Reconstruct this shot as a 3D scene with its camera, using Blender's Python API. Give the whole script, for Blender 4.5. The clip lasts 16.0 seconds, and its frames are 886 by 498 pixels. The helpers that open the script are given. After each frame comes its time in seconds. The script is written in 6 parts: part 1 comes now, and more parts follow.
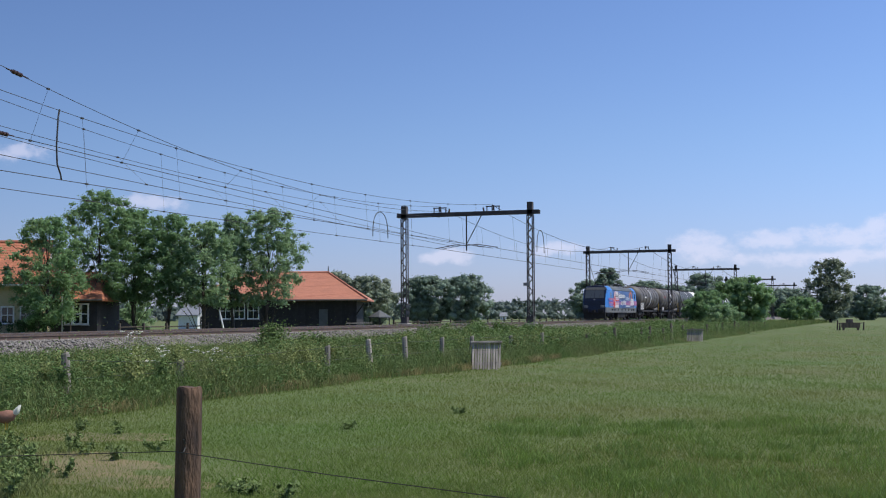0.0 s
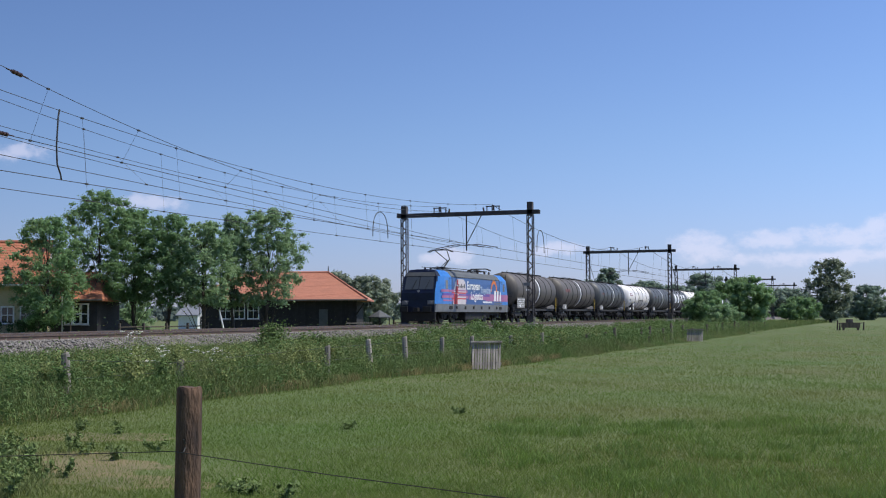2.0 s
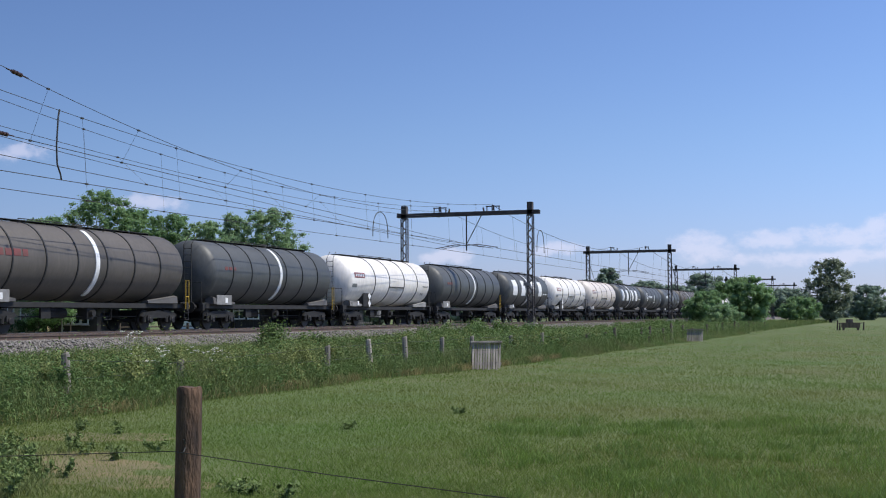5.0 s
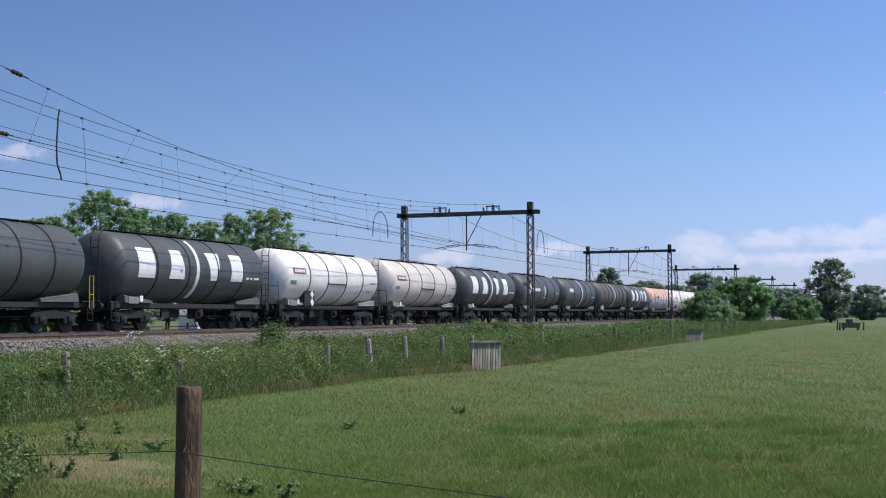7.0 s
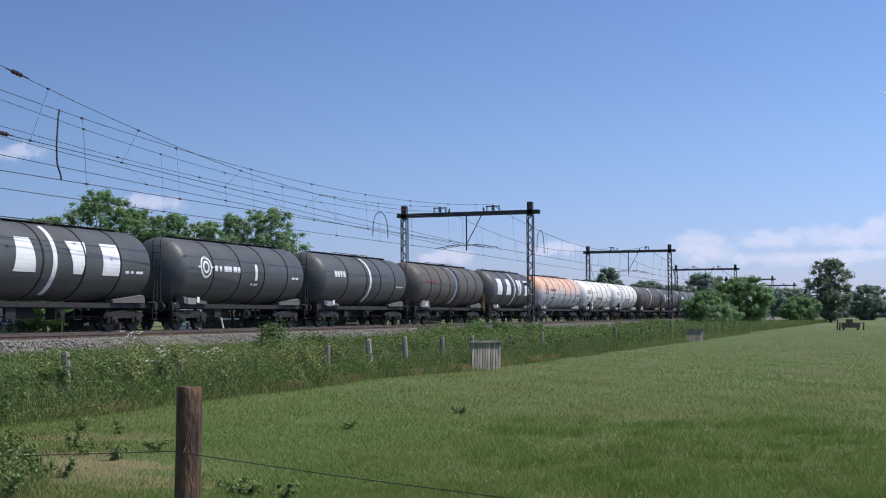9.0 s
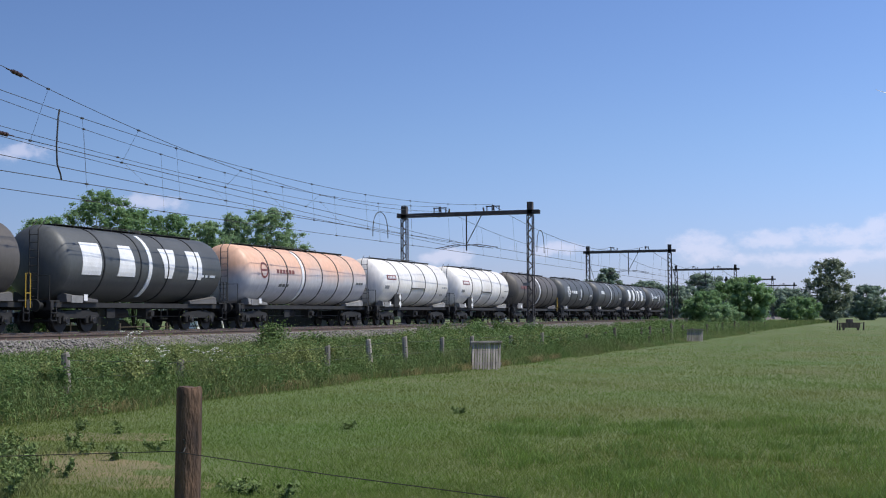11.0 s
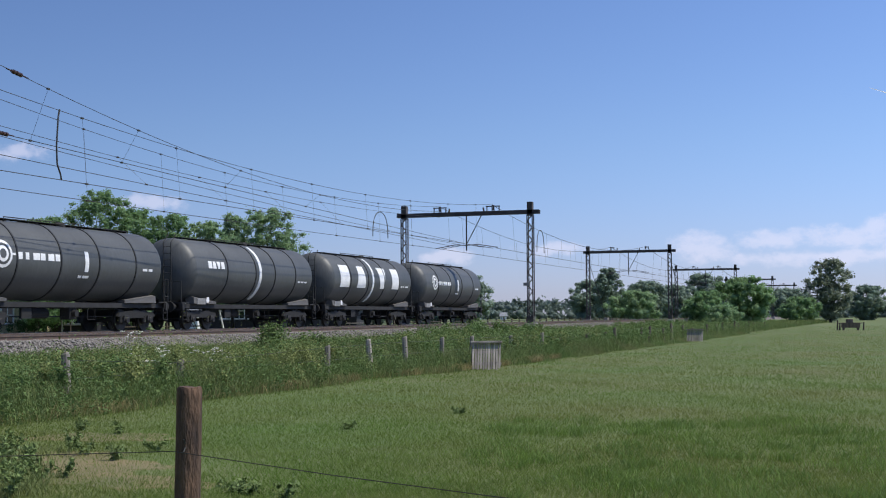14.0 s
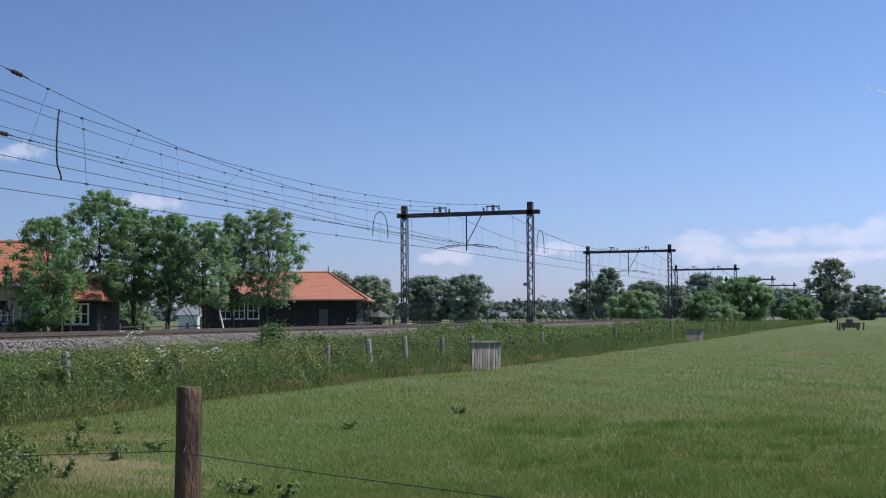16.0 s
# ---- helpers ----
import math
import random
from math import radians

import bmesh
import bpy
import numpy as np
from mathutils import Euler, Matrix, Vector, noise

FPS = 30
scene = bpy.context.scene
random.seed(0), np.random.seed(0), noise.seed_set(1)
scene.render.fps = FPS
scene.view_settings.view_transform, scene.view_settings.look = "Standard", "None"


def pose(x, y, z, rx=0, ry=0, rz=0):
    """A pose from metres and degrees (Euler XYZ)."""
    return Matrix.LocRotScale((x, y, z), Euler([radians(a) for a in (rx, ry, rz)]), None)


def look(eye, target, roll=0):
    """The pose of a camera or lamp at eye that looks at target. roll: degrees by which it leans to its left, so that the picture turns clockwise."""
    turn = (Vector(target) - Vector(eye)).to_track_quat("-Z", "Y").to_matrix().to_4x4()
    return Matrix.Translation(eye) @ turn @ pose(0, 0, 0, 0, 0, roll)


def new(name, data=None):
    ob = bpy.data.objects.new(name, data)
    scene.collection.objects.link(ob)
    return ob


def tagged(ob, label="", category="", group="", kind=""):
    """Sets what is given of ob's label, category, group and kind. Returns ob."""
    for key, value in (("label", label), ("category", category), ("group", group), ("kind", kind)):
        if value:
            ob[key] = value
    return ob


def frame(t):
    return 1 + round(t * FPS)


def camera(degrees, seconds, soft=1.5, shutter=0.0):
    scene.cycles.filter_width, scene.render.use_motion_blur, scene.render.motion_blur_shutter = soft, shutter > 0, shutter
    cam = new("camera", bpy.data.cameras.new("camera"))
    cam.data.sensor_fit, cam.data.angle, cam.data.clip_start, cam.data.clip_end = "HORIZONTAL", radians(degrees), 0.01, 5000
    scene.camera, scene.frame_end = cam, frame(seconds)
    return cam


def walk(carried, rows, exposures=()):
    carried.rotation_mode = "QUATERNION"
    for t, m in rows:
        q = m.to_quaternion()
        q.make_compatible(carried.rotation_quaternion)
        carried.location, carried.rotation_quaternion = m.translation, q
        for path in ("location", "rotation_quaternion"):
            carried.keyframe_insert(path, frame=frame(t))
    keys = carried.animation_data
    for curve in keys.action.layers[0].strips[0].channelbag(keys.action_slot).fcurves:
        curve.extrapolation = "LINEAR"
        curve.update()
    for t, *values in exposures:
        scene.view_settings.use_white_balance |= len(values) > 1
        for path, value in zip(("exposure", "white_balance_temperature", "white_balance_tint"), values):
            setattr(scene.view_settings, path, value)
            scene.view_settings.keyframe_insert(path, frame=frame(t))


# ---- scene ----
# ---- camera ----
EYE = 1.55            # eye above the field
RAIL = 0.986          # rail top above the field
NEAR, FAR = -27.65, -31.77   # centre lines of the two tracks
cam = camera(37.92, 16.0, soft=1.1, shutter=0.0)


def eye_pose():
    yaw, pitch, roll = radians(19.291), radians(2.972), radians(-0.317)
    f = Vector((-math.sin(yaw) * math.cos(pitch), math.cos(yaw) * math.cos(pitch), math.sin(pitch)))
    r = Vector((math.cos(yaw), math.sin(yaw), 0))
    u = r.cross(f)
    r2 = r * math.cos(roll) + u * math.sin(roll)
    u2 = u * math.cos(roll) - r * math.sin(roll)
    m = Matrix((r2, u2, -f)).transposed().to_4x4()
    m.translation = (0, 0, EYE)
    return m


walk(cam, [(0, eye_pose()), (16, eye_pose())], exposures=[(0, -0.08), (16, -0.08)])

# ---- sky and sun ----
SUN_AZ, SUN_EL = radians(76), radians(59)     # from +Y towards +X
world = bpy.data.worlds.new("sky")
scene.world = world
world.use_nodes = True
wn, wl = world.node_tree.nodes, world.node_tree.links
wn.clear()
w_out = wn.new("ShaderNodeOutputWorld")
w_bg = wn.new("ShaderNodeBackground")
w_bg.inputs["Strength"].default_value = 0.107
w_sky = wn.new("ShaderNodeTexSky")
w_sky.sky_type = "NISHITA"
w_sky.sun_disc = False
w_sky.sun_elevation, w_sky.sun_rotation = SUN_EL, SUN_AZ
w_sky.air_density, w_sky.dust_density, w_sky.ozone_density = 1.0, 0.3, 2.5
w_tint = wn.new("ShaderNodeMix")
w_tint.data_type, w_tint.blend_type = "RGBA", "MULTIPLY"
w_tint.inputs["Factor"].default_value = 1.0
wl.new(w_sky.outputs[0], w_tint.inputs["A"])
# fair-weather clouds low over the horizon: direction, half width, half height
CLOUDS = [((-0.1365, 0.9894, 0.0493), 0.032, 0.011), ((-0.0847, 0.9949, 0.0543), 0.034, 0.009), ((-0.0361, 0.9979, 0.0556), 0.036, 0.01), ((-0.05, 0.9969, 0.0430), 0.085, 0.0065), ((0.0051, 0.9982, 0.0601), 0.036, 0.012),
          ((-0.3276, 0.9437, 0.0457), 0.022, 0.006), ((-0.2501, 0.9669, 0.0516), 0.026, 0.006), ((-0.6062, 0.7859, 0.1217), 0.022, 0.0075), ((-0.5299, 0.8437, 0.0863), 0.03, 0.0075), ((0.3, 0.95, 0.09), 0.12, 0.02), ((0.6, 0.7, 0.1), 0.15, 0.03), ((-0.9, 0.4, 0.09), 0.1, 0.02)]
w_tc = wn.new("ShaderNodeTexCoord")
w_noise = wn.new("ShaderNodeTexNoise")
w_noise.inputs["Scale"].default_value, w_noise.inputs["Detail"].default_value, w_noise.inputs["Roughness"].default_value = 48, 8, 0.6
# summer haze: bluer and duller towards the horizon, brighter towards the sun's side
w_sep = wn.new("ShaderNodeSeparateXYZ")
wl.new(w_tc.outputs["Generated"], w_sep.inputs[0])
w_low = wn.new("ShaderNodeMapRange")
w_low.interpolation_type = "SMOOTHSTEP"
w_low.inputs["From Min"].default_value, w_low.inputs["From Max"].default_value = -0.01, 0.15
wl.new(w_sep.outputs["Z"], w_low.inputs["Value"])
w_air = wn.new("ShaderNodeMix")
w_air.data_type = "RGBA"
w_air.inputs["A"].default_value = (0.72, 0.79, 1.33, 1)
w_air.inputs["B"].default_value = (0.80, 0.91, 1.235, 1)
wl.new(w_low.outputs[0], w_air.inputs["Factor"])
w_side = wn.new("ShaderNodeVectorMath")
w_side.operation = "DOT_PRODUCT"
wl.new(w_tc.outputs["Generated"], w_side.inputs[0])
w_side.inputs[1].default_value = (0.944, 0.33, 0)
w_gain = wn.new("ShaderNodeMapRange")
w_gain.inputs["From Min"].default_value, w_gain.inputs["From Max"].default_value = -0.5, 0.5
w_gain.inputs["To Min"].default_value, w_gain.inputs["To Max"].default_value = 0.75, 1.27
wl.new(w_side.outputs["Value"], w_gain.inputs["Value"])
w_hue = wn.new("ShaderNodeVectorMath")
w_hue.operation = "SCALE"
wl.new(w_air.outputs["Result"], w_hue.inputs[0])
wl.new(w_gain.outputs[0], w_hue.inputs["Scale"])
wl.new(w_hue.outputs[0], w_tint.inputs["B"])
w_map = wn.new("ShaderNodeMapping")
w_map.inputs["Scale"].default_value = (1, 1, 1.5)
wl.new(w_tc.outputs["Generated"], w_map.inputs[0])
wl.new(w_map.outputs[0], w_noise.inputs["Vector"])


def w_math(op, a, b):
    n = wn.new("ShaderNodeMath")
    n.operation = op
    for i, x in enumerate((a, b)):
        if isinstance(x, (int, float)):
            n.inputs[i].default_value = x
        else:
            wl.new(x, n.inputs[i])
    return n.outputs[0]


cloud = None
for c, hw, hh in CLOUDS:
    sub, mul, ln = (wn.new("ShaderNodeVectorMath") for _ in range(3))
    sub.operation, mul.operation, ln.operation = "SUBTRACT", "MULTIPLY", "LENGTH"
    wl.new(w_tc.outputs["Generated"], sub.inputs[0])
    sub.inputs[1].default_value = c
    wl.new(sub.outputs[0], mul.inputs[0])
    mul.inputs[1].default_value = (1 / hw, 1 / hw, 1 / hh)
    wl.new(mul.outputs[0], ln.inputs[0])
    d = w_math("SUBTRACT", 1.0, ln.outputs["Value"])
    cloud = d if cloud is None else w_math("MAXIMUM", cloud, d)
w_mask = wn.new("ShaderNodeMapRange")
w_mask.interpolation_type = "SMOOTHSTEP"
w_mask.inputs["From Min"].default_value, w_mask.inputs["From Max"].default_value = -0.25, 0.75
w_mask.inputs["To Max"].default_value = 0.43
wl.new(w_math("ADD", cloud, w_math("MULTIPLY", w_math("SUBTRACT", w_noise.outputs["Fac"], 0.52), 3.0)), w_mask.inputs["Value"])
w_mix = wn.new("ShaderNodeMix")
w_mix.data_type = "RGBA"
wl.new(w_mask.outputs[0], w_mix.inputs["Factor"])
wl.new(w_tint.outputs["Result"], w_mix.inputs["A"])
w_mix.inputs["B"].default_value = (8.9, 8.6, 10.2, 1)
wl.new(w_mix.outputs["Result"], w_bg.inputs["Color"])
wl.new(w_bg.outputs[0], w_out.inputs["Surface"])
sun = new("sun", bpy.data.lights.new("sun", "SUN"))
sun.data.energy, sun.data.angle, sun.data.color = 5.0, radians(0.53), (1, 0.955, 0.88)
sun.matrix_world = look((0, 0, 0), (-math.sin(SUN_AZ) * math.cos(SUN_EL), -math.cos(SUN_AZ) * math.cos(SUN_EL), -math.sin(SUN_EL)))


# ---- materials ----
def mat(name, c1, c2=None, scale=3.0, rough=0.6, metal=0.0, fine=40.0, bump=0.15, stretch=(1, 1, 1), rnd=0.0, through_light=0.0, island=0.0, lower=None):
    """Two-scale noise between two base colours, with fine grain and relief."""
    m = bpy.data.materials.new(name)
    m.use_nodes = True
    n, k = m.node_tree.nodes, m.node_tree.links
    b = n["Principled BSDF"]
    c2 = c2 or tuple(x * 0.7 for x in c1)
    tc, mp = n.new("ShaderNodeTexCoord"), n.new("ShaderNodeMapping")
    mp.inputs["Scale"].default_value = stretch
    k.new(tc.outputs["Object"], mp.inputs["Vector"])
    big, sm = n.new("ShaderNodeTexNoise"), n.new("ShaderNodeTexNoise")
    big.inputs["Scale"].default_value, big.inputs["Detail"].default_value = scale, 5
    sm.inputs["Scale"].default_value, sm.inputs["Detail"].default_value = fine, 3
    for t in (big, sm):
        k.new(mp.outputs[0], t.inputs["Vector"])
    ramp = n.new("ShaderNodeValToRGB")
    ramp.color_ramp.elements[0].position, ramp.color_ramp.elements[1].position = 0.35, 0.65
    ramp.color_ramp.elements[0].color, ramp.color_ramp.elements[1].color = (*c2, 1), (*c1, 1)
    k.new(big.outputs["Fac"], ramp.inputs[0])
    hsv = n.new("ShaderNodeHueSaturation")
    colour = ramp.outputs[0]
    if lower:       # a second, bleached paint on the lower part
        sep, mr, mxc = n.new("ShaderNodeSeparateXYZ"), n.new("ShaderNodeMapRange"), n.new("ShaderNodeMix")
        k.new(tc.outputs["Object"], sep.inputs[0])
        ad = n.new("ShaderNodeMath")
        ad.operation = "MULTIPLY_ADD"
        ad.inputs[1].default_value = 0.9
        k.new(big.outputs["Fac"], ad.inputs[0])
        k.new(sep.outputs["Z"], ad.inputs[2])
        mr.inputs["From Min"].default_value, mr.inputs["From Max"].default_value = lower[0], lower[1]
        k.new(ad.outputs[0], mr.inputs["Value"])
        mxc.data_type = "RGBA"
        mxc.inputs["A"].default_value = (*lower[2], 1)
        k.new(mr.outputs[0], mxc.inputs["Factor"])
        k.new(ramp.outputs[0], mxc.inputs["B"])
        colour = mxc.outputs["Result"]
    k.new(colour, hsv.inputs["Color"])
    val = n.new("ShaderNodeMath")
    val.operation = "MULTIPLY_ADD"
    val.inputs[1].default_value, val.inputs[2].default_value = 0.5, 0.75
    k.new(sm.outputs["Fac"], val.inputs[0])
    last = val
    if rnd or island:
        src = n.new("ShaderNodeObjectInfo").outputs["Random"] if rnd else n.new("ShaderNodeNewGeometry").outputs["Random Per Island"]
        a = n.new("ShaderNodeMath")
        a.operation = "MULTIPLY_ADD"
        a.inputs[1].default_value, a.inputs[2].default_value = 2 * (rnd or island), 1 - (rnd or island)
        k.new(src, a.inputs[0])
        mul = n.new("ShaderNodeMath")
        mul.operation = "MULTIPLY"
        k.new(a.outputs[0], mul.inputs[0])
        k.new(val.outputs[0], mul.inputs[1])
        last = mul
    k.new(last.outputs[0], hsv.inputs["Value"])
    k.new(hsv.outputs[0], b.inputs["Base Color"])
    b.inputs["Roughness"].default_value, b.inputs["Metallic"].default_value = rough, metal
    if bump:
        bp = n.new("ShaderNodeBump")
        bp.inputs["Strength"].default_value, bp.inputs["Distance"].default_value = bump, 0.02
        k.new(sm.outputs["Fac"], bp.inputs["Height"])
        k.new(bp.outputs[0], b.inputs["Normal"])
    if through_light:
        b.inputs["Specular IOR Level"].default_value = 0.2
        tr, mx = n.new("ShaderNodeBsdfTranslucent"), n.new("ShaderNodeMixShader")
        k.new(hsv.outputs[0], tr.inputs["Color"])
        mx.inputs[0].default_value = through_light
        k.new(b.outputs[0], mx.inputs[1])
        k.new(tr.outputs[0], mx.inputs[2])
        k.new(mx.outputs[0], n["Material Output"].inputs["Surface"])
    return m


def glass_mat(name, c):
    m = bpy.data.materials.new(name)
    m.use_nodes = True
    b = m.node_tree.nodes["Principled BSDF"]
    b.inputs["Base Color"].default_value = (*c, 1)
    b.inputs["Roughness"].default_value = 0.05
    b.inputs["Specular IOR Level"].default_value = 0.8
    return m


M_FIELD = mat("field_grass", (0.085, 0.13, 0.028), (0.112, 0.122, 0.036), 0.16, 0.9, fine=9, bump=0.4)
M_BLADE = mat("grass_blade", (0.118, 0.2, 0.036), (0.165, 0.19, 0.05), 0.22, 0.55, fine=1.3, bump=0, through_light=0.45, island=0.2)
M_VERGE = mat("verge_grass", (0.13, 0.205, 0.06), (0.19, 0.21, 0.08), 0.25, 0.65, fine=3, bump=0, through_light=0.35, island=0.3)
M_STRAW = mat("dry_straw", (0.34, 0.27, 0.13), (0.24, 0.21, 0.09), 0.6, 0.75, fine=3, bump=0, through_light=0.25, island=0.3)
M_BRAMBLE = mat("bramble_leaf", (0.1, 0.175, 0.052), (0.125, 0.175, 0.055), 0.6, 0.6, fine=3, bump=0, through_light=0.3, island=0.25)
M_UMBEL = mat("white_flower", (0.75, 0.75, 0.66), (0.6, 0.6, 0.5), 5, 0.8, bump=0)
M_YELLOW = mat("yellowed_weed", (0.225, 0.25, 0.09), (0.175, 0.215, 0.07), 1, 0.7, fine=3, bump=0, through_light=0.3, island=0.3)
M_THISTLE = mat("thistle_leaf", (0.15, 0.205, 0.07), (0.125, 0.18, 0.055), 1, 0.6, fine=3, bump=0, through_light=0.15, island=0.3)
M_DRY = mat("dry_soil_grass", (0.2, 0.152, 0.072), (0.115, 0.115, 0.042), 1.2, 0.9, fine=14, bump=0.4)
M_LEAF = mat("tree_leaf", (0.225, 0.34, 0.155), (0.185, 0.31, 0.135), 0.7, 0.55, fine=3, bump=0, through_light=0.52, island=0.22)
M_LEAF_L = mat("light_tree_leaf", (0.28, 0.39, 0.2), (0.235, 0.355, 0.18), 0.7, 0.55, fine=3, bump=0, through_light=0.52, island=0.25)
# far tree and wood leaves: greyed and lightened, distance haze put into the colour
M_LEAF_HAZE = mat("hazy_far_leaf", (0.235, 0.3, 0.225), (0.2, 0.27, 0.2), 0.15, 0.7, fine=1, bump=0, through_light=0.4, island=0.2)
M_WOOD_HAZE = mat("hazy_wood_leaf", (0.17, 0.215, 0.18), (0.145, 0.19, 0.165), 0.05, 0.8, fine=1, bump=0, through_light=0.4, island=0.15)
M_SILVER = mat("willow_leaf", (0.27, 0.31, 0.225), (0.22, 0.265, 0.185), 0.3, 0.6, fine=1, bump=0, through_light=0.45, island=0.3)
M_BARK = mat("bark", (0.09, 0.07, 0.05), (0.05, 0.04, 0.03), 4, 0.9, fine=30, bump=0.6, stretch=(1, 1, 0.25))
M_BALLAST = mat("ballast", (0.17, 0.15, 0.126), (0.1, 0.087, 0.074), 2.0, 0.9, fine=22, bump=1.0)
M_STONE = mat("ballast_stone", (0.225, 0.208, 0.185), (0.13, 0.118, 0.105), 3, 0.85, fine=30, bump=0.3, island=0.45)
M_RUST = mat("rusty_rail", (0.12, 0.08, 0.058), (0.085, 0.058, 0.045), 3, 0.8, fine=40, bump=0.3)
M_RAILTOP = mat("polished_rail", (0.45, 0.44, 0.43), (0.35, 0.33, 0.31), 5, 0.25, 1.0, bump=0.05)
M_CONCRETE = mat("concrete", (0.32, 0.3, 0.27), (0.24, 0.22, 0.2), 3, 0.85, fine=50, rnd=0.15)
M_MAST = mat("weathered_mast_steel", (0.075, 0.064, 0.062), (0.045, 0.038, 0.038), 2.5, 0.75, 0.0, fine=40, rnd=0.1, bump=0.05)
M_WIRE = mat("dark_wire", (0.06, 0.055, 0.05), (0.04, 0.04, 0.035), 1, 0.6, 0.3, bump=0)
M_INSUL = mat("brown_insulator", (0.07, 0.04, 0.03), None, 8, 0.3)
M_CABBLUE = mat("bright_blue_cab_paint", (0.04, 0.2, 0.55), (0.035, 0.18, 0.5), 1.2, 0.35, fine=30, bump=0.02)
M_BLUE = mat("blue_loco_paint", (0.03, 0.095, 0.27), (0.026, 0.085, 0.235), 1.2, 0.35, fine=30, bump=0.02)
M_NAVY = mat("dark_blue_front_paint", (0.008, 0.013, 0.035), (0.006, 0.009, 0.022), 2, 0.35, bump=0.02)
M_LGREY = mat("grey_loco_paint", (0.19, 0.2, 0.2), (0.15, 0.155, 0.155), 1.5, 0.5, fine=30, bump=0.05)
M_PALEBLUE = mat("pale_blue_lettering", (0.42, 0.5, 0.62), (0.36, 0.44, 0.56), 3, 0.5, bump=0.02)
M_SIGN = mat("faded_white_sign", (0.6, 0.55, 0.54), (0.5, 0.45, 0.46), 1.2, 0.5, bump=0.02)
M_ROOFGREY = mat("weathered_roof_grey", (0.115, 0.122, 0.115), (0.085, 0.09, 0.086), 1.5, 0.6, fine=30, bump=0.05)
M_DGREY = mat("dark_roof_grey", (0.085, 0.09, 0.09), (0.06, 0.065, 0.065), 2, 0.6, fine=30)
M_GLASS = glass_mat("dark_window_glass", (0.015, 0.02, 0.022))
# windscreen glass: base colour lifted to grey to stand for mirrored sky
M_SKYSCREEN = glass_mat("sky_grey_windscreen", (0.075, 0.085, 0.09))
M_UNDER = mat("grimy_underframe", (0.016, 0.015, 0.013), (0.009, 0.009, 0.008), 3, 0.75, fine=30, bump=0.3)
M_UNDER_L = mat("dusty_frame", (0.026, 0.025, 0.023), (0.016, 0.015, 0.014), 2, 0.75, fine=30, bump=0.2)
M_TYRE = mat("wheel_steel", (0.02, 0.018, 0.016), (0.012, 0.011, 0.01), 4, 0.55, 0.4)
M_WHITE = mat("white_marking", (0.8, 0.8, 0.78), (0.7, 0.7, 0.68), 3, 0.5, bump=0.02)
M_RED = mat("red_marking", (0.55, 0.035, 0.04), (0.48, 0.03, 0.035), 3, 0.5, bump=0.02)
M_PINK = mat("pink_stripe", (0.42, 0.16, 0.26), (0.3, 0.11, 0.25), 0.8, 0.45, bump=0.02)
M_PURPLE = mat("purple_stripe", (0.14, 0.07, 0.33), (0.12, 0.07, 0.28), 0.8, 0.45, bump=0.02)
M_ORANGE = mat("orange_marking", (0.75, 0.2, 0.03), (0.6, 0.16, 0.03), 3, 0.5, bump=0.02)
M_FADED_RED = mat("faded_red_lettering", (0.2, 0.05, 0.045), (0.14, 0.055, 0.045), 3, 0.6, bump=0)
M_PLATERED = mat("weathered_red_plate", (0.3, 0.12, 0.11), (0.24, 0.1, 0.09), 3, 0.6, bump=0)
M_YEL = mat("yellow_rail", (0.55, 0.36, 0.03), (0.42, 0.27, 0.03), 4, 0.5)
M_PLATE = mat("data_plate", (0.25, 0.245, 0.23), (0.16, 0.155, 0.145), 2, 0.6, fine=12)
M_TANK_DARK = mat("charcoal_tank_paint", (0.082, 0.086, 0.083), (0.06, 0.063, 0.06), 0.5, 0.52, fine=10, bump=0.03, stretch=(1, 1, 0.4))
M_TANK_BROWN = mat("grimy_brown_tank", (0.108, 0.095, 0.08), (0.075, 0.067, 0.057), 0.5, 0.58, fine=8, bump=0.04, stretch=(1, 1, 0.3))
M_TANK_WHITE = mat("white_tank_paint", (0.8, 0.77, 0.72), (0.66, 0.62, 0.56), 0.45, 0.45, fine=6, bump=0.03, stretch=(1, 1, 0.3))
M_TANK_CREAM = mat("cream_tank_paint", (0.66, 0.6, 0.53), (0.55, 0.49, 0.43), 0.45, 0.45, fine=6, bump=0.03, stretch=(1, 1, 0.3))
M_TANK_PEACH = mat("peach_tank_paint", (0.7, 0.42, 0.28), (0.6, 0.4, 0.29), 0.4, 0.5, fine=6, bump=0.03, stretch=(1, 1, 0.3), lower=(2.9, 3.75, (0.5, 0.49, 0.5)))
M_BAND = mat("black_strap", (0.02, 0.02, 0.02), None, 4, 0.6)
M_STRAP_D = mat("dusty_grey_saddle", (0.1, 0.096, 0.09), (0.08, 0.075, 0.07), 2, 0.7)
M_STRAP_G = mat("grey_strap", (0.075, 0.073, 0.072), (0.05, 0.05, 0.05), 2, 0.6)
M_WOOD_POST = mat("weathered_post", (0.15, 0.085, 0.048), (0.033, 0.02, 0.014), 16, 0.85, fine=60, bump=1.0, stretch=(1, 1, 0.28))
M_GREYWOOD = mat("grey_weathered_wood", (0.3, 0.27, 0.23), (0.17, 0.15, 0.125), 4, 0.85, fine=45, bump=0.5, stretch=(1, 1, 0.15), rnd=0.32)
M_OLDPOST = mat("dark_old_post", (0.16, 0.125, 0.095), (0.09, 0.075, 0.06), 4, 0.85, fine=45, bump=0.5, stretch=(1, 1, 0.15), rnd=0.3)
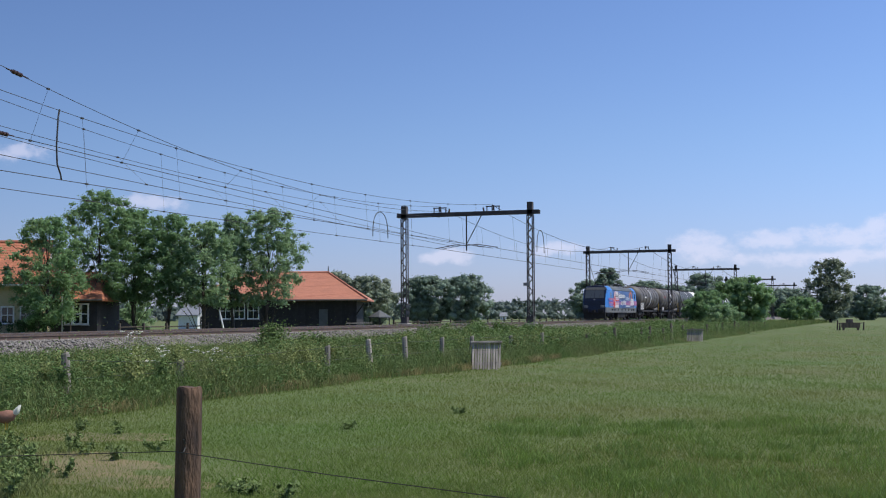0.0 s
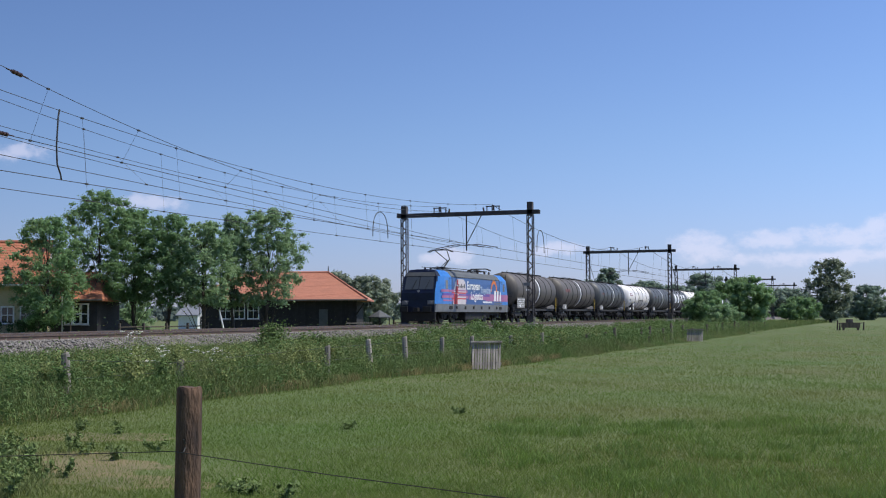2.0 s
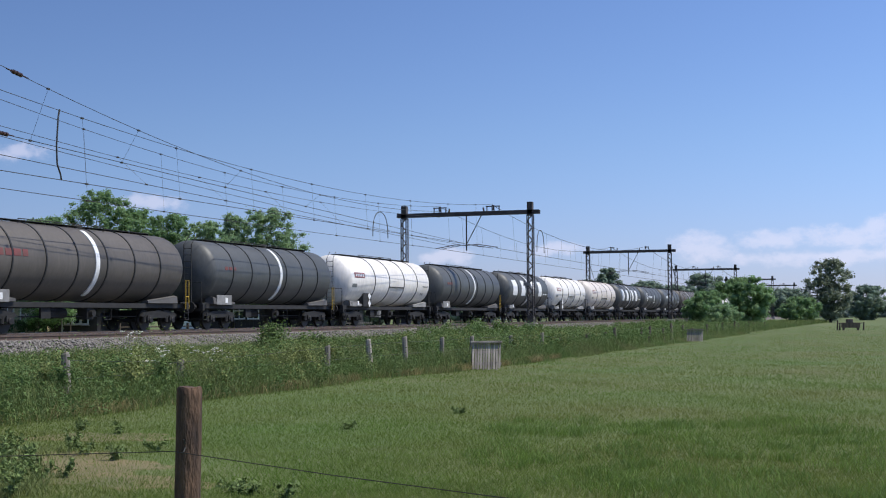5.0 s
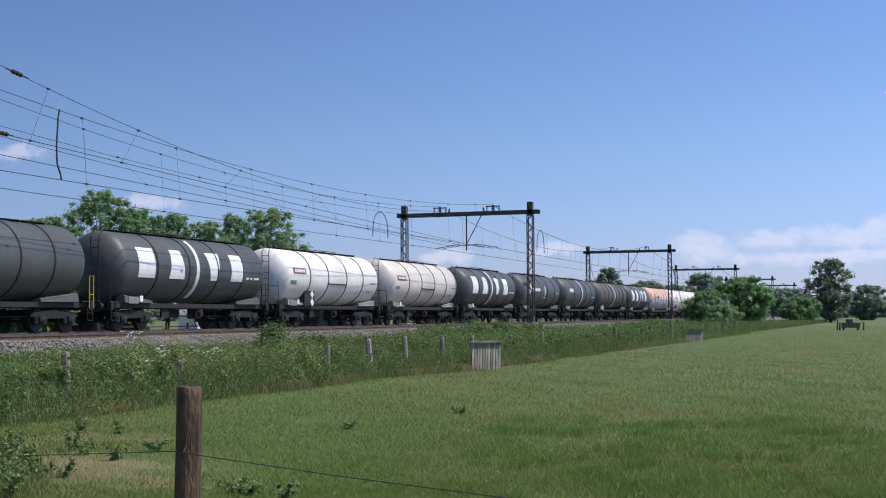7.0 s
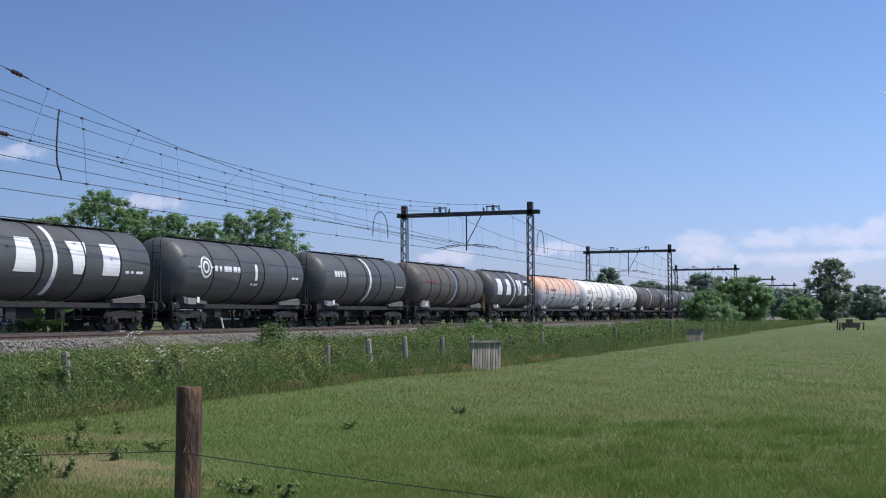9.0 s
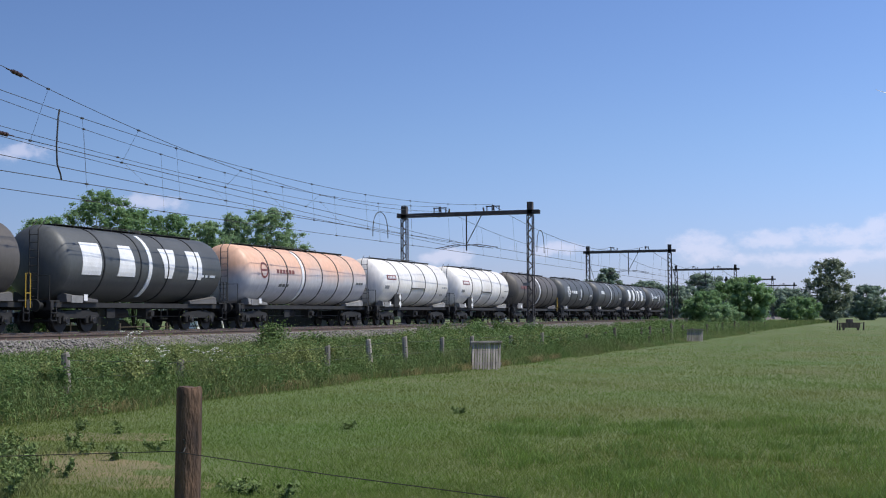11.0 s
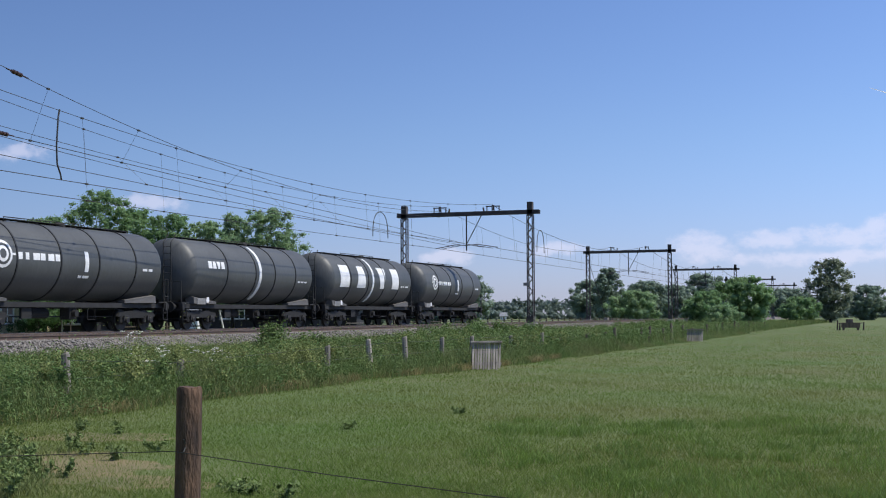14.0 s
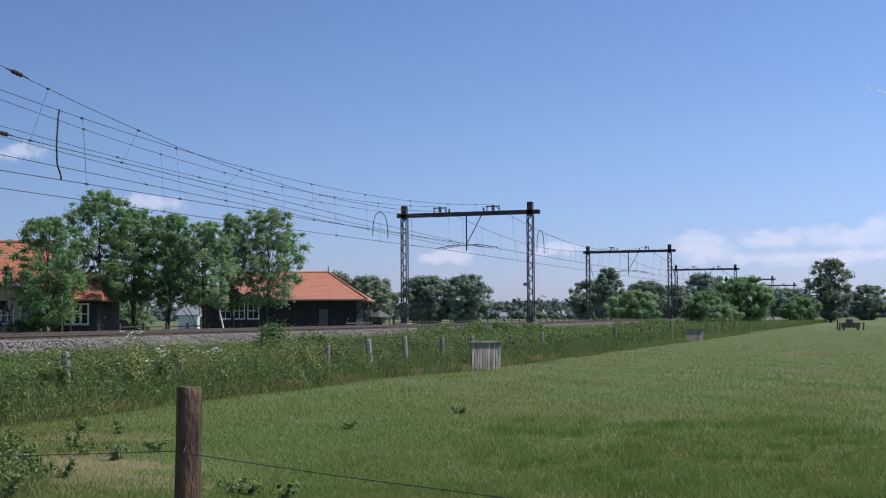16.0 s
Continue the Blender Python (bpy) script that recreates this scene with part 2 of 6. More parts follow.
M_TILE = mat("orange_roof_tile", (0.43, 0.175, 0.105), (0.38, 0.155, 0.095), 1.5, 0.8, fine=12, bump=0.2, rnd=0.05)
M_TILE_R = mat("red_roof_tile", (0.42, 0.16, 0.08), (0.33, 0.12, 0.065), 1.5, 0.75, fine=12, bump=0.3, rnd=0.12)
M_BLACKWOOD = mat("black_tarred_boards", (0.022, 0.02, 0.022), (0.014, 0.013, 0.015), 3, 0.8, fine=25, bump=0.3, rnd=0.2)
M_PALEWALL = mat("pale_render_wall", (0.5, 0.43, 0.25), (0.42, 0.36, 0.21), 1.5, 0.8, fine=20)
M_GREYWALL = mat("grey_wall", (0.2, 0.2, 0.2), (0.15, 0.15, 0.15), 1.5, 0.8)
M_WPAINT = mat("white_frame_paint", (0.75, 0.75, 0.72), (0.65, 0.65, 0.62), 4, 0.5, bump=0.03)
M_LIGHTROOF = mat("light_grey_roof", (0.3, 0.31, 0.33), (0.22, 0.23, 0.25), 1.5, 0.7)
M_CAR = mat("dark_car_paint", (0.02, 0.022, 0.028), None, 2, 0.2, 0.2, bump=0)
M_HEDGE = mat("hedge_leaf", (0.07, 0.12, 0.04), (0.05, 0.095, 0.03), 1.5, 0.6, fine=4, bump=0, through_light=0.15, island=0.35)


# ---- mesh building ----
class Mesh:
    """Collects plain vertices and faces for one mesh."""

    def __init__(self):
        self.v, self.f = [], []

    def add(self, verts, faces):
        o = len(self.v)
        self.v += [tuple(p) for p in verts]
        self.f += [tuple(i + o for i in f) for f in faces]
        return self

    def box(self, x0, x1, y0, y1, z0, z1, b=0.0):
        """A box whose upright and top edges are cut by b."""
        if not b:
            vs = [(x, y, z) for z in (z0, z1) for x, y in ((x0, y0), (x1, y0), (x1, y1), (x0, y1))]
            return self.add(vs, [(3, 2, 1, 0), (4, 5, 6, 7), (0, 1, 5, 4), (1, 2, 6, 5), (2, 3, 7, 6), (3, 0, 4, 7)])
        ring = lambda i, z: [(x0 + b + i, y0 + i, z), (x1 - b - i, y0 + i, z), (x1 - i, y0 + b + i, z), (x1 - i, y1 - b - i, z), (x1 - b - i, y1 - i, z), (x0 + b + i, y1 - i, z), (x0 + i, y1 - b - i, z), (x0 + i, y0 + b + i, z)]
        return self.loft([ring(b * 0.5, z0), ring(0, z0 + b), ring(0, z1 - b), ring(b * 0.5, z1)])

    def loft(self, rings, caps=True, closed=True):
        n = len(rings[0])
        vs = [p for r in rings for p in r]
        fs = []
        for i in range(len(rings) - 1):
            for j in range(n if closed else n - 1):
                k = (j + 1) % n
                fs.append((i * n + j, i * n + k, (i + 1) * n + k, (i + 1) * n + j))
        if caps and closed:
            fs.append(tuple(reversed(range(n))))
            fs.append(tuple(range((len(rings) - 1) * n, len(rings) * n)))
        return self.add(vs, fs)

    def tube(self, pts, r, seg=6, r2=None):
        """A tube along points, its radius running from r to r2."""
        pts = [Vector(p) for p in pts]
        rings = []
        for i, p in enumerate(pts):
            d = (pts[min(i + 1, len(pts) - 1)] - pts[max(i - 1, 0)]).normalized()
            a = d.cross(Vector((0, 0, 1)) if abs(d.z) < 0.9 else Vector((1, 0, 0))).normalized()
            b = d.cross(a)
            rr = r if r2 is None else r + (r2 - r) * i / (len(pts) - 1)
            rings.append([p + (a * math.cos(t) + b * math.sin(t)) * rr for t in (2 * math.pi * j / seg for j in range(seg))])
        return self.loft(rings)

    def disc(self, c, axis, r, h, seg=16, bevel=0.0):
        """A round plate or drum from c along axis, h long."""
        d = Vector(axis).normalized()
        a = d.cross(Vector((0, 0, 1)) if abs(d.z) < 0.9 else Vector((1, 0, 0))).normalized()
        b = d.cross(a)
        c = Vector(c)
        ring = lambda rr, o: [c + d * o + (a * math.cos(t) + b * math.sin(t)) * rr for t in (2 * math.pi * j / seg for j in range(seg))]
        if bevel:
            return self.loft([ring(r - bevel, 0), ring(r, bevel), ring(r, h - bevel), ring(r - bevel, h)])
        return self.loft([ring(r, 0), ring(r, h)])

    def data(self, name, material, smooth=False):
        me = bpy.data.meshes.new(name)
        me.from_pydata(self.v, [], self.f)
        me.materials.append(material)
        if smooth:
            me.polygons.foreach_set("use_smooth", [True] * len(me.polygons))
            me.set_sharp_from_angle(angle=radians(40))
        return me


def part(name, mesh, material, parent=None, label="", smooth=False):
    """Links a mesh as one object, under a thing or a part."""
    ob = new(name, mesh.data(name, material, smooth) if isinstance(mesh, Mesh) else mesh)
    if parent:
        ob.parent = parent
    return tagged(ob, label)


def thing(name, m, label, category, group=""):
    ob = new(name)
    ob.matrix_world = m
    ob.empty_display_size = 0.2
    return tagged(ob, label, category, group)


def fast_mesh(name, verts, faces, material):
    """A mesh out of number arrays; faces all have the same number of corners."""
    me = bpy.data.meshes.new(name)
    verts, faces = np.asarray(verts, np.float32), np.asarray(faces, np.int32)
    k = faces.shape[1]
    me.vertices.add(len(verts))
    me.vertices.foreach_set("co", verts.ravel())
    me.loops.add(faces.size)
    me.loops.foreach_set("vertex_index", faces.ravel())
    me.polygons.add(len(faces))
    me.polygons.foreach_set("loop_start", np.arange(0, faces.size, k, dtype=np.int32))
    me.update(calc_edges=True)
    me.materials.append(material)
    return me


def short_blades(rng, x, y, z, h, w, lean):
    """Short leaning grass blades, one triangle each."""
    n = len(x)
    t, t2 = rng.random(n) * 2 * np.pi, rng.random(n) * 2 * np.pi
    dx, dy = np.cos(t) * w, np.sin(t) * w
    a = np.stack([x - dx, y - dy, z], 1)
    b = np.stack([x + dx, y + dy, z], 1)
    c = np.stack([x + np.cos(t2) * lean * h, y + np.sin(t2) * lean * h, z + h], 1)
    return np.stack([a, b, c], 1).reshape(-1, 3), np.arange(3 * n).reshape(-1, 3)


def leaf_cloud(rng, centres, radii, count, size, flat=0.75, out=0.7, up=0.55, shell=False):
    """Leaf quads scattered through soft clumps, turned outwards and up; returns arrays."""
    idx = rng.integers(0, len(centres), count)
    d = rng.normal(size=(count, 3))
    d /= np.linalg.norm(d, axis=1)[:, None]
    rad = 0.72 + 0.62 * rng.random(count) ** 1.8 if shell else np.abs(rng.normal(size=count)) * 0.62
    p = centres[idx] + d * (rad * radii[idx])[:, None] * [1, 1, flat]
    n = rng.normal(size=(count, 3)) * 0.55 + d * out + [0, 0, up]
    n /= np.linalg.norm(n, axis=1)[:, None]
    a = np.cross(n, rng.normal(size=(count, 3)))
    a /= np.linalg.norm(a, axis=1)[:, None]
    b = np.cross(n, a)
    s = size * (0.6 + 0.8 * rng.random(count))[:, None]
    v = np.stack([p - a * s, p - b * s * 0.55, p + a * s, p + b * s * 0.55], 1).reshape(-1, 3)
    return v, np.arange(4 * count).reshape(-1, 4)


def cores(centres, radii, flat, k=0.72):
    """Close-set inner foliage: one low faceted lump a clump, as quads."""
    ring = [(0.3, -0.9), (1.0, -0.2), (0.85, 0.55), (0.1, 1.0)]
    t = np.arange(6) * math.pi / 3
    unit = np.array([(r * math.cos(x), r * math.sin(x), z) for r, z in ring for x in t])
    f = np.array([(i * 6 + j, i * 6 + (j + 1) % 6, i * 6 + 6 + (j + 1) % 6, i * 6 + 6 + j) for i in range(3) for j in range(6)])
    c, r = np.asarray(centres), np.asarray(radii)
    v = c[:, None] + unit[None] * (r * k)[:, None, None] * [1, 1, flat]
    return v.reshape(-1, 3), (f[None] + (np.arange(len(c)) * 24)[:, None, None]).reshape(-1, 4)


def merged(a, b):
    return np.concatenate([a[0], b[0]]), np.concatenate([a[1], b[1] + len(a[0])])


def blades(rng, x, y, z, h, w, lean):
    """Bent grass blades, a quad and a tip each, as triangles."""
    n = len(x)
    t = rng.random(n) * 2 * np.pi
    dx, dy = np.cos(t), np.sin(t)
    t2 = rng.random(n) * 2 * np.pi
    lx, ly = np.cos(t2) * lean * h, np.sin(t2) * lean * h
    w = w * (0.6 + 0.8 * rng.random(n))
    P = lambda u, side, wf: np.stack([x + lx * u * u + dx * w * side * wf, y + ly * u * u + dy * w * side * wf, z + h * u * (1 - 0.12 * u)], 1)
    v = np.stack([P(0, -1, 1), P(0, 1, 1), P(0.55, -1, 0.8), P(0.55, 1, 0.8), P(1, 0, 0)], 1).reshape(-1, 3)
    o = (np.arange(n) * 5)[:, None]
    f = np.concatenate([o + [0, 1, 3], o + [0, 3, 2], o + [2, 3, 4]], 1).reshape(-1, 3)
    return v, f


# ---- ground ----
def ground_z(x, y):
    """Height of the ground: flat field, a low track bank, flat land beyond."""
    up = np.clip((-x - 19.5) / 4.5, 0, 1)
    down = np.clip((-x - 35) / 5, 0, 1)
    z = 0.42 * (up * up * (3 - 2 * up) - down * down * (3 - 2 * down))
    wav = 0.008 * np.sin(x * 0.9 + 1.3 * np.sin(y * 0.31)) * np.sin(y * 0.47 + 0.6) + 0.006 * np.sin(x * 2.3 + y * 1.7)
    return z + wav * np.clip((60 - np.abs(y - 20)) / 40, 0, 1)


def build_ground():
    xs = np.concatenate([[-3500, -1500, -700, -350, -200, -130, -90, -65, -50], np.arange(-42, 16, 0.5), [18, 24, 40, 80, 200, 700, 1800, 3500]])
    ys = np.concatenate([[-1500, -500, -150, -50, -15], np.arange(0, 70, 0.5), np.arange(70, 140, 2), [150, 180, 230, 300, 400, 600, 1000, 1800, 3000, 4500]])
    X, Y = np.meshgrid(xs, ys, indexing="ij")
    v = np.stack([X, Y, ground_z(X, Y)], -1).reshape(-1, 3)
    i = np.arange(len(xs) * len(ys)).reshape(len(xs), len(ys))
    f = np.stack([i[:-1, :-1], i[1:, :-1], i[1:, 1:], i[:-1, 1:]], -1).reshape(-1, 4)
    g = new("ground", fast_mesh("ground", v, f, M_FIELD))
    tagged(g, "flat green pasture with dry patches reaching the horizon", "ground", kind="structure")


build_ground()


def build_track():
    prof = [(-24.35, 0.36), (-25.55, 0.8), (-26.0, RAIL - 0.2), (-33.4, RAIL - 0.2), (-33.9, 0.8), (-35.2, 0.36)]
    ys = np.concatenate([[-520, -400, -300, -200, -120, -70], np.arange(-30, 130, 0.6), np.arange(130, 420, 5), np.arange(430, 2000, 60)])
    rng = np.random.default_rng(4)
    m = Mesh()
    rings = [[(x + rng.normal() * 0.05, y, z + (rng.normal() * 0.02 if 0 < i < 5 else 0)) for i, (x, z) in enumerate(prof)] for y in ys]
    m.loft(rings, closed=False)
    bed = part("ballast_bed", m, M_BALLAST)
    tagged(bed, "grey brown crushed stone ballast bed under the tracks", "ballast", kind="structure")
    # loose stones of the shoulder that shows
    n = 23000
    y = rng.random(n) ** 1.5 * 95 + 30
    x = -24.2 - rng.random(n) * 2.6
    z = np.interp(-x, [24.2, 24.35, 25.55, 26.0, 27], [0.36, 0.37, 0.8, RAIL - 0.2, RAIL - 0.2])
    s = 0.024 + 0.042 * rng.random(n) ** 1.5
    base = np.array([(1, 0, 0), (-1, 0, 0), (0, 1, 0), (0, -1, 0), (0, 0, 0.8), (0, 0, -0.8)])
    v = base[None] * (0.6 + 0.8 * rng.random((n, 6, 1))) * s[:, None, None]
    a = rng.random(n) * 6.28
    ca, sa = np.cos(a)[:, None], np.sin(a)[:, None]
    tilt = rng.normal(size=(n, 1)) * 0.5
    vx, vy, vz = v[..., 0] * ca - v[..., 1] * sa, v[..., 0] * sa + v[..., 1] * ca, v[..., 2]
    vz = vz + vx * tilt
    v = np.stack([vx + x[:, None], vy + y[:, None], vz + z[:, None] + 0.015], -1).reshape(-1, 3)
    tri = np.array([(0, 2, 4), (2, 1, 4), (1, 3, 4), (3, 0, 4), (2, 0, 5), (1, 2, 5), (3, 1, 5), (0, 3, 5)])
    f = (np.arange(n)[:, None, None] * 6 + tri[None]).reshape(-1, 3)
    st = new("ballast_stones", fast_mesh("ballast_stones", v, f, M_STONE))
    tagged(st, "loose pale grey crushed stones on the track shoulder", "gravel", kind="stuff")
    # rails on concrete sleepers
    sl = Mesh().box(-1.25, 1.25, -0.13, 0.13, -0.2, 0, 0.03).data("sleeper", M_CONCRETE)
    for c, word in ((NEAR, "nearer"), (FAR, "farther")):
        tr = thing("railway_track", pose(c, 0, 0), "straight railway track with rusty rails on concrete sleepers", "railway track", "pair of tracks")
        for side in (-0.7525, 0.7525):
            r = [(-0.07, -0.17), (0.07, -0.17), (0.07, -0.155), (0.012, -0.135), (0.012, -0.05), (0.036, -0.04), (0.036, -0.004), (-0.036, -0.004), (-0.036, -0.04), (-0.012, -0.05), (-0.012, -0.135), (-0.07, -0.155)]
            ends = [[(side + px, yy, RAIL + pz) for px, pz in r] for yy in (-520, 60, 200, 900)]
            rail = part("rail", Mesh().loft(ends), M_RUST, tr, "rust brown steel rail")
            part("running_surface", Mesh().box(side - 0.03, side + 0.03, -520, 900, RAIL - 0.003, RAIL + 0.002), M_RAILTOP, rail, "polished rail head")
        for i in range(150):
            s = new("sleeper", sl)
            s.parent = tr
            s.location = (0, 30 + i * 0.62, RAIL - 0.172)


build_track()


# ---- overhead line ----
PORTALS = [23.2, 90.14, 151.38, 217.28, 285.58, 349.13, 414.0, 479.0, 544.0]
MAST_N, MAST_F = -24.83, -34.6


def mast_mesh(h):
    """A lattice mast: four corner angles with zigzag bracing on its faces."""
    m = Mesh()
    w = 0.2
    m.box(-w, w, -w, w, h - 1.0, h, 0.01)
    for sx in (-1, 1):
        for sy in (-1, 1):
            m.box(sx * w - 0.035, sx * w + 0.035, sy * w - 0.035, sy * w + 0.035, 0, h - 0.95)
    n = 16
    for i in range(n):
        z0, z1 = 0.45 + (h - 1.4) * i / n, 0.45 + (h - 1.4) * (i + 1) / n
        s = 1 if i % 2 else -1
        m.tube([(-s * w, -w, z0), (s * w, -w, z1)], 0.042, 4)
    m.box(-w - 0.04, w + 0.04, -w - 0.04, w + 0.04, 0.0, 0.5)
    return m


def build_portal(y):
    p = thing("catenary_portal", pose(0, y, RAIL), "dark steel lattice portal carrying the overhead wires", "catenary portal", "row of portals")
    md = mast_mesh(8.8).data("mast", M_MAST)
    for x in (MAST_N, MAST_F):
        o = new("mast", md)
        o.parent = p
        o.location = (x, 0, 0)
        part("footing", Mesh().box(x - 0.4, x + 0.4, -0.4, 0.4, -0.75, 0.03, 0.04), M_CONCRETE, p, "concrete footing")
    b = Mesh().box(MAST_F - 0.55, MAST_N + 0.7, -0.2, -0.17, 7.92, 8.22).box(MAST_F - 0.55, MAST_N + 0.7, 0.17, 0.2, 7.92, 8.22)
    b.box(MAST_F - 0.55, MAST_N + 0.7, -0.17, 0.17, 8.16, 8.2).box(MAST_F - 0.55, MAST_N + 0.7, -0.17, 0.17, 7.93, 7.96)
    part("beam", b, M_MAST, p)
    mid = (NEAR + FAR) / 2
    drop = Mesh().tube([(mid, 0, 8), (mid, 0, 5.35)], 0.05).tube([(mid + 0.05, 0, 5.9), (mid + 1.2, 0, 8)], 0.035)
    part("drop_post", drop, M_MAST, p)
    for c, s in ((NEAR, 1), (FAR, -1)):
        arm = Mesh().tube([(mid, 0, 5.75), (mid + s * 0.9, 0, 5.8), (c + s * 0.35, 0, 5.55)], 0.035)
        arm.tube([(mid + s * 0.5, 0, 5.72), (c, 0, 5.5)], 0.02)
        part("steady_arm", arm, M_MAST, p)
        fr = Mesh()
        for o in ((-0.42, 0.12) if y < 100 else (0,)):
            x = c + o + 0.15
            fr.box(x - 0.22, x - 0.17, -0.05, 0.05, 8.22, 8.58).box(x + 0.17, x + 0.22, -0.05, 0.05, 8.22, 8.58).box(x - 0.25, x + 0.25, -0.05, 0.05, 8.54, 8.61)
        part("wire_saddle", fr, M_MAST, p)
        part("insulator", Mesh().tube([(c - s * 0.7, 0, 8.2), (c - s * 0.75, 0, 8.5)], 0.06, 6).disc((c, 0, 8.3), (0, 0, 1), 0.09, 0.12, 8).disc((c, 0, 8.46), (0, 0, 1), 0.11, 0.06, 8).disc((c, 0, 8.56), (0, 0, 1), 0.09, 0.1, 8), M_INSUL, p, "brown ceramic insulator")
    return p


def add_plate(p, x, z, w, h):
    part("mast_plate", Mesh().box(x - w / 2, x + w / 2, -0.24, -0.215, z, z + h, 0.005), M_PLATE, p, "small pale plate on the mast")


def add_stay(p, x, length):
    part("stay", Mesh().tube([(x, 0.2, 7.2), (x, length, 0.1)], 0.035, 6), M_MAST, p, "slanting stay rod")
    part("stay_anchor", Mesh().box(x - 0.25, x + 0.25, length - 0.3, length + 0.3, -0.7, 0.25, 0.04), M_CONCRETE, p, "concrete anchor block")


for py in PORTALS:
    gantry = build_portal(py)
    if py == 90.14:
        add_plate(gantry, MAST_N - 0.25, 2.7, 0.5, 0.24)
        add_plate(gantry, MAST_F + 0.35, 0.75, 0.3, 0.16)
        add_plate(gantry, MAST_F + 0.35, 1.2, 0.3, 0.16)
    if py == 151.38:
        add_stay(gantry, MAST_F, 10.0)
        add_stay(gantry, MAST_N, 12.0)


def hang(x0, y0, z0, x1, y1, z1, sag, n=16):
    """Points of a hanging wire."""
    return [(x0 + (x1 - x0) * u, y0 + (y1 - y0) * u, RAIL + z0 + (z1 - z0) * u - 4 * sag * u * (1 - u)) for u in (i / n for i in range(n + 1))]


def wire(pts, r=0.013, name="overhead_wire", label="thin dark overhead line wire"):
    m = Mesh().tube(pts, r, 5)
    return tagged(part(name, m, M_WIRE), label, "wire", "overhead wires")


for k in range(1, len(PORTALS) - 1):
    a, b = PORTALS[k], PORTALS[k + 1]
    r = 0.013 + 0.005 * k
    for c, s in ((NEAR, 1), (FAR, -1)):
        z = 0.2 if k % 2 else -0.2
        con = hang(c + z, a, 5.5, c - z, b, 5.5, 0.03)
        wire(con, r, "contact_wire", "taut dark contact wire above the track")
        mes = hang(c, a, 8.64, c, b, 8.64, 1.6)
        wire(mes, r, "messenger_wire", "sagging dark messenger wire above the track")
        if k < 4:
            d = Mesh()
            for i in range(1, 12):
                u = i / 12
                zm = 8.64 - 4 * 1.6 * u * (1 - u)
                y = a + (b - a) * u
                d.tube([(c + z * (1 - 2 * u), y, RAIL + 5.5), (c, y, RAIL + zm)], 0.005 + 0.002 * k, 3)
            tagged(part("dropper_wires", d, M_WIRE), "thin vertical dropper wires between contact and messenger wire", "wire", "overhead wires", "stuff")

# the nearest span, where two sets of wires overlap: lateral place, three (along, height) points
SPAN = {
    "anchored_messenger_wire": (-27.65, (34.9, 9.89), (43.1, 8.84), (65.5, 7.75), 78.0),
    "messenger_wire": (-27.65, (34.9, 9.07), (46.8, 8.44), (89.2, 9.62), 90.1),
    "far_messenger_wire": (-31.77, (40.2, 9.82), (52.8, 9.0), (89.7, 9.63), 90.1),
    "feeder_wire": (-31.77, (40.2, 8.82), (58.8, 8.29), (82.4, 8.55), 90.1),
    "raised_contact_wire": (-28.6, (36.2, 7.84), (51.0, 7.46), (87.3, 6.63), 90.1),
    "crossing_wire": (-29.7, (37.6, 7.98), (49.6, 7.52), (90.4, 6.69), 90.1),
    "raised_far_contact_wire": (-30.5, (38.6, 7.48), (48.8, 7.3), (89.1, 6.64), 90.1),
    "contact_wire": (-27.65, (35.0, 6.41), (57.0, 6.43), (91.1, 6.49), 90.1),
    "far_contact_wire": (-31.77, (40.2, 6.46), (57.6, 6.43), (90.3, 6.52), 90.1),
}


def span_height(n, y):
    lat, p0, p1, p2, end = SPAN[n]
    c = np.polyfit([p0[0], p1[0], p2[0]], [p0[1], p1[1], p2[1]], 2)
    return float(np.polyval(c, y))


for n, (lat, p0, p1, p2, end) in SPAN.items():
    pts = [(lat, y, span_height(n, y)) for y in np.linspace(24, end, 26)]
    wire(pts, 0.0145 if "contact" in n else 0.012, "overhead_wire", "dark " + n.replace("_", " ") + " above the tracks")


def droppers(top, low, ys, r=0.006):
    """Dropper wires between two wires of the nearest span, with a small clamp at each end."""
    for y in ys:
        m = Mesh()
        a = (SPAN[top][0], y, span_height(top, y))
        b = (SPAN[low][0], y + 0.3, span_height(low, y + 0.3))
        m.tube([a, b], r, 3)
        for p in (a, b):
            m.box(p[0] - 0.03, p[0] + 0.03, p[1] - 0.07, p[1] + 0.07, p[2] - 0.035, p[2] + 0.03)
        tagged(part("dropper_wire", m, M_WIRE), "thin dropper wire with end clamps", "wire", "dropper wires")


droppers("anchored_messenger_wire", "raised_contact_wire", (37.5, 43.2, 51.5, 60.0))
droppers("messenger_wire", "contact_wire", (39.5, 46, 52.5, 59, 66, 73, 80, 86))
droppers("far_messenger_wire", "far_contact_wire", (45.5, 51.5, 57.5, 64, 71, 78, 84))
droppers("feeder_wire", "raised_far_contact_wire", (48, 55, 62, 69))


def section_insulator(lat, y, z, slope):
    m = Mesh()
    for i in range(6):
        m.disc((lat, y + i * 0.09, z + slope * i * 0.09), (0, 1, slope), 0.075 if i % 2 else 0.05, 0.09, 10)
    m.tube([(lat, y - 0.25, z - slope * 0.25), (lat, y + 0.9, z + slope * 0.9)], 0.025, 6)
    tagged(part("line_insulator", m, M_INSUL), "dark brown insulator spliced into an overhead wire", "insulator", "line insulators")


section_insulator(-27.65, 35.5, 9.8, -0.12)
section_insulator(-28.6, 36.0, 7.86, -0.03)


def jumper(pts, r=0.022):
    tagged(part("jumper_cable", Mesh().tube(pts, r, 6), M_WIRE), "bent dark jumper cable hanging between overhead wires", "cable", "jumper cables")


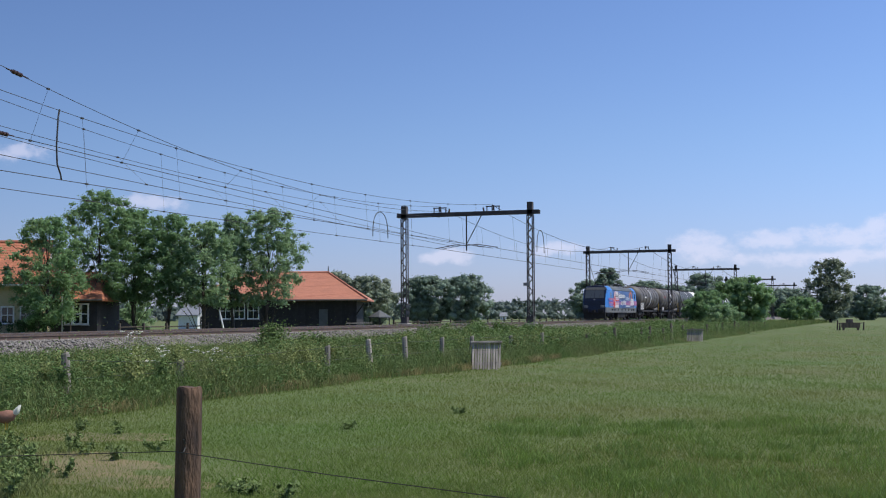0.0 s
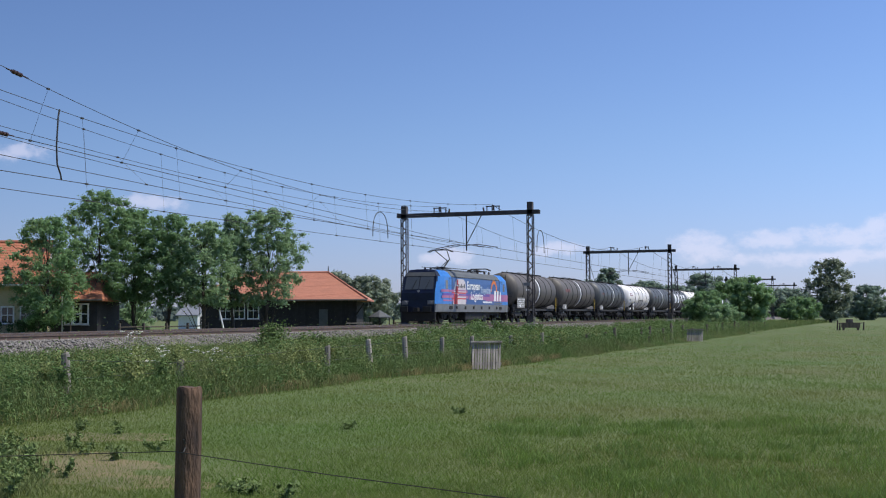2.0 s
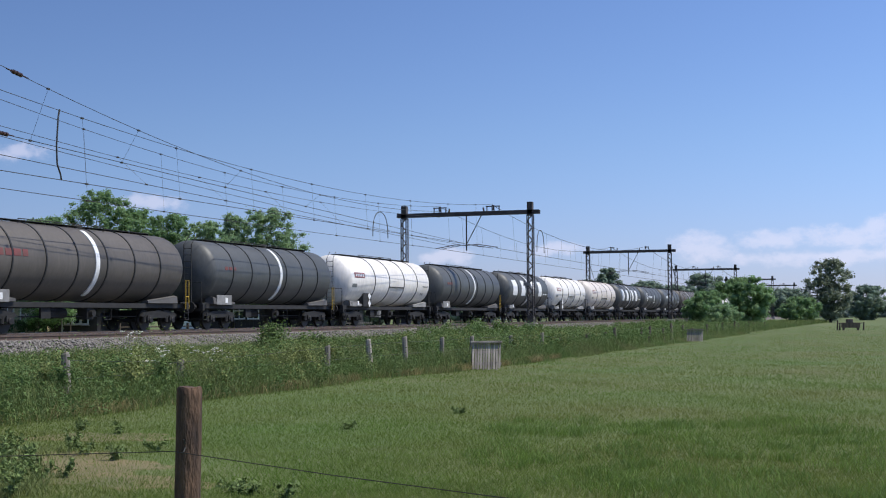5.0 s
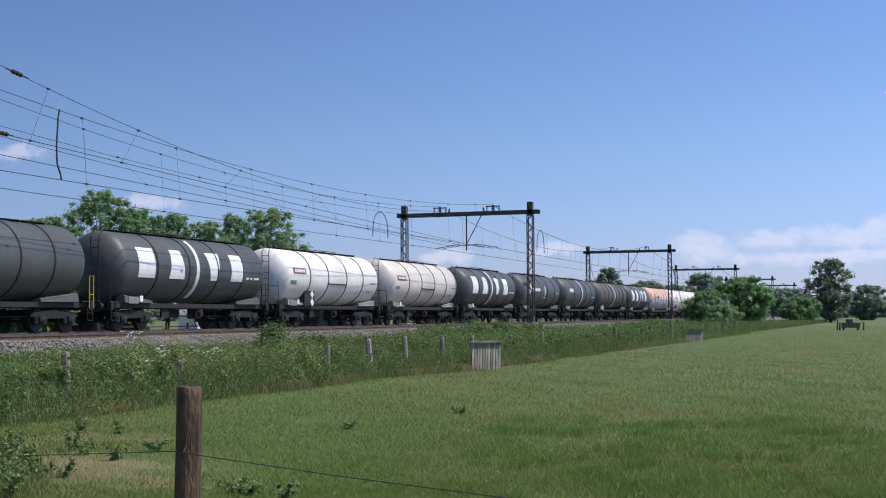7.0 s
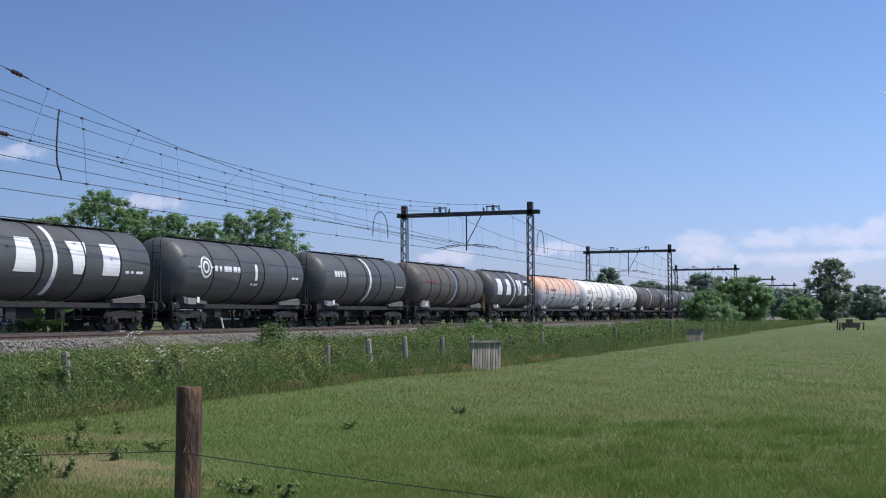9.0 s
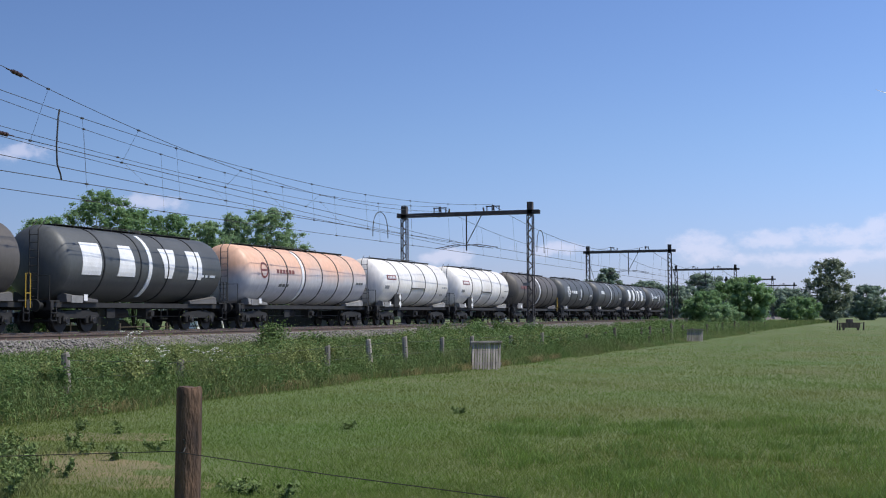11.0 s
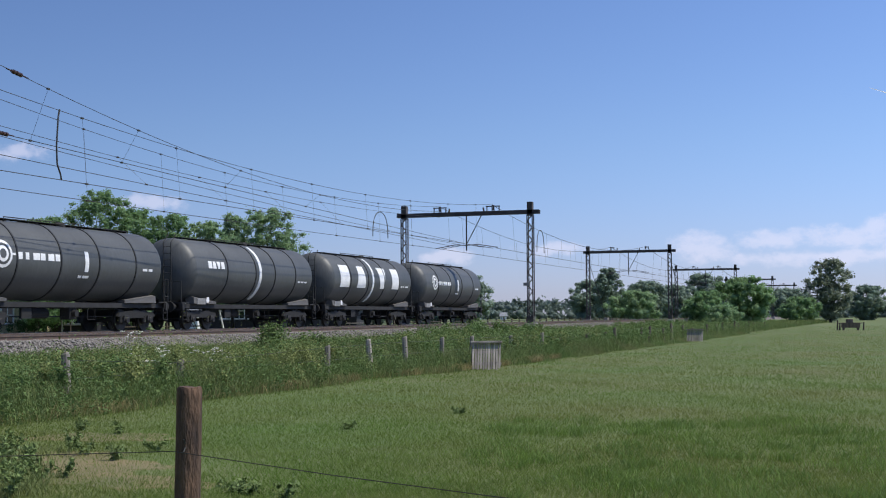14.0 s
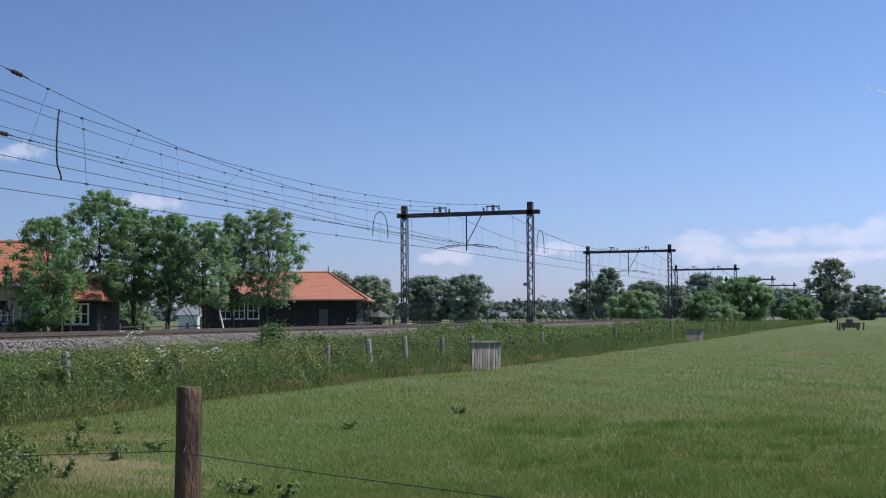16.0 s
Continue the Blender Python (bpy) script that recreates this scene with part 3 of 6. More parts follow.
jumper([(-27.65, 38.15, 8.9), (-27.65, 38.08, 8.6), (-27.65, 38.0, 7.6), (-27.65, 38.05, 6.95), (-27.65, 38.25, 6.6), (-27.65, 38.3, 6.42)], 0.03)
for y, h in ((68.2, 7.5), (103.5, 8.6)):
    zc = RAIL + (4.5 if y < 90 else 5.05)
    jumper([(-27.65, y + 1.15 * math.sin(t), zc + (h - zc) * math.cos(t * 0.96) ** 0.5) for t in (-1.55 + 3.1 * i / 14 for i in range(15))], 0.024 if y < 90 else 0.03)


# ---- train ----
SPEED = 28.365
TANK_R, TANK_Z = 1.5, 2.75


def strip_on_tank(m, y0, y1, a0, a1, lift=0.012, n=8, r=TANK_R):
    """A curved patch on the shell's side: y from y0 to y1, between the angles a0, a1 above the horizontal, facing +X."""
    rows = []
    for i in range(n + 1):
        a = radians(a0 + (a1 - a0) * i / n)
        rows.append([((r + d) * math.cos(a), y, TANK_Z + (r + d) * math.sin(a)) for y, d in ((y0, 0.002), (y0, lift), (y1, lift), (y1, 0.002))])
    return m.loft(rows)


def hoop(m, y, w, lift, a0=0, a1=360, n=40, r=TANK_R):
    """A band round the shell."""
    rows = []
    for i in range(n + 1):
        a = radians(a0 + (a1 - a0) * i / n)
        rows.append([((r + d) * math.cos(a), yy, TANK_Z + (r + d) * math.sin(a)) for yy, d in ((y - w / 2, -0.01), (y - w / 2, lift), (y + w / 2, lift), (y + w / 2, -0.01))])
    return m.loft(rows)


def shell_mesh(half, seg=48):
    """A tank: a drum with dished heads and rounded knuckles."""
    st = [(-half + 0.25 - 0.71 * math.cos(t), max(0.02, TANK_R * math.sin(t))) for t in (math.pi / 2 * i / 12 for i in range(13))]
    st = st + [(-y, r) for y, r in reversed(st)]
    return Mesh().loft([[(r * math.cos(t), y, TANK_Z + r * math.sin(t)) for t in (2 * math.pi * j / seg for j in range(seg))] for y, r in st])


WHEEL = Mesh().disc((0, 0, 0), (1, 0, 0), 0.46, 0.13, 24, 0.015).disc((-0.03, 0, 0), (1, 0, 0), 0.485, 0.035, 24).disc((0.1, 0, 0), (1, 0, 0), 0.15, 0.12, 12).data("wheel", M_TYRE, True)


def bogie_frame_mesh():
    m = Mesh()
    for s in (-1, 1):
        x = s * 1.0
        side = [(-1.45, 0.62), (-1.3, 0.78), (-0.45, 0.86), (0.45, 0.86), (1.3, 0.78), (1.45, 0.62), (1.3, 0.6), (0.5, 0.55), (-0.5, 0.55), (-1.3, 0.6)]
        m.loft([[(x - 0.06, y, z) for y, z in side], [(x + 0.06, y, z) for y, z in side]])
        for y in (-0.9, 0.9):
            m.box(x - 0.13, x + 0.13, y - 0.17, y + 0.17, 0.33, 0.6, 0.04)
            for o in (-0.28, 0.28):
                m.disc((x, y + o, 0.36), (0, 0, 1), 0.1, 0.28, 10)
    m.box(-1.0, 1.0, -0.2, 0.2, 0.55, 0.9)
    return m


BOGIE = bogie_frame_mesh().data("bogie_frame", M_UNDER)
AXLE = Mesh().disc((-0.9, 0, 0), (1, 0, 0), 0.08, 1.8, 10).data("axle", M_UNDER)


AXLE_BOX = Mesh().disc((0, 0, 0), (1, 0, 0), 0.13, 0.09, 12, 0.02).box(-0.03, 0.03, -0.19, 0.19, -0.03, 0.2, 0.01).data("axle_box", M_UNDER_L)


def add_bogie(parent, y, wheelbase=1.8):
    b = new("bogie", BOGIE)
    b.parent = parent
    b.location = (0, y, 0)
    for o in (-wheelbase / 2, wheelbase / 2):
        for s in (-1, 1):
            cap = new("axle_box", AXLE_BOX)
            cap.parent, cap.location = b, (s * 1.13, o, 0.46)
            cap.rotation_euler = (0, 0, 0 if s > 0 else math.pi)
        ax = new("axle", AXLE)
        ax.parent, ax.location = b, (0, o, 0.46)
        for s in (-1, 1):
            w = new("wheel", WHEEL)
            w.parent = b
            w.location = (0.72 * s, o, 0.46)
            w.rotation_euler = (0, 0, 0 if s > 0 else math.pi)
    return b


def mark(kind, y, a0, a1, w, lift=0.014):
    """One plain block mark, the size of a large painted sign, on the shell side."""
    m = Mesh()
    h = a1 - a0
    lo, hi = ((0.0, 0.0), (0.0, 0.16), (0.28, 0.0), (0.04, 0.04))[kind]
    rows = []
    for i in range(9):
        a = radians(a0 + h * i / 8)
        k = lo + (hi - lo) * i / 8
        ya, yb = y + w * k, y + w * (1 - k)
        rows.append([((TANK_R + d) * math.cos(a), yy, TANK_Z + (TANK_R + d) * math.sin(a)) for yy, d in ((ya, 0.002), (ya, lift), (yb, lift), (yb, 0.002))])
    m.loft(rows)
    return m


def bars(m, y, a0, a1, widths, gap=0.1, lift=0.012):
    for w in widths:
        strip_on_tank(m, y, y + w, a0, a1, lift, 3)
        y += w + gap


def ring_mark(m, y, a, r, lift=0.014, n=20, inner=0.62):
    """A ring painted on the shell."""
    for k in range(n):
        t0, t1 = 2 * math.pi * k / n, 2 * math.pi * (k + 1) / n
        vs = []
        for rr, t in ((r, t0), (r, t1), (r * inner, t1), (r * inner, t0)):
            ang = radians(a) + rr * math.sin(t) / TANK_R
            vs.append(((TANK_R + lift) * math.cos(ang), y + rr * math.cos(t), TANK_Z + (TANK_R + lift) * math.sin(ang)))
        m.add(vs, [(0, 1, 2, 3)])


def build_wagon(front, rear, paint, kind, label):
    """A bogie tank wagon; front and rear are the ends of the drum along the train."""
    mid, half = (front + rear) / 2, (rear - front) / 2
    w = thing("tank_wagon", pose(FAR, mid, RAIL), label, "tank wagon", "wagons of the freight train")
    shell = part("tank", shell_mesh(half), paint, w, smooth=True)
    pale = kind in ("white", "cream", "peach")
    # straps round the drum
    if kind == "blocks":
        ys = [-half + 2.5, -half + 5.2, half - 4.86, half - 2.35]
    elif kind in ("white", "cream"):
        ys = [half - 9.89, half - 7.51, half - 4.93, half - 2.5]
    elif kind == "ring":
        ys = [half - 9.94, half - 7.29, half - 4.75, half - 2.1]
    elif kind == "small":
        ys = [-half + 3.1, -half + 6.0, half - 4.6, half - 2.2]
    else:
        n = 6
        ys = [-half + 2 * half * (i + 0.95) / (n + 0.95) for i in range(n)]
    for y in ys:
        part("strap", hoop(Mesh(), y, 0.075, 0.03), M_STRAP_G if pale else M_BAND, shell)
    if kind in ("blocks", "small", "brown", "dark", "peach"):
        yb = {"blocks": -half + 5.9, "small": half - 6.3}.get(kind, 0.25 if kind != "peach" else -half + 6.1)
        part("white_band", hoop(Mesh(), yb, 0.26, 0.034, -58, 62, 24), M_WHITE, shell, "white painted band")
    if kind == "blocks":
        for g, y in enumerate((-half + 0.95, -half + 3.45, -half + 6.75, -half + 9.0)):
            part("painted_mark", mark(g, y + 0.05, -18, 33, 1.3), M_WHITE, shell, "large white block mark")
        for i, wd in enumerate((0.25, 0.2, 0.5)):
            part("painted_bar", strip_on_tank(Mesh(), half - 2.0 + 0.4 * i, half - 2.0 + 0.4 * i + wd, -13, -9, 0.012, 3), M_WHITE, shell)
    elif kind == "ring":
        m = Mesh()
        ring_mark(m, -half + 1.9, 6, 0.52, inner=0.78)
        part("ring_mark", m, M_WHITE, shell, "white ring mark")
        m = Mesh()
        ring_mark(m, -half + 1.9, 6, 0.3, inner=0.6)
        part("ring_mark", m, M_WHITE, shell)
        for ya in (-half + 1.2, -half + 2.35):
            part("painted_bar", strip_on_tank(Mesh(), ya, ya + 0.25, 4.5, 7.5), M_WHITE, shell)
        for i, wd in enumerate((0.34, 0.26, 0.5, 0.34, 0.46, 0.34)):
            y = -half + 2.72 + i * 0.45
            part("painted_bar", strip_on_tank(Mesh(), y, y + wd * 0.8, -0.5, 9.5), M_WHITE, shell)
        part("painted_stripe", strip_on_tank(Mesh(), half - 5.75, half - 5.5, -14, 17), M_WHITE, shell, "short white stripe")
        for ya, a0, wd in ((half - 1.6, -8, 0.35), (half - 1.15, -8, 0.3), (half - 6.1, -24, 0.2), (half - 5.8, -24, 0.4)):
            part("painted_bar", strip_on_tank(Mesh(), ya, ya + wd, a0, a0 + 4, 0.012, 3), M_WHITE, shell)
    elif kind == "small":
        for g in range(4):
            part("painted_mark", mark(g, -half + 1.25 + g * 0.4, 4, 17, 0.34), M_WHITE, shell, "small white block mark")
        for i in range(3):
            part("painted_bar", strip_on_tank(Mesh(), half - 1.9 + i * 0.4, half - 1.6 + i * 0.4, -14, -11, 0.012, 3), M_WHITE, shell)
    elif kind in ("white", "cream"):
        m = Mesh()
        strip_on_tank(m, -half + 0.55, -half + 2.1, 5, 17)
        s = part("name_plate", m, M_FADED_RED, shell, "faded red plate with pale marks")
        m = Mesh()
        strip_on_tank(m, -half + 0.62, -half + 2.03, 6, 16, 0.018)
        part("plate_field", m, M_PLATERED, s)
        m = Mesh()
        for i in range(5):
            strip_on_tank(m, -half + 0.72 + i * 0.26, -half + 0.9 + i * 0.26, 8, 14, 0.022, 2)
        part("plate_marks", m, M_WHITE, s)
        m = Mesh()
        strip_on_tank(m, -half + 0.25, -half + 0.95, -17, -9)
        bars(m, half - 1.4, -9, -6, (0.2, 0.35, 0.2))
        bars(m, half - 1.5, -31, -25, (0.1, 0.1), 0.2)
        part("small_marks", m, M_LGREY, shell, "small grey marks")
        m = Mesh()
        rows = []
        for a in (-14, -11.5):
            aa = radians(a)
            rows.append([((TANK_R + d) * math.cos(aa), y, TANK_Z + (TANK_R + d) * math.sin(aa)) for y, d in ((half - 7.4, 0.0), (half - 7.4, 0.05), (half - 4.95, 0.05), (half - 4.95, 0.0))])
        m.loft(rows)
        part("drip_ledge", m, M_STRAP_G, shell)
    elif kind == "peach":
        m = Mesh()
        ring_mark(m, -half + 1.6, 8, 0.42, inner=0.75)
        bars(m, -half + 1.3, 6, 10, (0.55,))
        for i in range(6):
            strip_on_tank(m, -half + 3.0 + i * 0.36, -half + 3.26 + i * 0.36, 3, 11, n=2)
        part("painted_sign", m, M_FADED_RED, shell, "faded red ring and bars")
        m = Mesh()
        bars(m, half - 1.7, -12, -7, (0.3, 0.2, 0.3))
        bars(m, -half + 3.4, -24, -18, (0.3, 0.3, 0.3))
        part("small_marks", m, M_DGREY, shell)
    else:
        m = Mesh()
        if kind == "brown":
            bars(m, -half + 1.0, 4, 14, (0.4, 0.35, 0.4, 0.3), 0.12)
            part("painted_sign", m, M_FADED_RED, shell, "faded red bars")
        elif kind == "first":
            part("white_band", hoop(Mesh(), 0.35, 0.26, 0.034, -58, 62, 24), M_WHITE, shell, "white painted band")
            bars(m, -half + 2.7, -1, 6, (0.25, 0.25, 0.25, 0.25), 0.06)
            part("painted_sign", m, M_WHITE, shell, "small white bars")
        else:
            bars(m, -half + 1.0, 3, 9, (0.3, 0.3, 0.3), 0.1)
            part("painted_sign", m, M_FADED_RED, shell, "faded red bars")
    # walkway, manhole and head ladder
    top = TANK_Z + TANK_R
    cat = Mesh().box(-0.28, 0.28, -half * 0.86, half * 0.86, top + 0.05, top + 0.075)
    for i in range(9):
        y = -half * 0.85 + half * 1.7 * i / 8
        cat.box(-0.25, 0.25, y - 0.03, y + 0.03, top - 0.05, top + 0.05)
    part("walkway", cat, M_UNDER_L, w, "grated steel roof walkway")
    part("manhole", Mesh().disc((0, 0.8, top - 0.05), (0, 0, 1), 0.32, 0.16, 14, 0.03), M_UNDER_L, w)
    rail = Mesh()
    for x in (0.5,):
        rail.tube([(x, -half * 0.5, top - 0.1), (x, -half * 0.5, top + 0.1), (x, half * 0.3, top + 0.1), (x, half * 0.3, top - 0.1)], 0.02, 5)
    part("walkway_rail", rail, M_UNDER_L, w)
    lad = Mesh()
    yl = -half - 0.62
    for x in (0.2, 0.6):
        lad.tube([(x, yl, 1.1), (x, yl, 4.0), (x, yl + 0.4, top + 0.12)], 0.025, 5)
    for i in range(9):
        lad.tube([(0.2, yl, 1.4 + i * 0.3), (0.6, yl, 1.4 + i * 0.3)], 0.015, 4)
    part("ladder", lad, M_UNDER_L if not pale else M_STRAP_G, w)
    # frame, saddles, end platform
    fr = Mesh()
    e = half + 0.75
    fr.box(0.95, 1.1, -e, e, 0.98, 1.18).box(-1.1, -0.95, -e, e, 0.98, 1.18)
    fr.box(-1.3, 1.3, -e, -e + 0.18, 0.88, 1.2).box(-1.3, 1.3, e - 0.18, e, 0.88, 1.2)
    for i in range(-3, 4):
        fr.box(-1.0, 1.0, i * half / 3.6 - 0.08, i * half / 3.6 + 0.08, 0.95, 1.15)
    part("underframe", fr, M_UNDER_L, w, "dusty dark steel frame")
    for s in (-1, 1):
        sad = Mesh()
        y0, y1 = s * (half - 2.5), s * (half - 0.25)
        prof = [(0.9, 1.18), (1.32, 1.2), (1.28, 1.5), (1.1, 1.55), (0.85, 1.42)]
        ya, yb = sorted((y0, y1))
        sad.loft([[(x, ya, z) for x, z in ((0.9, 1.18), (1.2, 1.19), (1.2, 1.3), (1.1, 1.32), (0.85, 1.28))], [(x, yb, z) for x, z in prof]] if s > 0 else [[(x, ya, z) for x, z in prof], [(x, yb, z) for x, z in ((0.9, 1.18), (1.2, 1.19), (1.2, 1.3), (1.1, 1.32), (0.85, 1.28))]])
        part("saddle", sad, M_PLATE if pale else M_STRAP_D, w, "grey steel saddle")
        part("saddle", Mesh().box(-1.2, -0.7, ya, yb, 1.15, 1.6), M_UNDER_L, w)
        plat = Mesh().box(-1.25, 1.25, min(s * e, s * (half + 0.1)), max(s * e, s * (half + 0.1)), 1.2, 1.25)
        part("end_platform", plat, M_UNDER_L, w)
        for x in (-0.87, 0.87):
            part("buffer", Mesh().disc((x, s * e, 1.05), (0, s, 0), 0.12, 0.38, 10).disc((x, s * (e + 0.36), 1.05), (0, s, 0), 0.24, 0.06, 16, 0.012), M_UNDER, w)
        add_bogie(w, s * (half - 1.35))
    hr = Mesh()
    hm = M_YEL if kind in ("dark", "first", "brown") else M_UNDER_L
    yy = half + 0.55
    hr.tube([(1.25, yy, 0.95), (1.25, yy, 2.25), (1.25, yy + 0.28, 2.25), (1.25, yy + 0.28, 0.95)], 0.022, 5)
    hr.tube([(1.25, yy, 1.5), (1.25, yy + 0.28, 1.5)], 0.02, 5)
    part("grab_rail", hr, hm, w, "bent tube grab rail")
    hr = Mesh().tube([(1.2, -half - 0.7, 1.2), (1.2, -half - 0.7, 2.2), (0.2, -half - 0.7, 2.2), (0.2, -half - 0.7, 1.2)], 0.022, 5)
    part("grab_rail", hr, M_UNDER, w)
    for ya in (-e + 0.02, e - 0.38):
        st = Mesh().box(1.26, 1.3, ya, ya + 0.03, 0.45, 1.0).box(1.26, 1.3, ya + 0.33, ya + 0.36, 0.45, 1.0)
        for z in (0.45, 0.75):
            st.box(1.05, 1.32, ya, ya + 0.36, z, z + 0.03)
        part("step", st, M_UNDER_L, w)
    # brake gear and outlet below the drum
    bg = Mesh().disc((0.3, -1.4, 0.75), (0, 1, 0), 0.2, 1.1, 12, 0.03).tube([(0.75, -half + 2.6, 0.62), (0.75, half - 2.6, 0.62)], 0.025, 5)
    bg.box(0.5, 1.0, 0.3, 0.75, 0.5, 1.0, 0.03).disc((1.0, 0.5, 0.75), (1, 0, 0), 0.14, 0.18, 12).tube([(1.05, 1.4, 0.95), (1.05, 1.4, 0.5), (1.05, 1.9, 0.5), (1.05, 1.9, 0.95)], 0.02, 5)
    bg.box(0.9, 1.0, -2.7, -2.1, 0.55, 0.95)
    part("brake_gear", bg, M_UNDER, w)
    pl = Mesh()
    if kind == "first":
        pl.box(1.32, 1.36, -half + 0.25, -half + 2.65, 1.22, 2.1, 0.01)
    else:
        pl.box(1.28, 1.32, -half + 0.55, -half + (2.0 if kind in ("brown", "dark") else 1.3), 1.16, 1.62 if kind in ("brown", "dark") else 1.45, 0.01)
    pln = part("data_plate", pl, M_PLATE, w, "grey data plate with small markings")
    tx = Mesh()
    y0, x0, zt = (-half + 0.25, 1.362, 2.0) if kind == "first" else (-half + 0.6, 1.322, 1.42)
    if kind == "first":
        for i in range(4):
            for j in range(5):
                tx.box(x0, x0 + 0.004, y0 + 0.1 + j * 0.45, y0 + 0.1 + j * 0.45 + (0.2 if (i * 3 + j) % 4 else 0.38), zt - 0.1 - i * 0.18, zt - 0.03 - i * 0.18)
    tx.box(x0, x0 + 0.006, y0 + 0.75, y0 + 1.0, 1.25, 1.5)
    part("label_card", tx, M_WHITE, pln, "white label card")
    if kind == "white":
        dm = Mesh()
        for z in (1.35, 1.8):
            dm.add([(1.34, -half + 3.2, z - 0.22), (1.34, -half + 3.42, z), (1.34, -half + 3.2, z + 0.22), (1.34, -half + 2.98, z), (1.31, -half + 3.2, z - 0.22), (1.31, -half + 3.42, z), (1.31, -half + 3.2, z + 0.22), (1.31, -half + 2.98, z)], [(0, 1, 2, 3), (0, 4, 5, 1), (1, 5, 6, 2), (2, 6, 7, 3), (3, 7, 4, 0)])
        part("diamond_plate", dm, M_WHITE, w, "white diamond plates")
        part("gear_box", Mesh().box(0.85, 1.3, -half + 2.3, -half + 3.6, 1.15, 2.0, 0.03), M_UNDER_L, w)
    return w, mid


REARS = [176.3, 193.0, 209.2, 225.6, 242.5, 257.9, 273.2, 288.5, 304.0, 319.3, 334.9, 351.7, 366.7, 384.6, 399.8, 415.2, 431.6, 447.0, 462.5, 477.9, 493.2]
KINDS = "first brown dark white dark blocks white cream blocks ring small brown blocks peach white white brown ring small blocks ring".split()
PAINT = {"first": M_TANK_BROWN, "brown": M_TANK_BROWN, "dark": M_TANK_DARK, "white": M_TANK_WHITE, "cream": M_TANK_CREAM, "blocks": M_TANK_DARK, "ring": M_TANK_DARK, "small": M_TANK_DARK, "peach": M_TANK_PEACH}
LABELS = {"first": "grimy brown-grey tank wagon with white centre band and data board", "brown": "grimy brown tank wagon with white centre band", "dark": "dark charcoal tank wagon with white band",
          "white": "white tank wagon with red name plate and grey straps", "cream": "cream white tank wagon with red name plate", "blocks": "charcoal tank wagon with large white block marks",
          "ring": "charcoal tank wagon with white ring mark and short stripe", "small": "charcoal tank wagon with small white sign and white band", "peach": "faded peach orange tank wagon with white band"}
TRAIN = []
prev = 160.3
for rear, kind in zip(REARS, KINDS):
    TRAIN.append(build_wagon(prev + 2.76, rear, PAINT[kind], kind, LABELS[kind]))
    prev = rear


# ---- locomotive ----
LOCO_MID, LOCO_HALF = 151.75, 9.1


def cab_off(z):
    """How far the sloping front lies behind the bumper at a height."""
    return float(np.interp(z, [0.8, 1.45, 2.05, 2.3, 3.45, 3.75, 3.9], [0.0, 0.0, 0.06, 0.14, 0.6, 0.8, 1.0]))


LOCO_PROF = [(1.44, 0.85), (1.49, 1.42), (1.49, 2.2), (1.49, 3.0), (1.46, 3.38), (1.22, 3.7), (0.95, 3.86), (0.4, 3.9)]


def loco_ring(u, s):
    """One cross-section; u metres behind the front surface at the end s."""
    k = min(u / 1.2, 1)
    narrow = 0.84 + 0.16 * math.sin(k * math.pi / 2)
    half = [(x * (narrow if z < 3.8 else 1), z) for x, z in LOCO_PROF]
    ring = half + [(-x, z) for x, z in reversed(half)]
    return [(x, s * (LOCO_HALF - u - cab_off(z) * max(0.0, 1 - u / 3.0)), z) for x, z in ring]


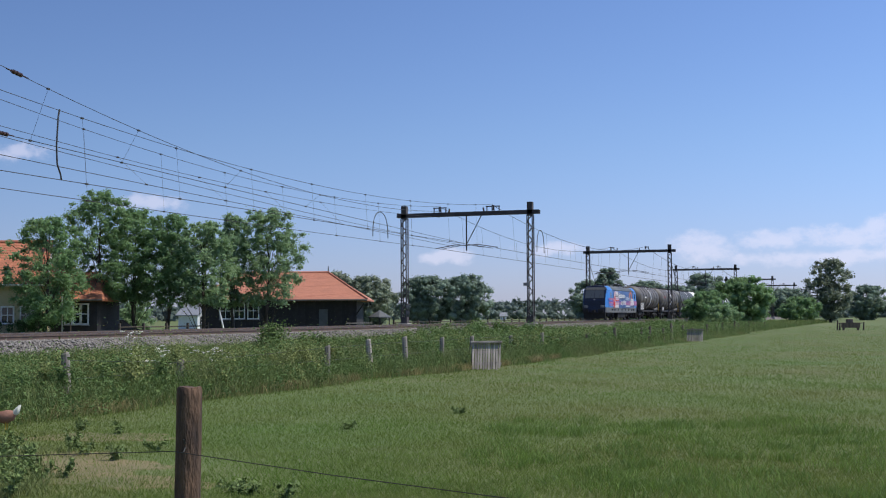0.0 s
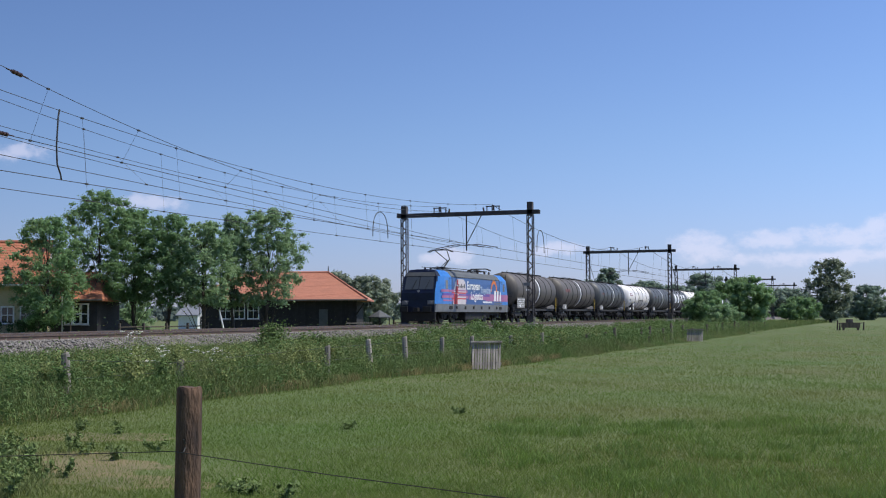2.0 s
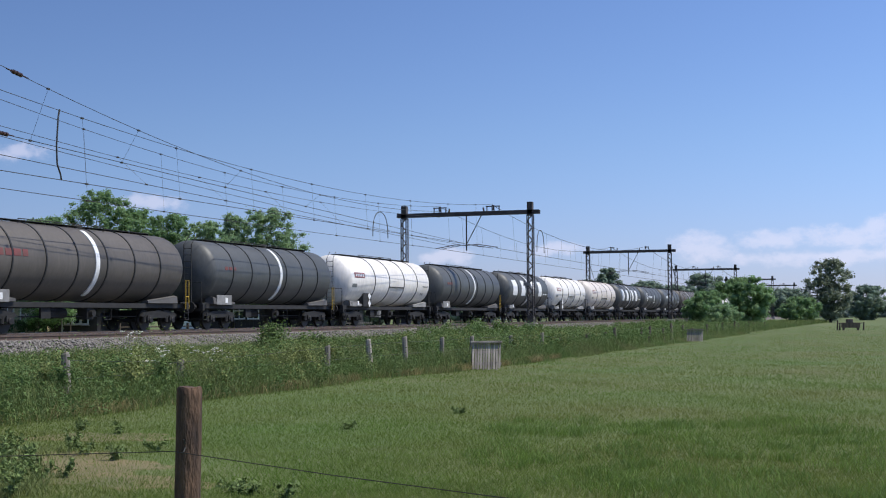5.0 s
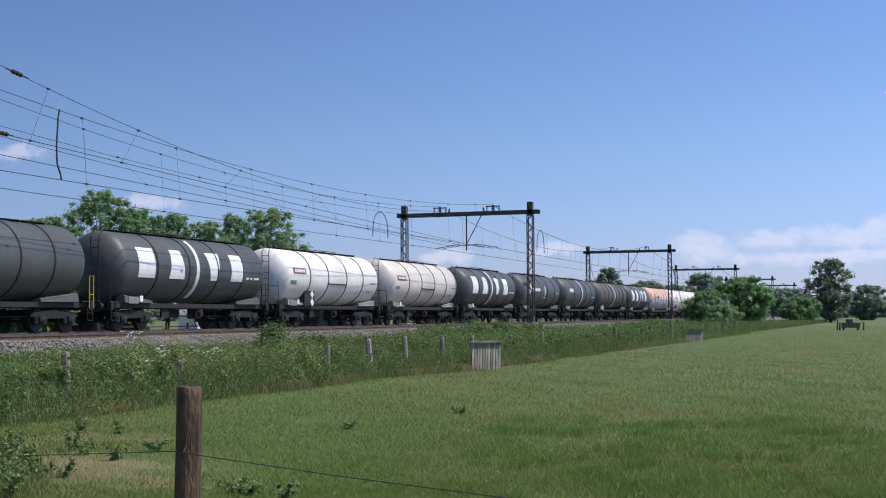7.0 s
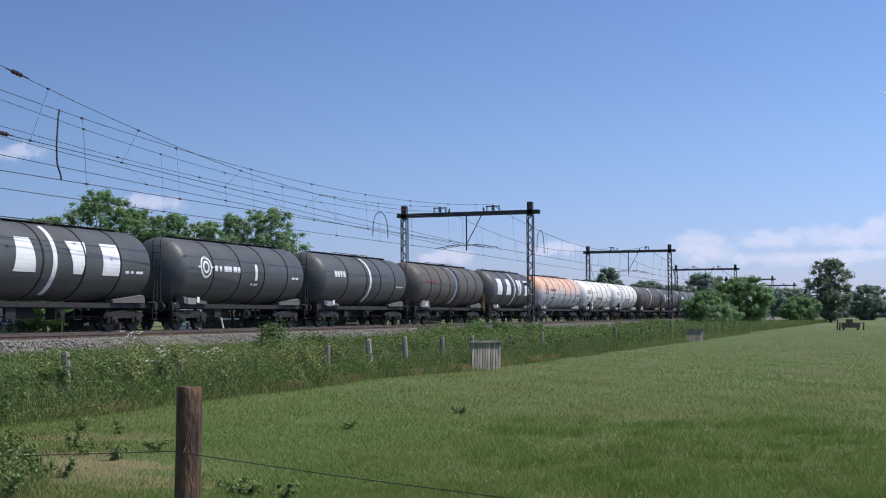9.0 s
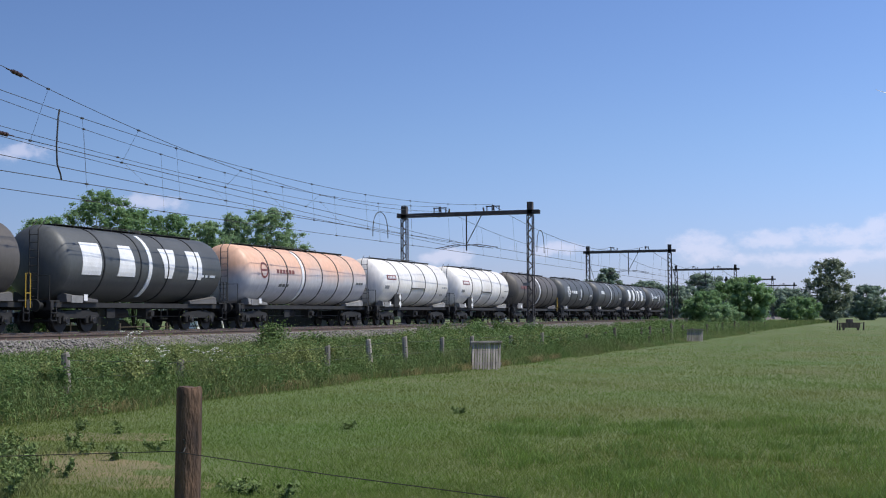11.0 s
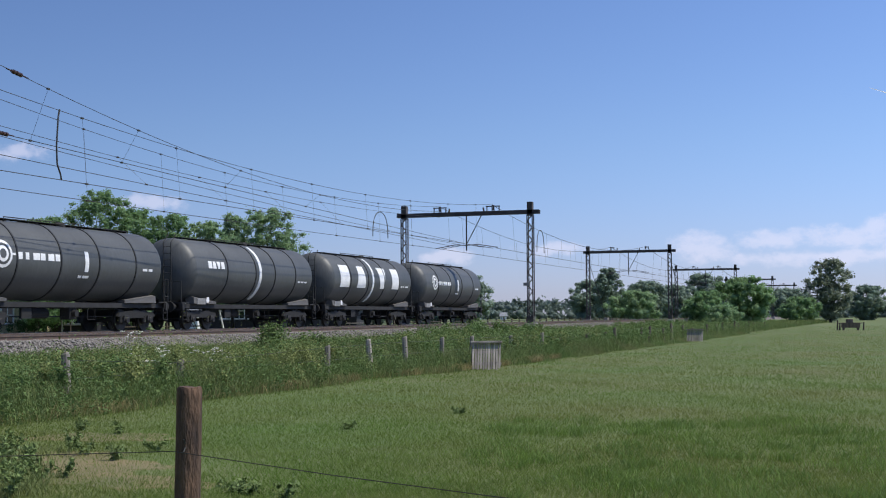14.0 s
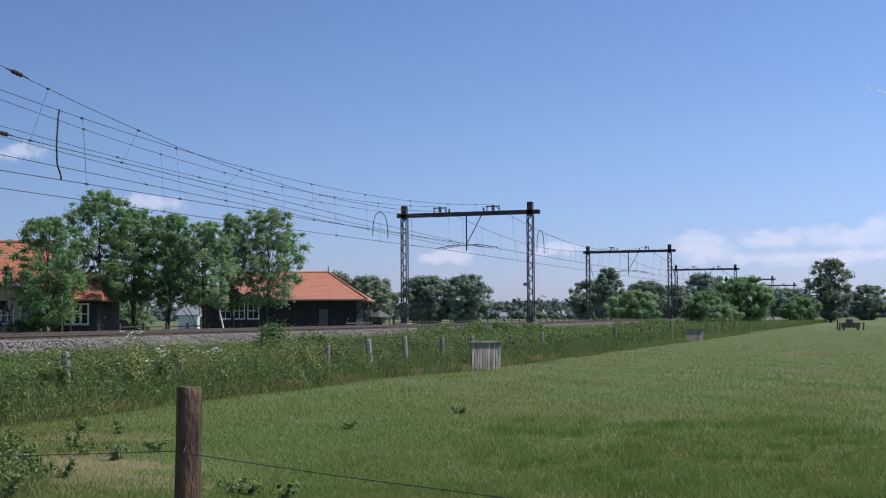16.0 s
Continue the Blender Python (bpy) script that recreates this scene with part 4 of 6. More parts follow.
def build_loco():
    w = thing("electric_locomotive", pose(FAR, LOCO_MID, RAIL), "blue four-axle electric locomotive with pink stripes and white lettering", "locomotive")
    us = [0, 0.15, 0.45, 1.2, 2.2, 3.0]
    rings = [loco_ring(u, -1) for u in us] + [loco_ring(u, 1) for u in reversed(us)]
    n = len(LOCO_PROF) * 2
    full = Mesh().loft(rings)
    groups = {"body": Mesh(), "cab": Mesh(), "skirt": Mesh(), "roof": Mesh(), "cab_front": Mesh(), "cab_rear": Mesh()}
    for f in full.f:
        c = sum((Vector(full.v[i]) for i in f), Vector()) / len(f)
        if len(f) > 4:
            g = "cab_front"
        elif abs(c.y) > LOCO_HALF - 0.12 - cab_off(c.z) - 0.45 and abs(c.x) < 1.27 and c.z < 3.8:
            g = "cab_front"
        elif c.z < 1.3:
            g = "skirt"
        elif c.z > 3.4 and abs(c.y) < LOCO_HALF - 2.95:
            g = "roof"
        else:
            g = "body" if abs(c.y) < LOCO_HALF - 2.95 else "cab"
        if g == "cab_front" and c.y > 0:
            g = "cab_rear"
        groups[g].add([full.v[i] for i in f], [tuple(range(len(f)))])
    body = part("body", groups["body"], M_BLUE, w, "blue painted side")
    part("cab_shell", groups["cab"], M_CABBLUE, w, "bright blue painted cab sides")
    part("skirt", groups["skirt"], M_LGREY, w, "grey lower side band")
    roof = part("roof", groups["roof"], M_ROOFGREY, w, "dull grey roof panels")
    for k in range(26):
        part("roof_clip", Mesh().box(1.46, 1.485, -5.9 + k * 0.46, -5.66 + k * 0.46, 3.36, 3.42), M_UNDER, roof)
    part("cab_front", groups["cab_front"], M_NAVY, w, "dark blue cab front")
    part("cab_front", groups["cab_rear"], M_NAVY, w, "dark blue cab front")
    part("floor_pan", Mesh().box(-1.35, 1.35, -8.4, 8.4, 0.84, 0.9), M_UNDER, w)
    F = -LOCO_HALF
    for s in (-1, 1):
        yf = lambda z, o=0.0: s * (LOCO_HALF - cab_off(z) + 0.012 + o)
        ws = Mesh()
        for x0, x1 in ((-1.08, -0.03), (0.03, 1.08)):
            ws.loft([[(x0, yf(2.45), 2.45), (x1, yf(2.45), 2.45), (x1 * 0.95, yf(3.36), 3.36), (x0 * 0.95, yf(3.36), 3.36)], [(x0, yf(2.45, -0.06), 2.45), (x1, yf(2.45, -0.06), 2.45), (x1 * 0.95, yf(3.36, -0.06), 3.36), (x0 * 0.95, yf(3.36, -0.06), 3.36)]])
        part("windscreen", ws, M_SKYSCREEN, w, "dark split windscreen")
        part("sun_visor_panel", Mesh().loft([[(-1.12, yf(3.4), 3.4), (1.12, yf(3.4), 3.4), (1.0, yf(3.68), 3.68), (-1.0, yf(3.68), 3.68)], [(-1.12, yf(3.4, -0.08), 3.4), (1.12, yf(3.4, -0.08), 3.4), (1.0, yf(3.68, -0.08), 3.68), (-1.0, yf(3.68, -0.08), 3.68)]]), M_DGREY, w)
        for x in (-0.95, 0.95):
            lamp = part("headlight", Mesh().disc((x, s * (LOCO_HALF - 0.02), 1.52), (0, s, 0), 0.13, 0.06, 14, 0.015).box(x - 0.22, x + 0.22, min(s * 9.07, s * 9.105), max(s * 9.07, s * 9.105), 1.38, 1.66), M_PLATE, w, "pale round headlight")
        part("headlight", Mesh().disc((0, yf(2.32, -0.06), 2.32), (0, s, 0), 0.09, 0.08, 12), M_PLATE, w)
        for x in (-0.87, 0.87):
            part("buffer", Mesh().disc((x, s * 9.05, 1.05), (0, s, 0), 0.14, 0.5, 12).box(x - 0.3, x + 0.3, min(s * 9.55, s * 9.62), max(s * 9.55, s * 9.62), 0.85, 1.25, 0.02), M_UNDER, w)
        part("snow_plough", Mesh().box(-1.25, 1.25, min(s * 8.75, s * 9.0), max(s * 8.75, s * 9.0), 0.18, 0.85, 0.03), M_UNDER, w)
        part("coupling", Mesh().box(-0.15, 0.15, min(s * 8.95, s * 9.55), max(s * 8.95, s * 9.55), 0.9, 1.15, 0.02), M_UNDER, w)
        for x in (-0.5, 0.5):
            part("wiper", Mesh().tube([(x, yf(2.4, 0.03), 2.4), (x + 0.25, yf(3.1, 0.03), 3.1)], 0.015, 4), M_UNDER, w)
        # cab side door and window
        for sx in (1, -1):
            win = Mesh().box(min(sx * 1.46, sx * 1.497), max(sx * 1.46, sx * 1.497), min(s * 6.85, s * 7.35), max(s * 6.85, s * 7.35), 2.5, 3.12, 0.012)
            part("cab_side_window", win, M_GLASS if s > 0 else M_PLATE, w, "cab side window")
            dr = Mesh()
            for y in (5.9, 6.6):
                dr.box(min(sx * 1.488, sx * 1.496), max(sx * 1.488, sx * 1.496), min(s * y, s * (y + 0.03)), max(s * y, s * (y + 0.03)), 1.35, 3.3)
            dr.box(min(sx * 1.488, sx * 1.496), max(sx * 1.488, sx * 1.496), min(s * 5.9, s * 6.6), max(s * 5.9, s * 6.6), 3.28, 3.31)
            part("cab_door_seam", dr, M_NAVY, w)
            part("step_recess", Mesh().box(min(sx * 1.42, sx * 1.498), max(sx * 1.42, sx * 1.498), min(s * 5.85, s * 6.5), max(s * 5.85, s * 6.5), 1.06, 1.28), M_UNDER, w)
            stp = Mesh()
            for z in (0.35, 0.62):
                stp.box(min(sx * 1.2, sx * 1.45), max(sx * 1.2, sx * 1.45), min(s * 5.95, s * 6.4), max(s * 5.95, s * 6.4), z, z + 0.03)
            for y in (5.95, 6.37):
                stp.box(min(sx * 1.4, sx * 1.44), max(sx * 1.4, sx * 1.44), min(s * y, s * (y + 0.03)), max(s * y, s * (y + 0.03)), 0.35, 0.9)
            part("cab_step", stp, M_UNDER_L, w)
        bo = new("bogie", BOGIE)
        bo.parent, bo.location, bo.scale = w, (0, s * 5.22, 0), (1.0, 1.42, 1.1)
        for o in (-1.3, 1.3):
            for sx in (-1, 1):
                wh = new("wheel", WHEEL)
                wh.parent, wh.location, wh.scale = w, (0.7 * sx, s * 5.22 + o, 0.625), (1, 1.36, 1.36)
                wh.rotation_euler = (0, 0, 0 if sx > 0 else math.pi)
    part("transformer_box", Mesh().box(-1.25, 1.25, -2.2, 2.2, 0.24, 0.84, 0.05), M_UNDER, w)
    part("equipment_box", Mesh().box(-1.3, 1.3, 2.1, 3.0, 0.4, 0.84, 0.04), M_UNDER, w)
    # side graphics
    X = 1.492

    def panel(name, m_, y0, y1, z0, z1, lift=0.004, par=body, label=""):
        return part(name, Mesh().box(X - 0.004, X + lift, y0, y1, z0, z1), m_, par, label)

    for z0, z1, y0, y1, mm in ((2.28, 2.46, -8.3, -2.4, M_PINK), (2.05, 2.2, -8.0, 3.2, M_PURPLE), (1.85, 2.04, -8.2, -2.2, M_PINK), (1.62, 1.74, -7.9, -2.6, M_PINK), (1.7, 2.25, 2.2, 8.2, M_PINK), (1.78, 2.2, -2.0, 2.2, M_PINK)):
        panel("stripe", mm, y0, y1, z0, z1, 0.003 if mm is M_PINK else 0.0045)
    fld = [(-5.75, 1.42), (-2.8, 1.42), (-2.75, 2.75), (-2.95, 3.08), (-3.3, 3.27), (-4.9, 3.27), (-5.25, 3.0), (-5.45, 2.5)]
    part("sign_field", Mesh().loft([[(X - 0.004, y, z) for y, z in fld], [(X + 0.006, y, z) for y, z in fld]]), M_SIGN, body, "faded white sign field with rounded top")
    for i, z in enumerate((1.78, 2.0, 2.2, 2.38)):
        panel("sign_stripe", M_PINK if i % 2 else M_RED, -6.0, -2.75, z, z + 0.09, 0.008)
    panel("sign_stripe", M_PURPLE, -4.5, -2.75, 2.09, 2.17, 0.009)
    for z, h, y0, y1 in ((1.42, 0.75, -5.6, -4.75), (2.2, 0.55, -5.15, -4.6), (2.83, 0.38, -4.95, -4.6)):
        panel("red_mark", M_RED, y0, y1, z, z + h, 0.012)
    for i in range(5):
        panel("sign_bar", M_DGREY, -4.6 + i * 0.33, -4.38 + i * 0.33, 2.62, 2.8 if i % 2 else 2.92, 0.01)
    for i, (wd, z1) in enumerate(((0.46, 2.55), (0.42, 2.55), (0.42, 2.5))):
        y = 4.35 + i * 0.74
        m = Mesh().loft([[(X, y, 1.72), (X + 0.012, y, 1.72), (X + 0.012, y + wd, 1.72), (X, y + wd, 1.72)], [(X, y + 0.14, z1), (X + 0.012, y + 0.14, z1), (X + 0.012, y + 0.1 + wd * (1 if i < 2 else 0.5), z1), (X, y + 0.1 + wd * (1 if i < 2 else 0.5), z1)]])
        part("sign_block", m, M_WHITE, body, "white slanted block mark")
    for i in range(8):
        panel("sign_bar", M_LGREY, 4.4 + i * 0.29, 4.57 + i * 0.29, 1.46, 1.6, 0.01)
    for i in range(9):
        panel("web_bar", M_WHITE, 1.45 + i * 0.27, 1.66 + i * 0.27, 1.55, 1.68, 0.01)
    arc = Mesh()
    for k in range(16):
        t0, t1 = math.pi * k / 16, math.pi * (k + 1) / 16
        arc.add([(X + 0.009, 4.35 + r * math.cos(t), 2.45 + r * 1.1 * math.sin(t)) for r, t in ((0.85, t0), (0.85, t1), (0.6, t1), (0.6, t0))], [(0, 1, 2, 3)])
    part("orange_arc", arc, M_ORANGE, body, "orange arc")
    for word, y, z, size in (("European", -2.55, 2.55, 0.86), ("Logistics", -1.65, 1.8, 0.82), ("Together", 0.75, 2.3, 0.74)):
        cu = bpy.data.curves.new("lettering", "FONT")
        cu.body, cu.size, cu.extrude, cu.offset = word, size, 0.004, 0.014
        ob = new("lettering", cu)
        deps = bpy.context.evaluated_depsgraph_get()
        me = bpy.data.meshes.new_from_object(ob.evaluated_get(deps))
        bpy.data.objects.remove(ob)
        me.materials.clear()
        me.materials.append(M_WHITE if word != "Together" else M_PALEBLUE)
        width = max(v.co.x for v in me.vertices)
        want = {"European": 3.2, "Logistics": 3.0, "Together": 2.95}[word]
        o = part("lettering", me, M_WHITE, body, "white slogan lettering")
        o.matrix_local = Matrix(((0, 0, 1, X + 0.012), (want / width, 0, 0, y), (0, 1, 0, z), (0, 0, 0, 1)))
    for i in range(6):
        part("skirt_hatch", Mesh().box(1.46, 1.5, -5.0 + i * 2.0, -4.7 + i * 2.0, 1.08, 1.28), M_UNDER, w)
    for i in range(9):
        part("skirt_mark", Mesh().box(1.46, 1.494, -3.4 + i * 0.9, -2.9 + i * 0.9, 1.33, 1.39), M_PLATE, w)
    # roof gear and pantographs
    for y0, y1, z1 in ((-5.6, -4.4, 3.97), (-3.9, -2.2, 4.0), (-1.7, 0.6, 3.96), (1.1, 2.2, 4.0)):
        part("roof_box", Mesh().box(-0.75, 0.75, y0, y1, 3.86, z1, 0.04), M_DGREY, w)
    for y in (-6.2, -5.0, 3.3, 5.0, 6.2):
        for x in (-0.5, 0.5):
            ins = Mesh().disc((x, y, 3.86), (0, 0, 1), 0.07, 0.25, 8).disc((x, y, 3.93), (0, 0, 1), 0.1, 0.04, 8).disc((x, y, 4.02), (0, 0, 1), 0.1, 0.04, 8)
            part("insulator", ins, M_INSUL, w)
    part("roof_bar", Mesh().tube([(0.3, -6.0, 4.15), (0.3, 6.0, 4.15)], 0.025, 5).tube([(-0.55, -6.8, 4.12), (-0.55, 3.0, 4.12)], 0.02, 5), M_UNDER, w)

    def panto(y, up):
        m = Mesh().box(-0.55, 0.55, y - 0.9, y + 0.9, 4.08, 4.14)
        if up:
            m.tube([(0, y + 0.75, 4.15), (0, y + 1.9, 4.75)], 0.06, 6).tube([(-0.25, y + 0.8, 4.15), (-0.1, y + 1.8, 4.7)], 0.03, 5)
            for x in (-0.3, 0.3):
                m.tube([(x * 0.4, y + 1.9, 4.75), (x * 1.6, y + 0.1, 5.46)], 0.035, 5)
            hy, hz = y + 0.1, 5.46
        else:
            m.tube([(0, y + 0.9, 4.18), (0, y - 0.9, 4.26)], 0.05, 6)
            for x in (-0.3, 0.3):
                m.tube([(x, y - 0.9, 4.26), (x * 1.3, y + 0.9, 4.33)], 0.025, 5)
            hy, hz = y + 0.6, 4.34
        for o in (-0.2, 0.2):
            m.tube([(-0.95, hy + o, hz - 0.16), (-0.6, hy + o, hz), (0.6, hy + o, hz), (0.95, hy + o, hz - 0.16)], 0.036, 5)
        m.box(-0.4, -0.36, hy - 0.2, hy + 0.2, hz - 0.03, hz).box(0.36, 0.4, hy - 0.2, hy + 0.2, hz - 0.03, hz)
        part("pantograph", m, M_UNDER, w, "raised pantograph" if up else "folded pantograph")

    panto(-4.3, True)
    panto(4.6, False)
    return w, LOCO_MID


TRAIN.insert(0, build_loco())


# ---- trees ----
def build_tree(name, x, y, h, r, label, leaf=M_LEAF, n=9000, size=0.14, seed=1, low=0.25, clumps=90, group="", trunk=0.16, slim=1.0, base=None, dense=False, clump=1.0):
    """Tapered trunk, limbs, and a crown of leaf clumps; an airy crown has gaps, a dense one closes."""
    rng = np.random.default_rng(seed)
    z0 = float(ground_z(np.array(float(x)), np.array(float(y)))) if base is None else base
    t = thing(name, pose(x, y, z0 - 0.05), label, "tree" if "bush" not in name else "bush", group)
    m = Mesh()
    top = h * 0.86
    pts = [(0.06 * r * math.sin(i * 1.3 + seed), 0.06 * r * math.cos(i * 1.7 + seed), top * i / 7) for i in range(8)]
    m.tube(pts, trunk, 8, trunk * 0.2)
    cs, rs = [], []
    for i in range(clumps):
        u = low + (1 - low) * rng.random() ** 0.9
        prof = math.sin(math.pi * min(max((u - low * 0.6) / (1.05 - low * 0.6), 0), 1)) ** (0.5 if dense else 0.6)
        a = rng.random() * 6.283
        lobe = 1 + 0.16 * math.sin(3 * a + seed) + 0.12 * math.sin(5 * a + 2.2 * u * 6 + seed)
        rad = r * prof * lobe * (0.12 + (0.8 if dense else 0.88) * rng.random() ** (0.5 if dense else 0.7)) * slim
        c = np.array([rad * math.cos(a), rad * math.sin(a), h * u * (0.97 if dense else 1)])
        cs.append(c)
        rs.append(clump * r * ((0.11 + 0.13 * rng.random()) if dense else (0.12 + 0.15 * rng.random())) * (1.15 - 0.5 * u))
        if i % 11 == 0:
            s = pts[min(6, int(7 * max(u - 0.3, 0.12) / 0.85))]
            m.tube([s, (s[0] * 0.6 + c[0] * 0.4, s[1] * 0.6 + c[1] * 0.4, s[2] * 0.45 + c[2] * 0.55), tuple(c)], trunk * 0.24, 5, trunk * 0.05)
    part("trunk", m, M_BARK, t, "brown bark trunk and limbs")
    cs, rs = np.array(cs), np.array(rs)
    if dense:
        v, f = merged(leaf_cloud(rng, cs, rs, n, size, 0.8, shell=True), cores(cs, rs, 0.8))
    else:
        v, f = leaf_cloud(rng, cs, rs, n, size, 0.7)
    v[:, 2] = np.maximum(v[:, 2], 0.05)
    part("crown", fast_mesh("crown", v, f, leaf), None, t, "dense rounded leafy crown" if dense else "leafy crown with gaps")
    return t


ROW = "young trees beside the houses"


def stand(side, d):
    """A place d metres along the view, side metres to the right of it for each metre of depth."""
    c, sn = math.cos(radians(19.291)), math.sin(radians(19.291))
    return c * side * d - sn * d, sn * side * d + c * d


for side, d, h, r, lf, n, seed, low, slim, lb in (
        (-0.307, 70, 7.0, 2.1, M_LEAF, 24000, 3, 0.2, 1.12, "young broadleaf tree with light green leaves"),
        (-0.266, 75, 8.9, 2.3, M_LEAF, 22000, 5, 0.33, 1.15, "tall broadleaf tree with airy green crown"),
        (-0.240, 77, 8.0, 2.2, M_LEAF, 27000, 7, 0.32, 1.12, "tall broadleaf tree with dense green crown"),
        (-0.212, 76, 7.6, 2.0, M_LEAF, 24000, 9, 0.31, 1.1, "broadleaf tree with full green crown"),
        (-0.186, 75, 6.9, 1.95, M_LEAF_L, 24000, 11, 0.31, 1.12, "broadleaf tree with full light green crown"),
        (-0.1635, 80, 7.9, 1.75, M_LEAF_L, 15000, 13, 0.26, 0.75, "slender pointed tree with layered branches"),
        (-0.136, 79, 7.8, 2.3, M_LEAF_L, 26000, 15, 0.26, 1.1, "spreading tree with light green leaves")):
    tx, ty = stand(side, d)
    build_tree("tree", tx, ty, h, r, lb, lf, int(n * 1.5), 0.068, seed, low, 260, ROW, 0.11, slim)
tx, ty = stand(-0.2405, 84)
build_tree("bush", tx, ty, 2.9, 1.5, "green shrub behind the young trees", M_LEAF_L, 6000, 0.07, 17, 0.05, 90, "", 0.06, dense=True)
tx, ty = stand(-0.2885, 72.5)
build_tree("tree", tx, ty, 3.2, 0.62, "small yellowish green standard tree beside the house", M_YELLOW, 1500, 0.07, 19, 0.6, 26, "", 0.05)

# single trees and bushes farther along the line
for x, y, h, r, lb, lf, n, size, seed, k in (
        (-42.0, 217, 5.6, 4.6, "broad rounded light green bush beyond the track", M_LEAF_L, 15000, 0.14, 21, 150),
        (-18.0, 168, 6.4, 4.0, "large spreading green bush beside the track", M_LEAF, 16000, 0.13, 23, 170),
        (-21.5, 158, 4.4, 3.0, "dense green bush beside the track", M_LEAF, 11000, 0.12, 25, 120),
        (-18.5, 150, 2.6, 2.2, "low rounded green bush beside the track", M_LEAF_L, 7000, 0.1, 27, 90),
        (-15.5, 232, 4.4, 3.8, "green bush at the foot of the willow", M_LEAF, 9000, 0.15, 31, 110)):
    build_tree("bush", x, y, h, r, lb, lf, n, size, seed, 0.04, k, trunk=0.12, base=0, dense=True)
build_tree("tree", -10.7, 240, 11.2, 4.3, "tall pale willow standing in the field", M_SILVER, 34000, 0.17, 29, 0.08, 190, trunk=0.3, clump=1.1)

# all but the grey green pair wear the leaf colour with haze mixed in
FARS = "far trees along the fields"
for i, (x, y, h, r, lb, lf) in enumerate(((-72, 217, 8.9, 5.2, "dark rounded tree beyond the track", M_LEAF_HAZE), (-78.5, 215, 8.6, 5.0, "dark rounded tree beyond the track", M_LEAF_HAZE), (-83, 200, 8.2, 5.0, "grey green tree behind the barn", M_SILVER), (-91, 203, 9.2, 5.6, "grey green tree behind the barn", M_SILVER),
                                          (-42, 303, 11, 6.2, "rounded tree beyond the track", M_LEAF_HAZE), (-54.3, 256, 11.2, 3.3, "dark tree beyond the track", M_LEAF_HAZE), (-66, 290, 9.5, 5.5, "dark tree beyond the track", M_LEAF_HAZE), (-50, 275, 8.8, 5, "dark tree beyond the track", M_LEAF_HAZE), (-47, 290, 8.4, 5, "dark tree beyond the track", M_LEAF_HAZE), (-36, 290, 8, 5, "dark tree beyond the track", M_LEAF_HAZE),
                                          (-6, 316, 8.2, 5.2, "rounded dark tree at the field's end", M_LEAF_HAZE), (3, 318, 9.4, 5.0, "rounded dark tree at the field's end", M_LEAF_HAZE), (-25, 330, 7.5, 6, "dark tree at the field's end", M_LEAF_HAZE))):
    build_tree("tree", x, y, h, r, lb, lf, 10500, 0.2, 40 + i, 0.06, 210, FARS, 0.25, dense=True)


def build_far_wood():
    """The wooded skyline, one leafy belt; distance haze is in its blue-grey leaf colour."""
    rng = np.random.default_rng(77)
    cs, rs = [], []
    for i in range(3200):
        a = radians(rng.uniform(-47, 8))
        d = rng.uniform(520, 640)
        h = rng.uniform(0, 7.0 + 1.5 * math.sin(a * 23) + 1.2 * math.sin(a * 61))
        cs.append((d * math.sin(a), d * math.cos(a), h))
        rs.append(rng.uniform(1.0, 2.4))
    cs, rs = np.array(cs), np.array(rs)
    inner = cs[:, 2] < 5.5
    v, f = merged(leaf_cloud(rng, cs, rs, 85000, 0.85, 0.9, 0.15, 0.35), cores(cs[inner][:1200], rs[inner][:1200], 0.8, 0.9))
    v[:, 2] = np.maximum(v[:, 2], 0)
    o = new("far_wood", fast_mesh("far_wood", v, f, M_WOOD_HAZE))
    tagged(o, "distant belt of dark woodland on the skyline", "wood", kind="stuff")


build_far_wood()


# ---- fences and field things ----
def build_fore_post():
    p = thing("fence_post", pose(-3.28, 5.58, 0), "thick weathered brown wooden fence post in the pasture", "fence post")
    rng = np.random.default_rng(6)
    seg = 20
    bump_ = [1 + rng.normal() * 0.025 for _ in range(seg)]
    rings = []
    for z, r in ((-0.3, 0.066), (0.4, 0.065), (0.7, 0.063), (0.95, 0.0625), (1.17, 0.062), (1.2, 0.0605), (1.21, 0.056)):
        rings.append([(r * bump_[j] * math.cos(2 * math.pi * j / seg) + 0.004 * math.sin(z * 7), r * bump_[j] * math.sin(2 * math.pi * j / seg), z + (0.003 * math.sin(j) if z > 1.1 else 0)) for j in range(seg)])
    part("post", Mesh().loft(rings), M_WOOD_POST, p, smooth=True)
    part("staple", Mesh().tube([(0.02, -0.075, 0.9), (0.02, -0.055, 0.93), (0.02, -0.075, 0.96)], 0.004, 4), M_WIRE, p)


build_fore_post()


# ---- buildings beyond the track ----
VIEW = 19.29       # the houses stand about square to the view


def hip_roof(m, x0, x1, y0, y1, ze, zr, hip0, hip1, th=0.12):
    """A pitched roof with hips; the ridge runs along x at mid depth."""
    ym = (y0 + y1) / 2
    a, b, c, d = (x0, y0, ze), (x1, y0, ze), (x1, y1, ze), (x0, y1, ze)
    e, f = (x0 + hip0, ym, zr), (x1 - hip1, ym, zr)
    m.add([a, b, c, d, e, f], [(0, 1, 5, 4), (1, 2, 5), (2, 3, 4, 5), (3, 0, 4)])
    m.add([(p[0], p[1], p[2] - th) for p in (a, b, c, d)] + [a, b, c, d], [(3, 2, 1, 0), (0, 1, 5, 4), (1, 2, 6, 5), (2, 3, 7, 6), (3, 0, 4, 7)])
    return m


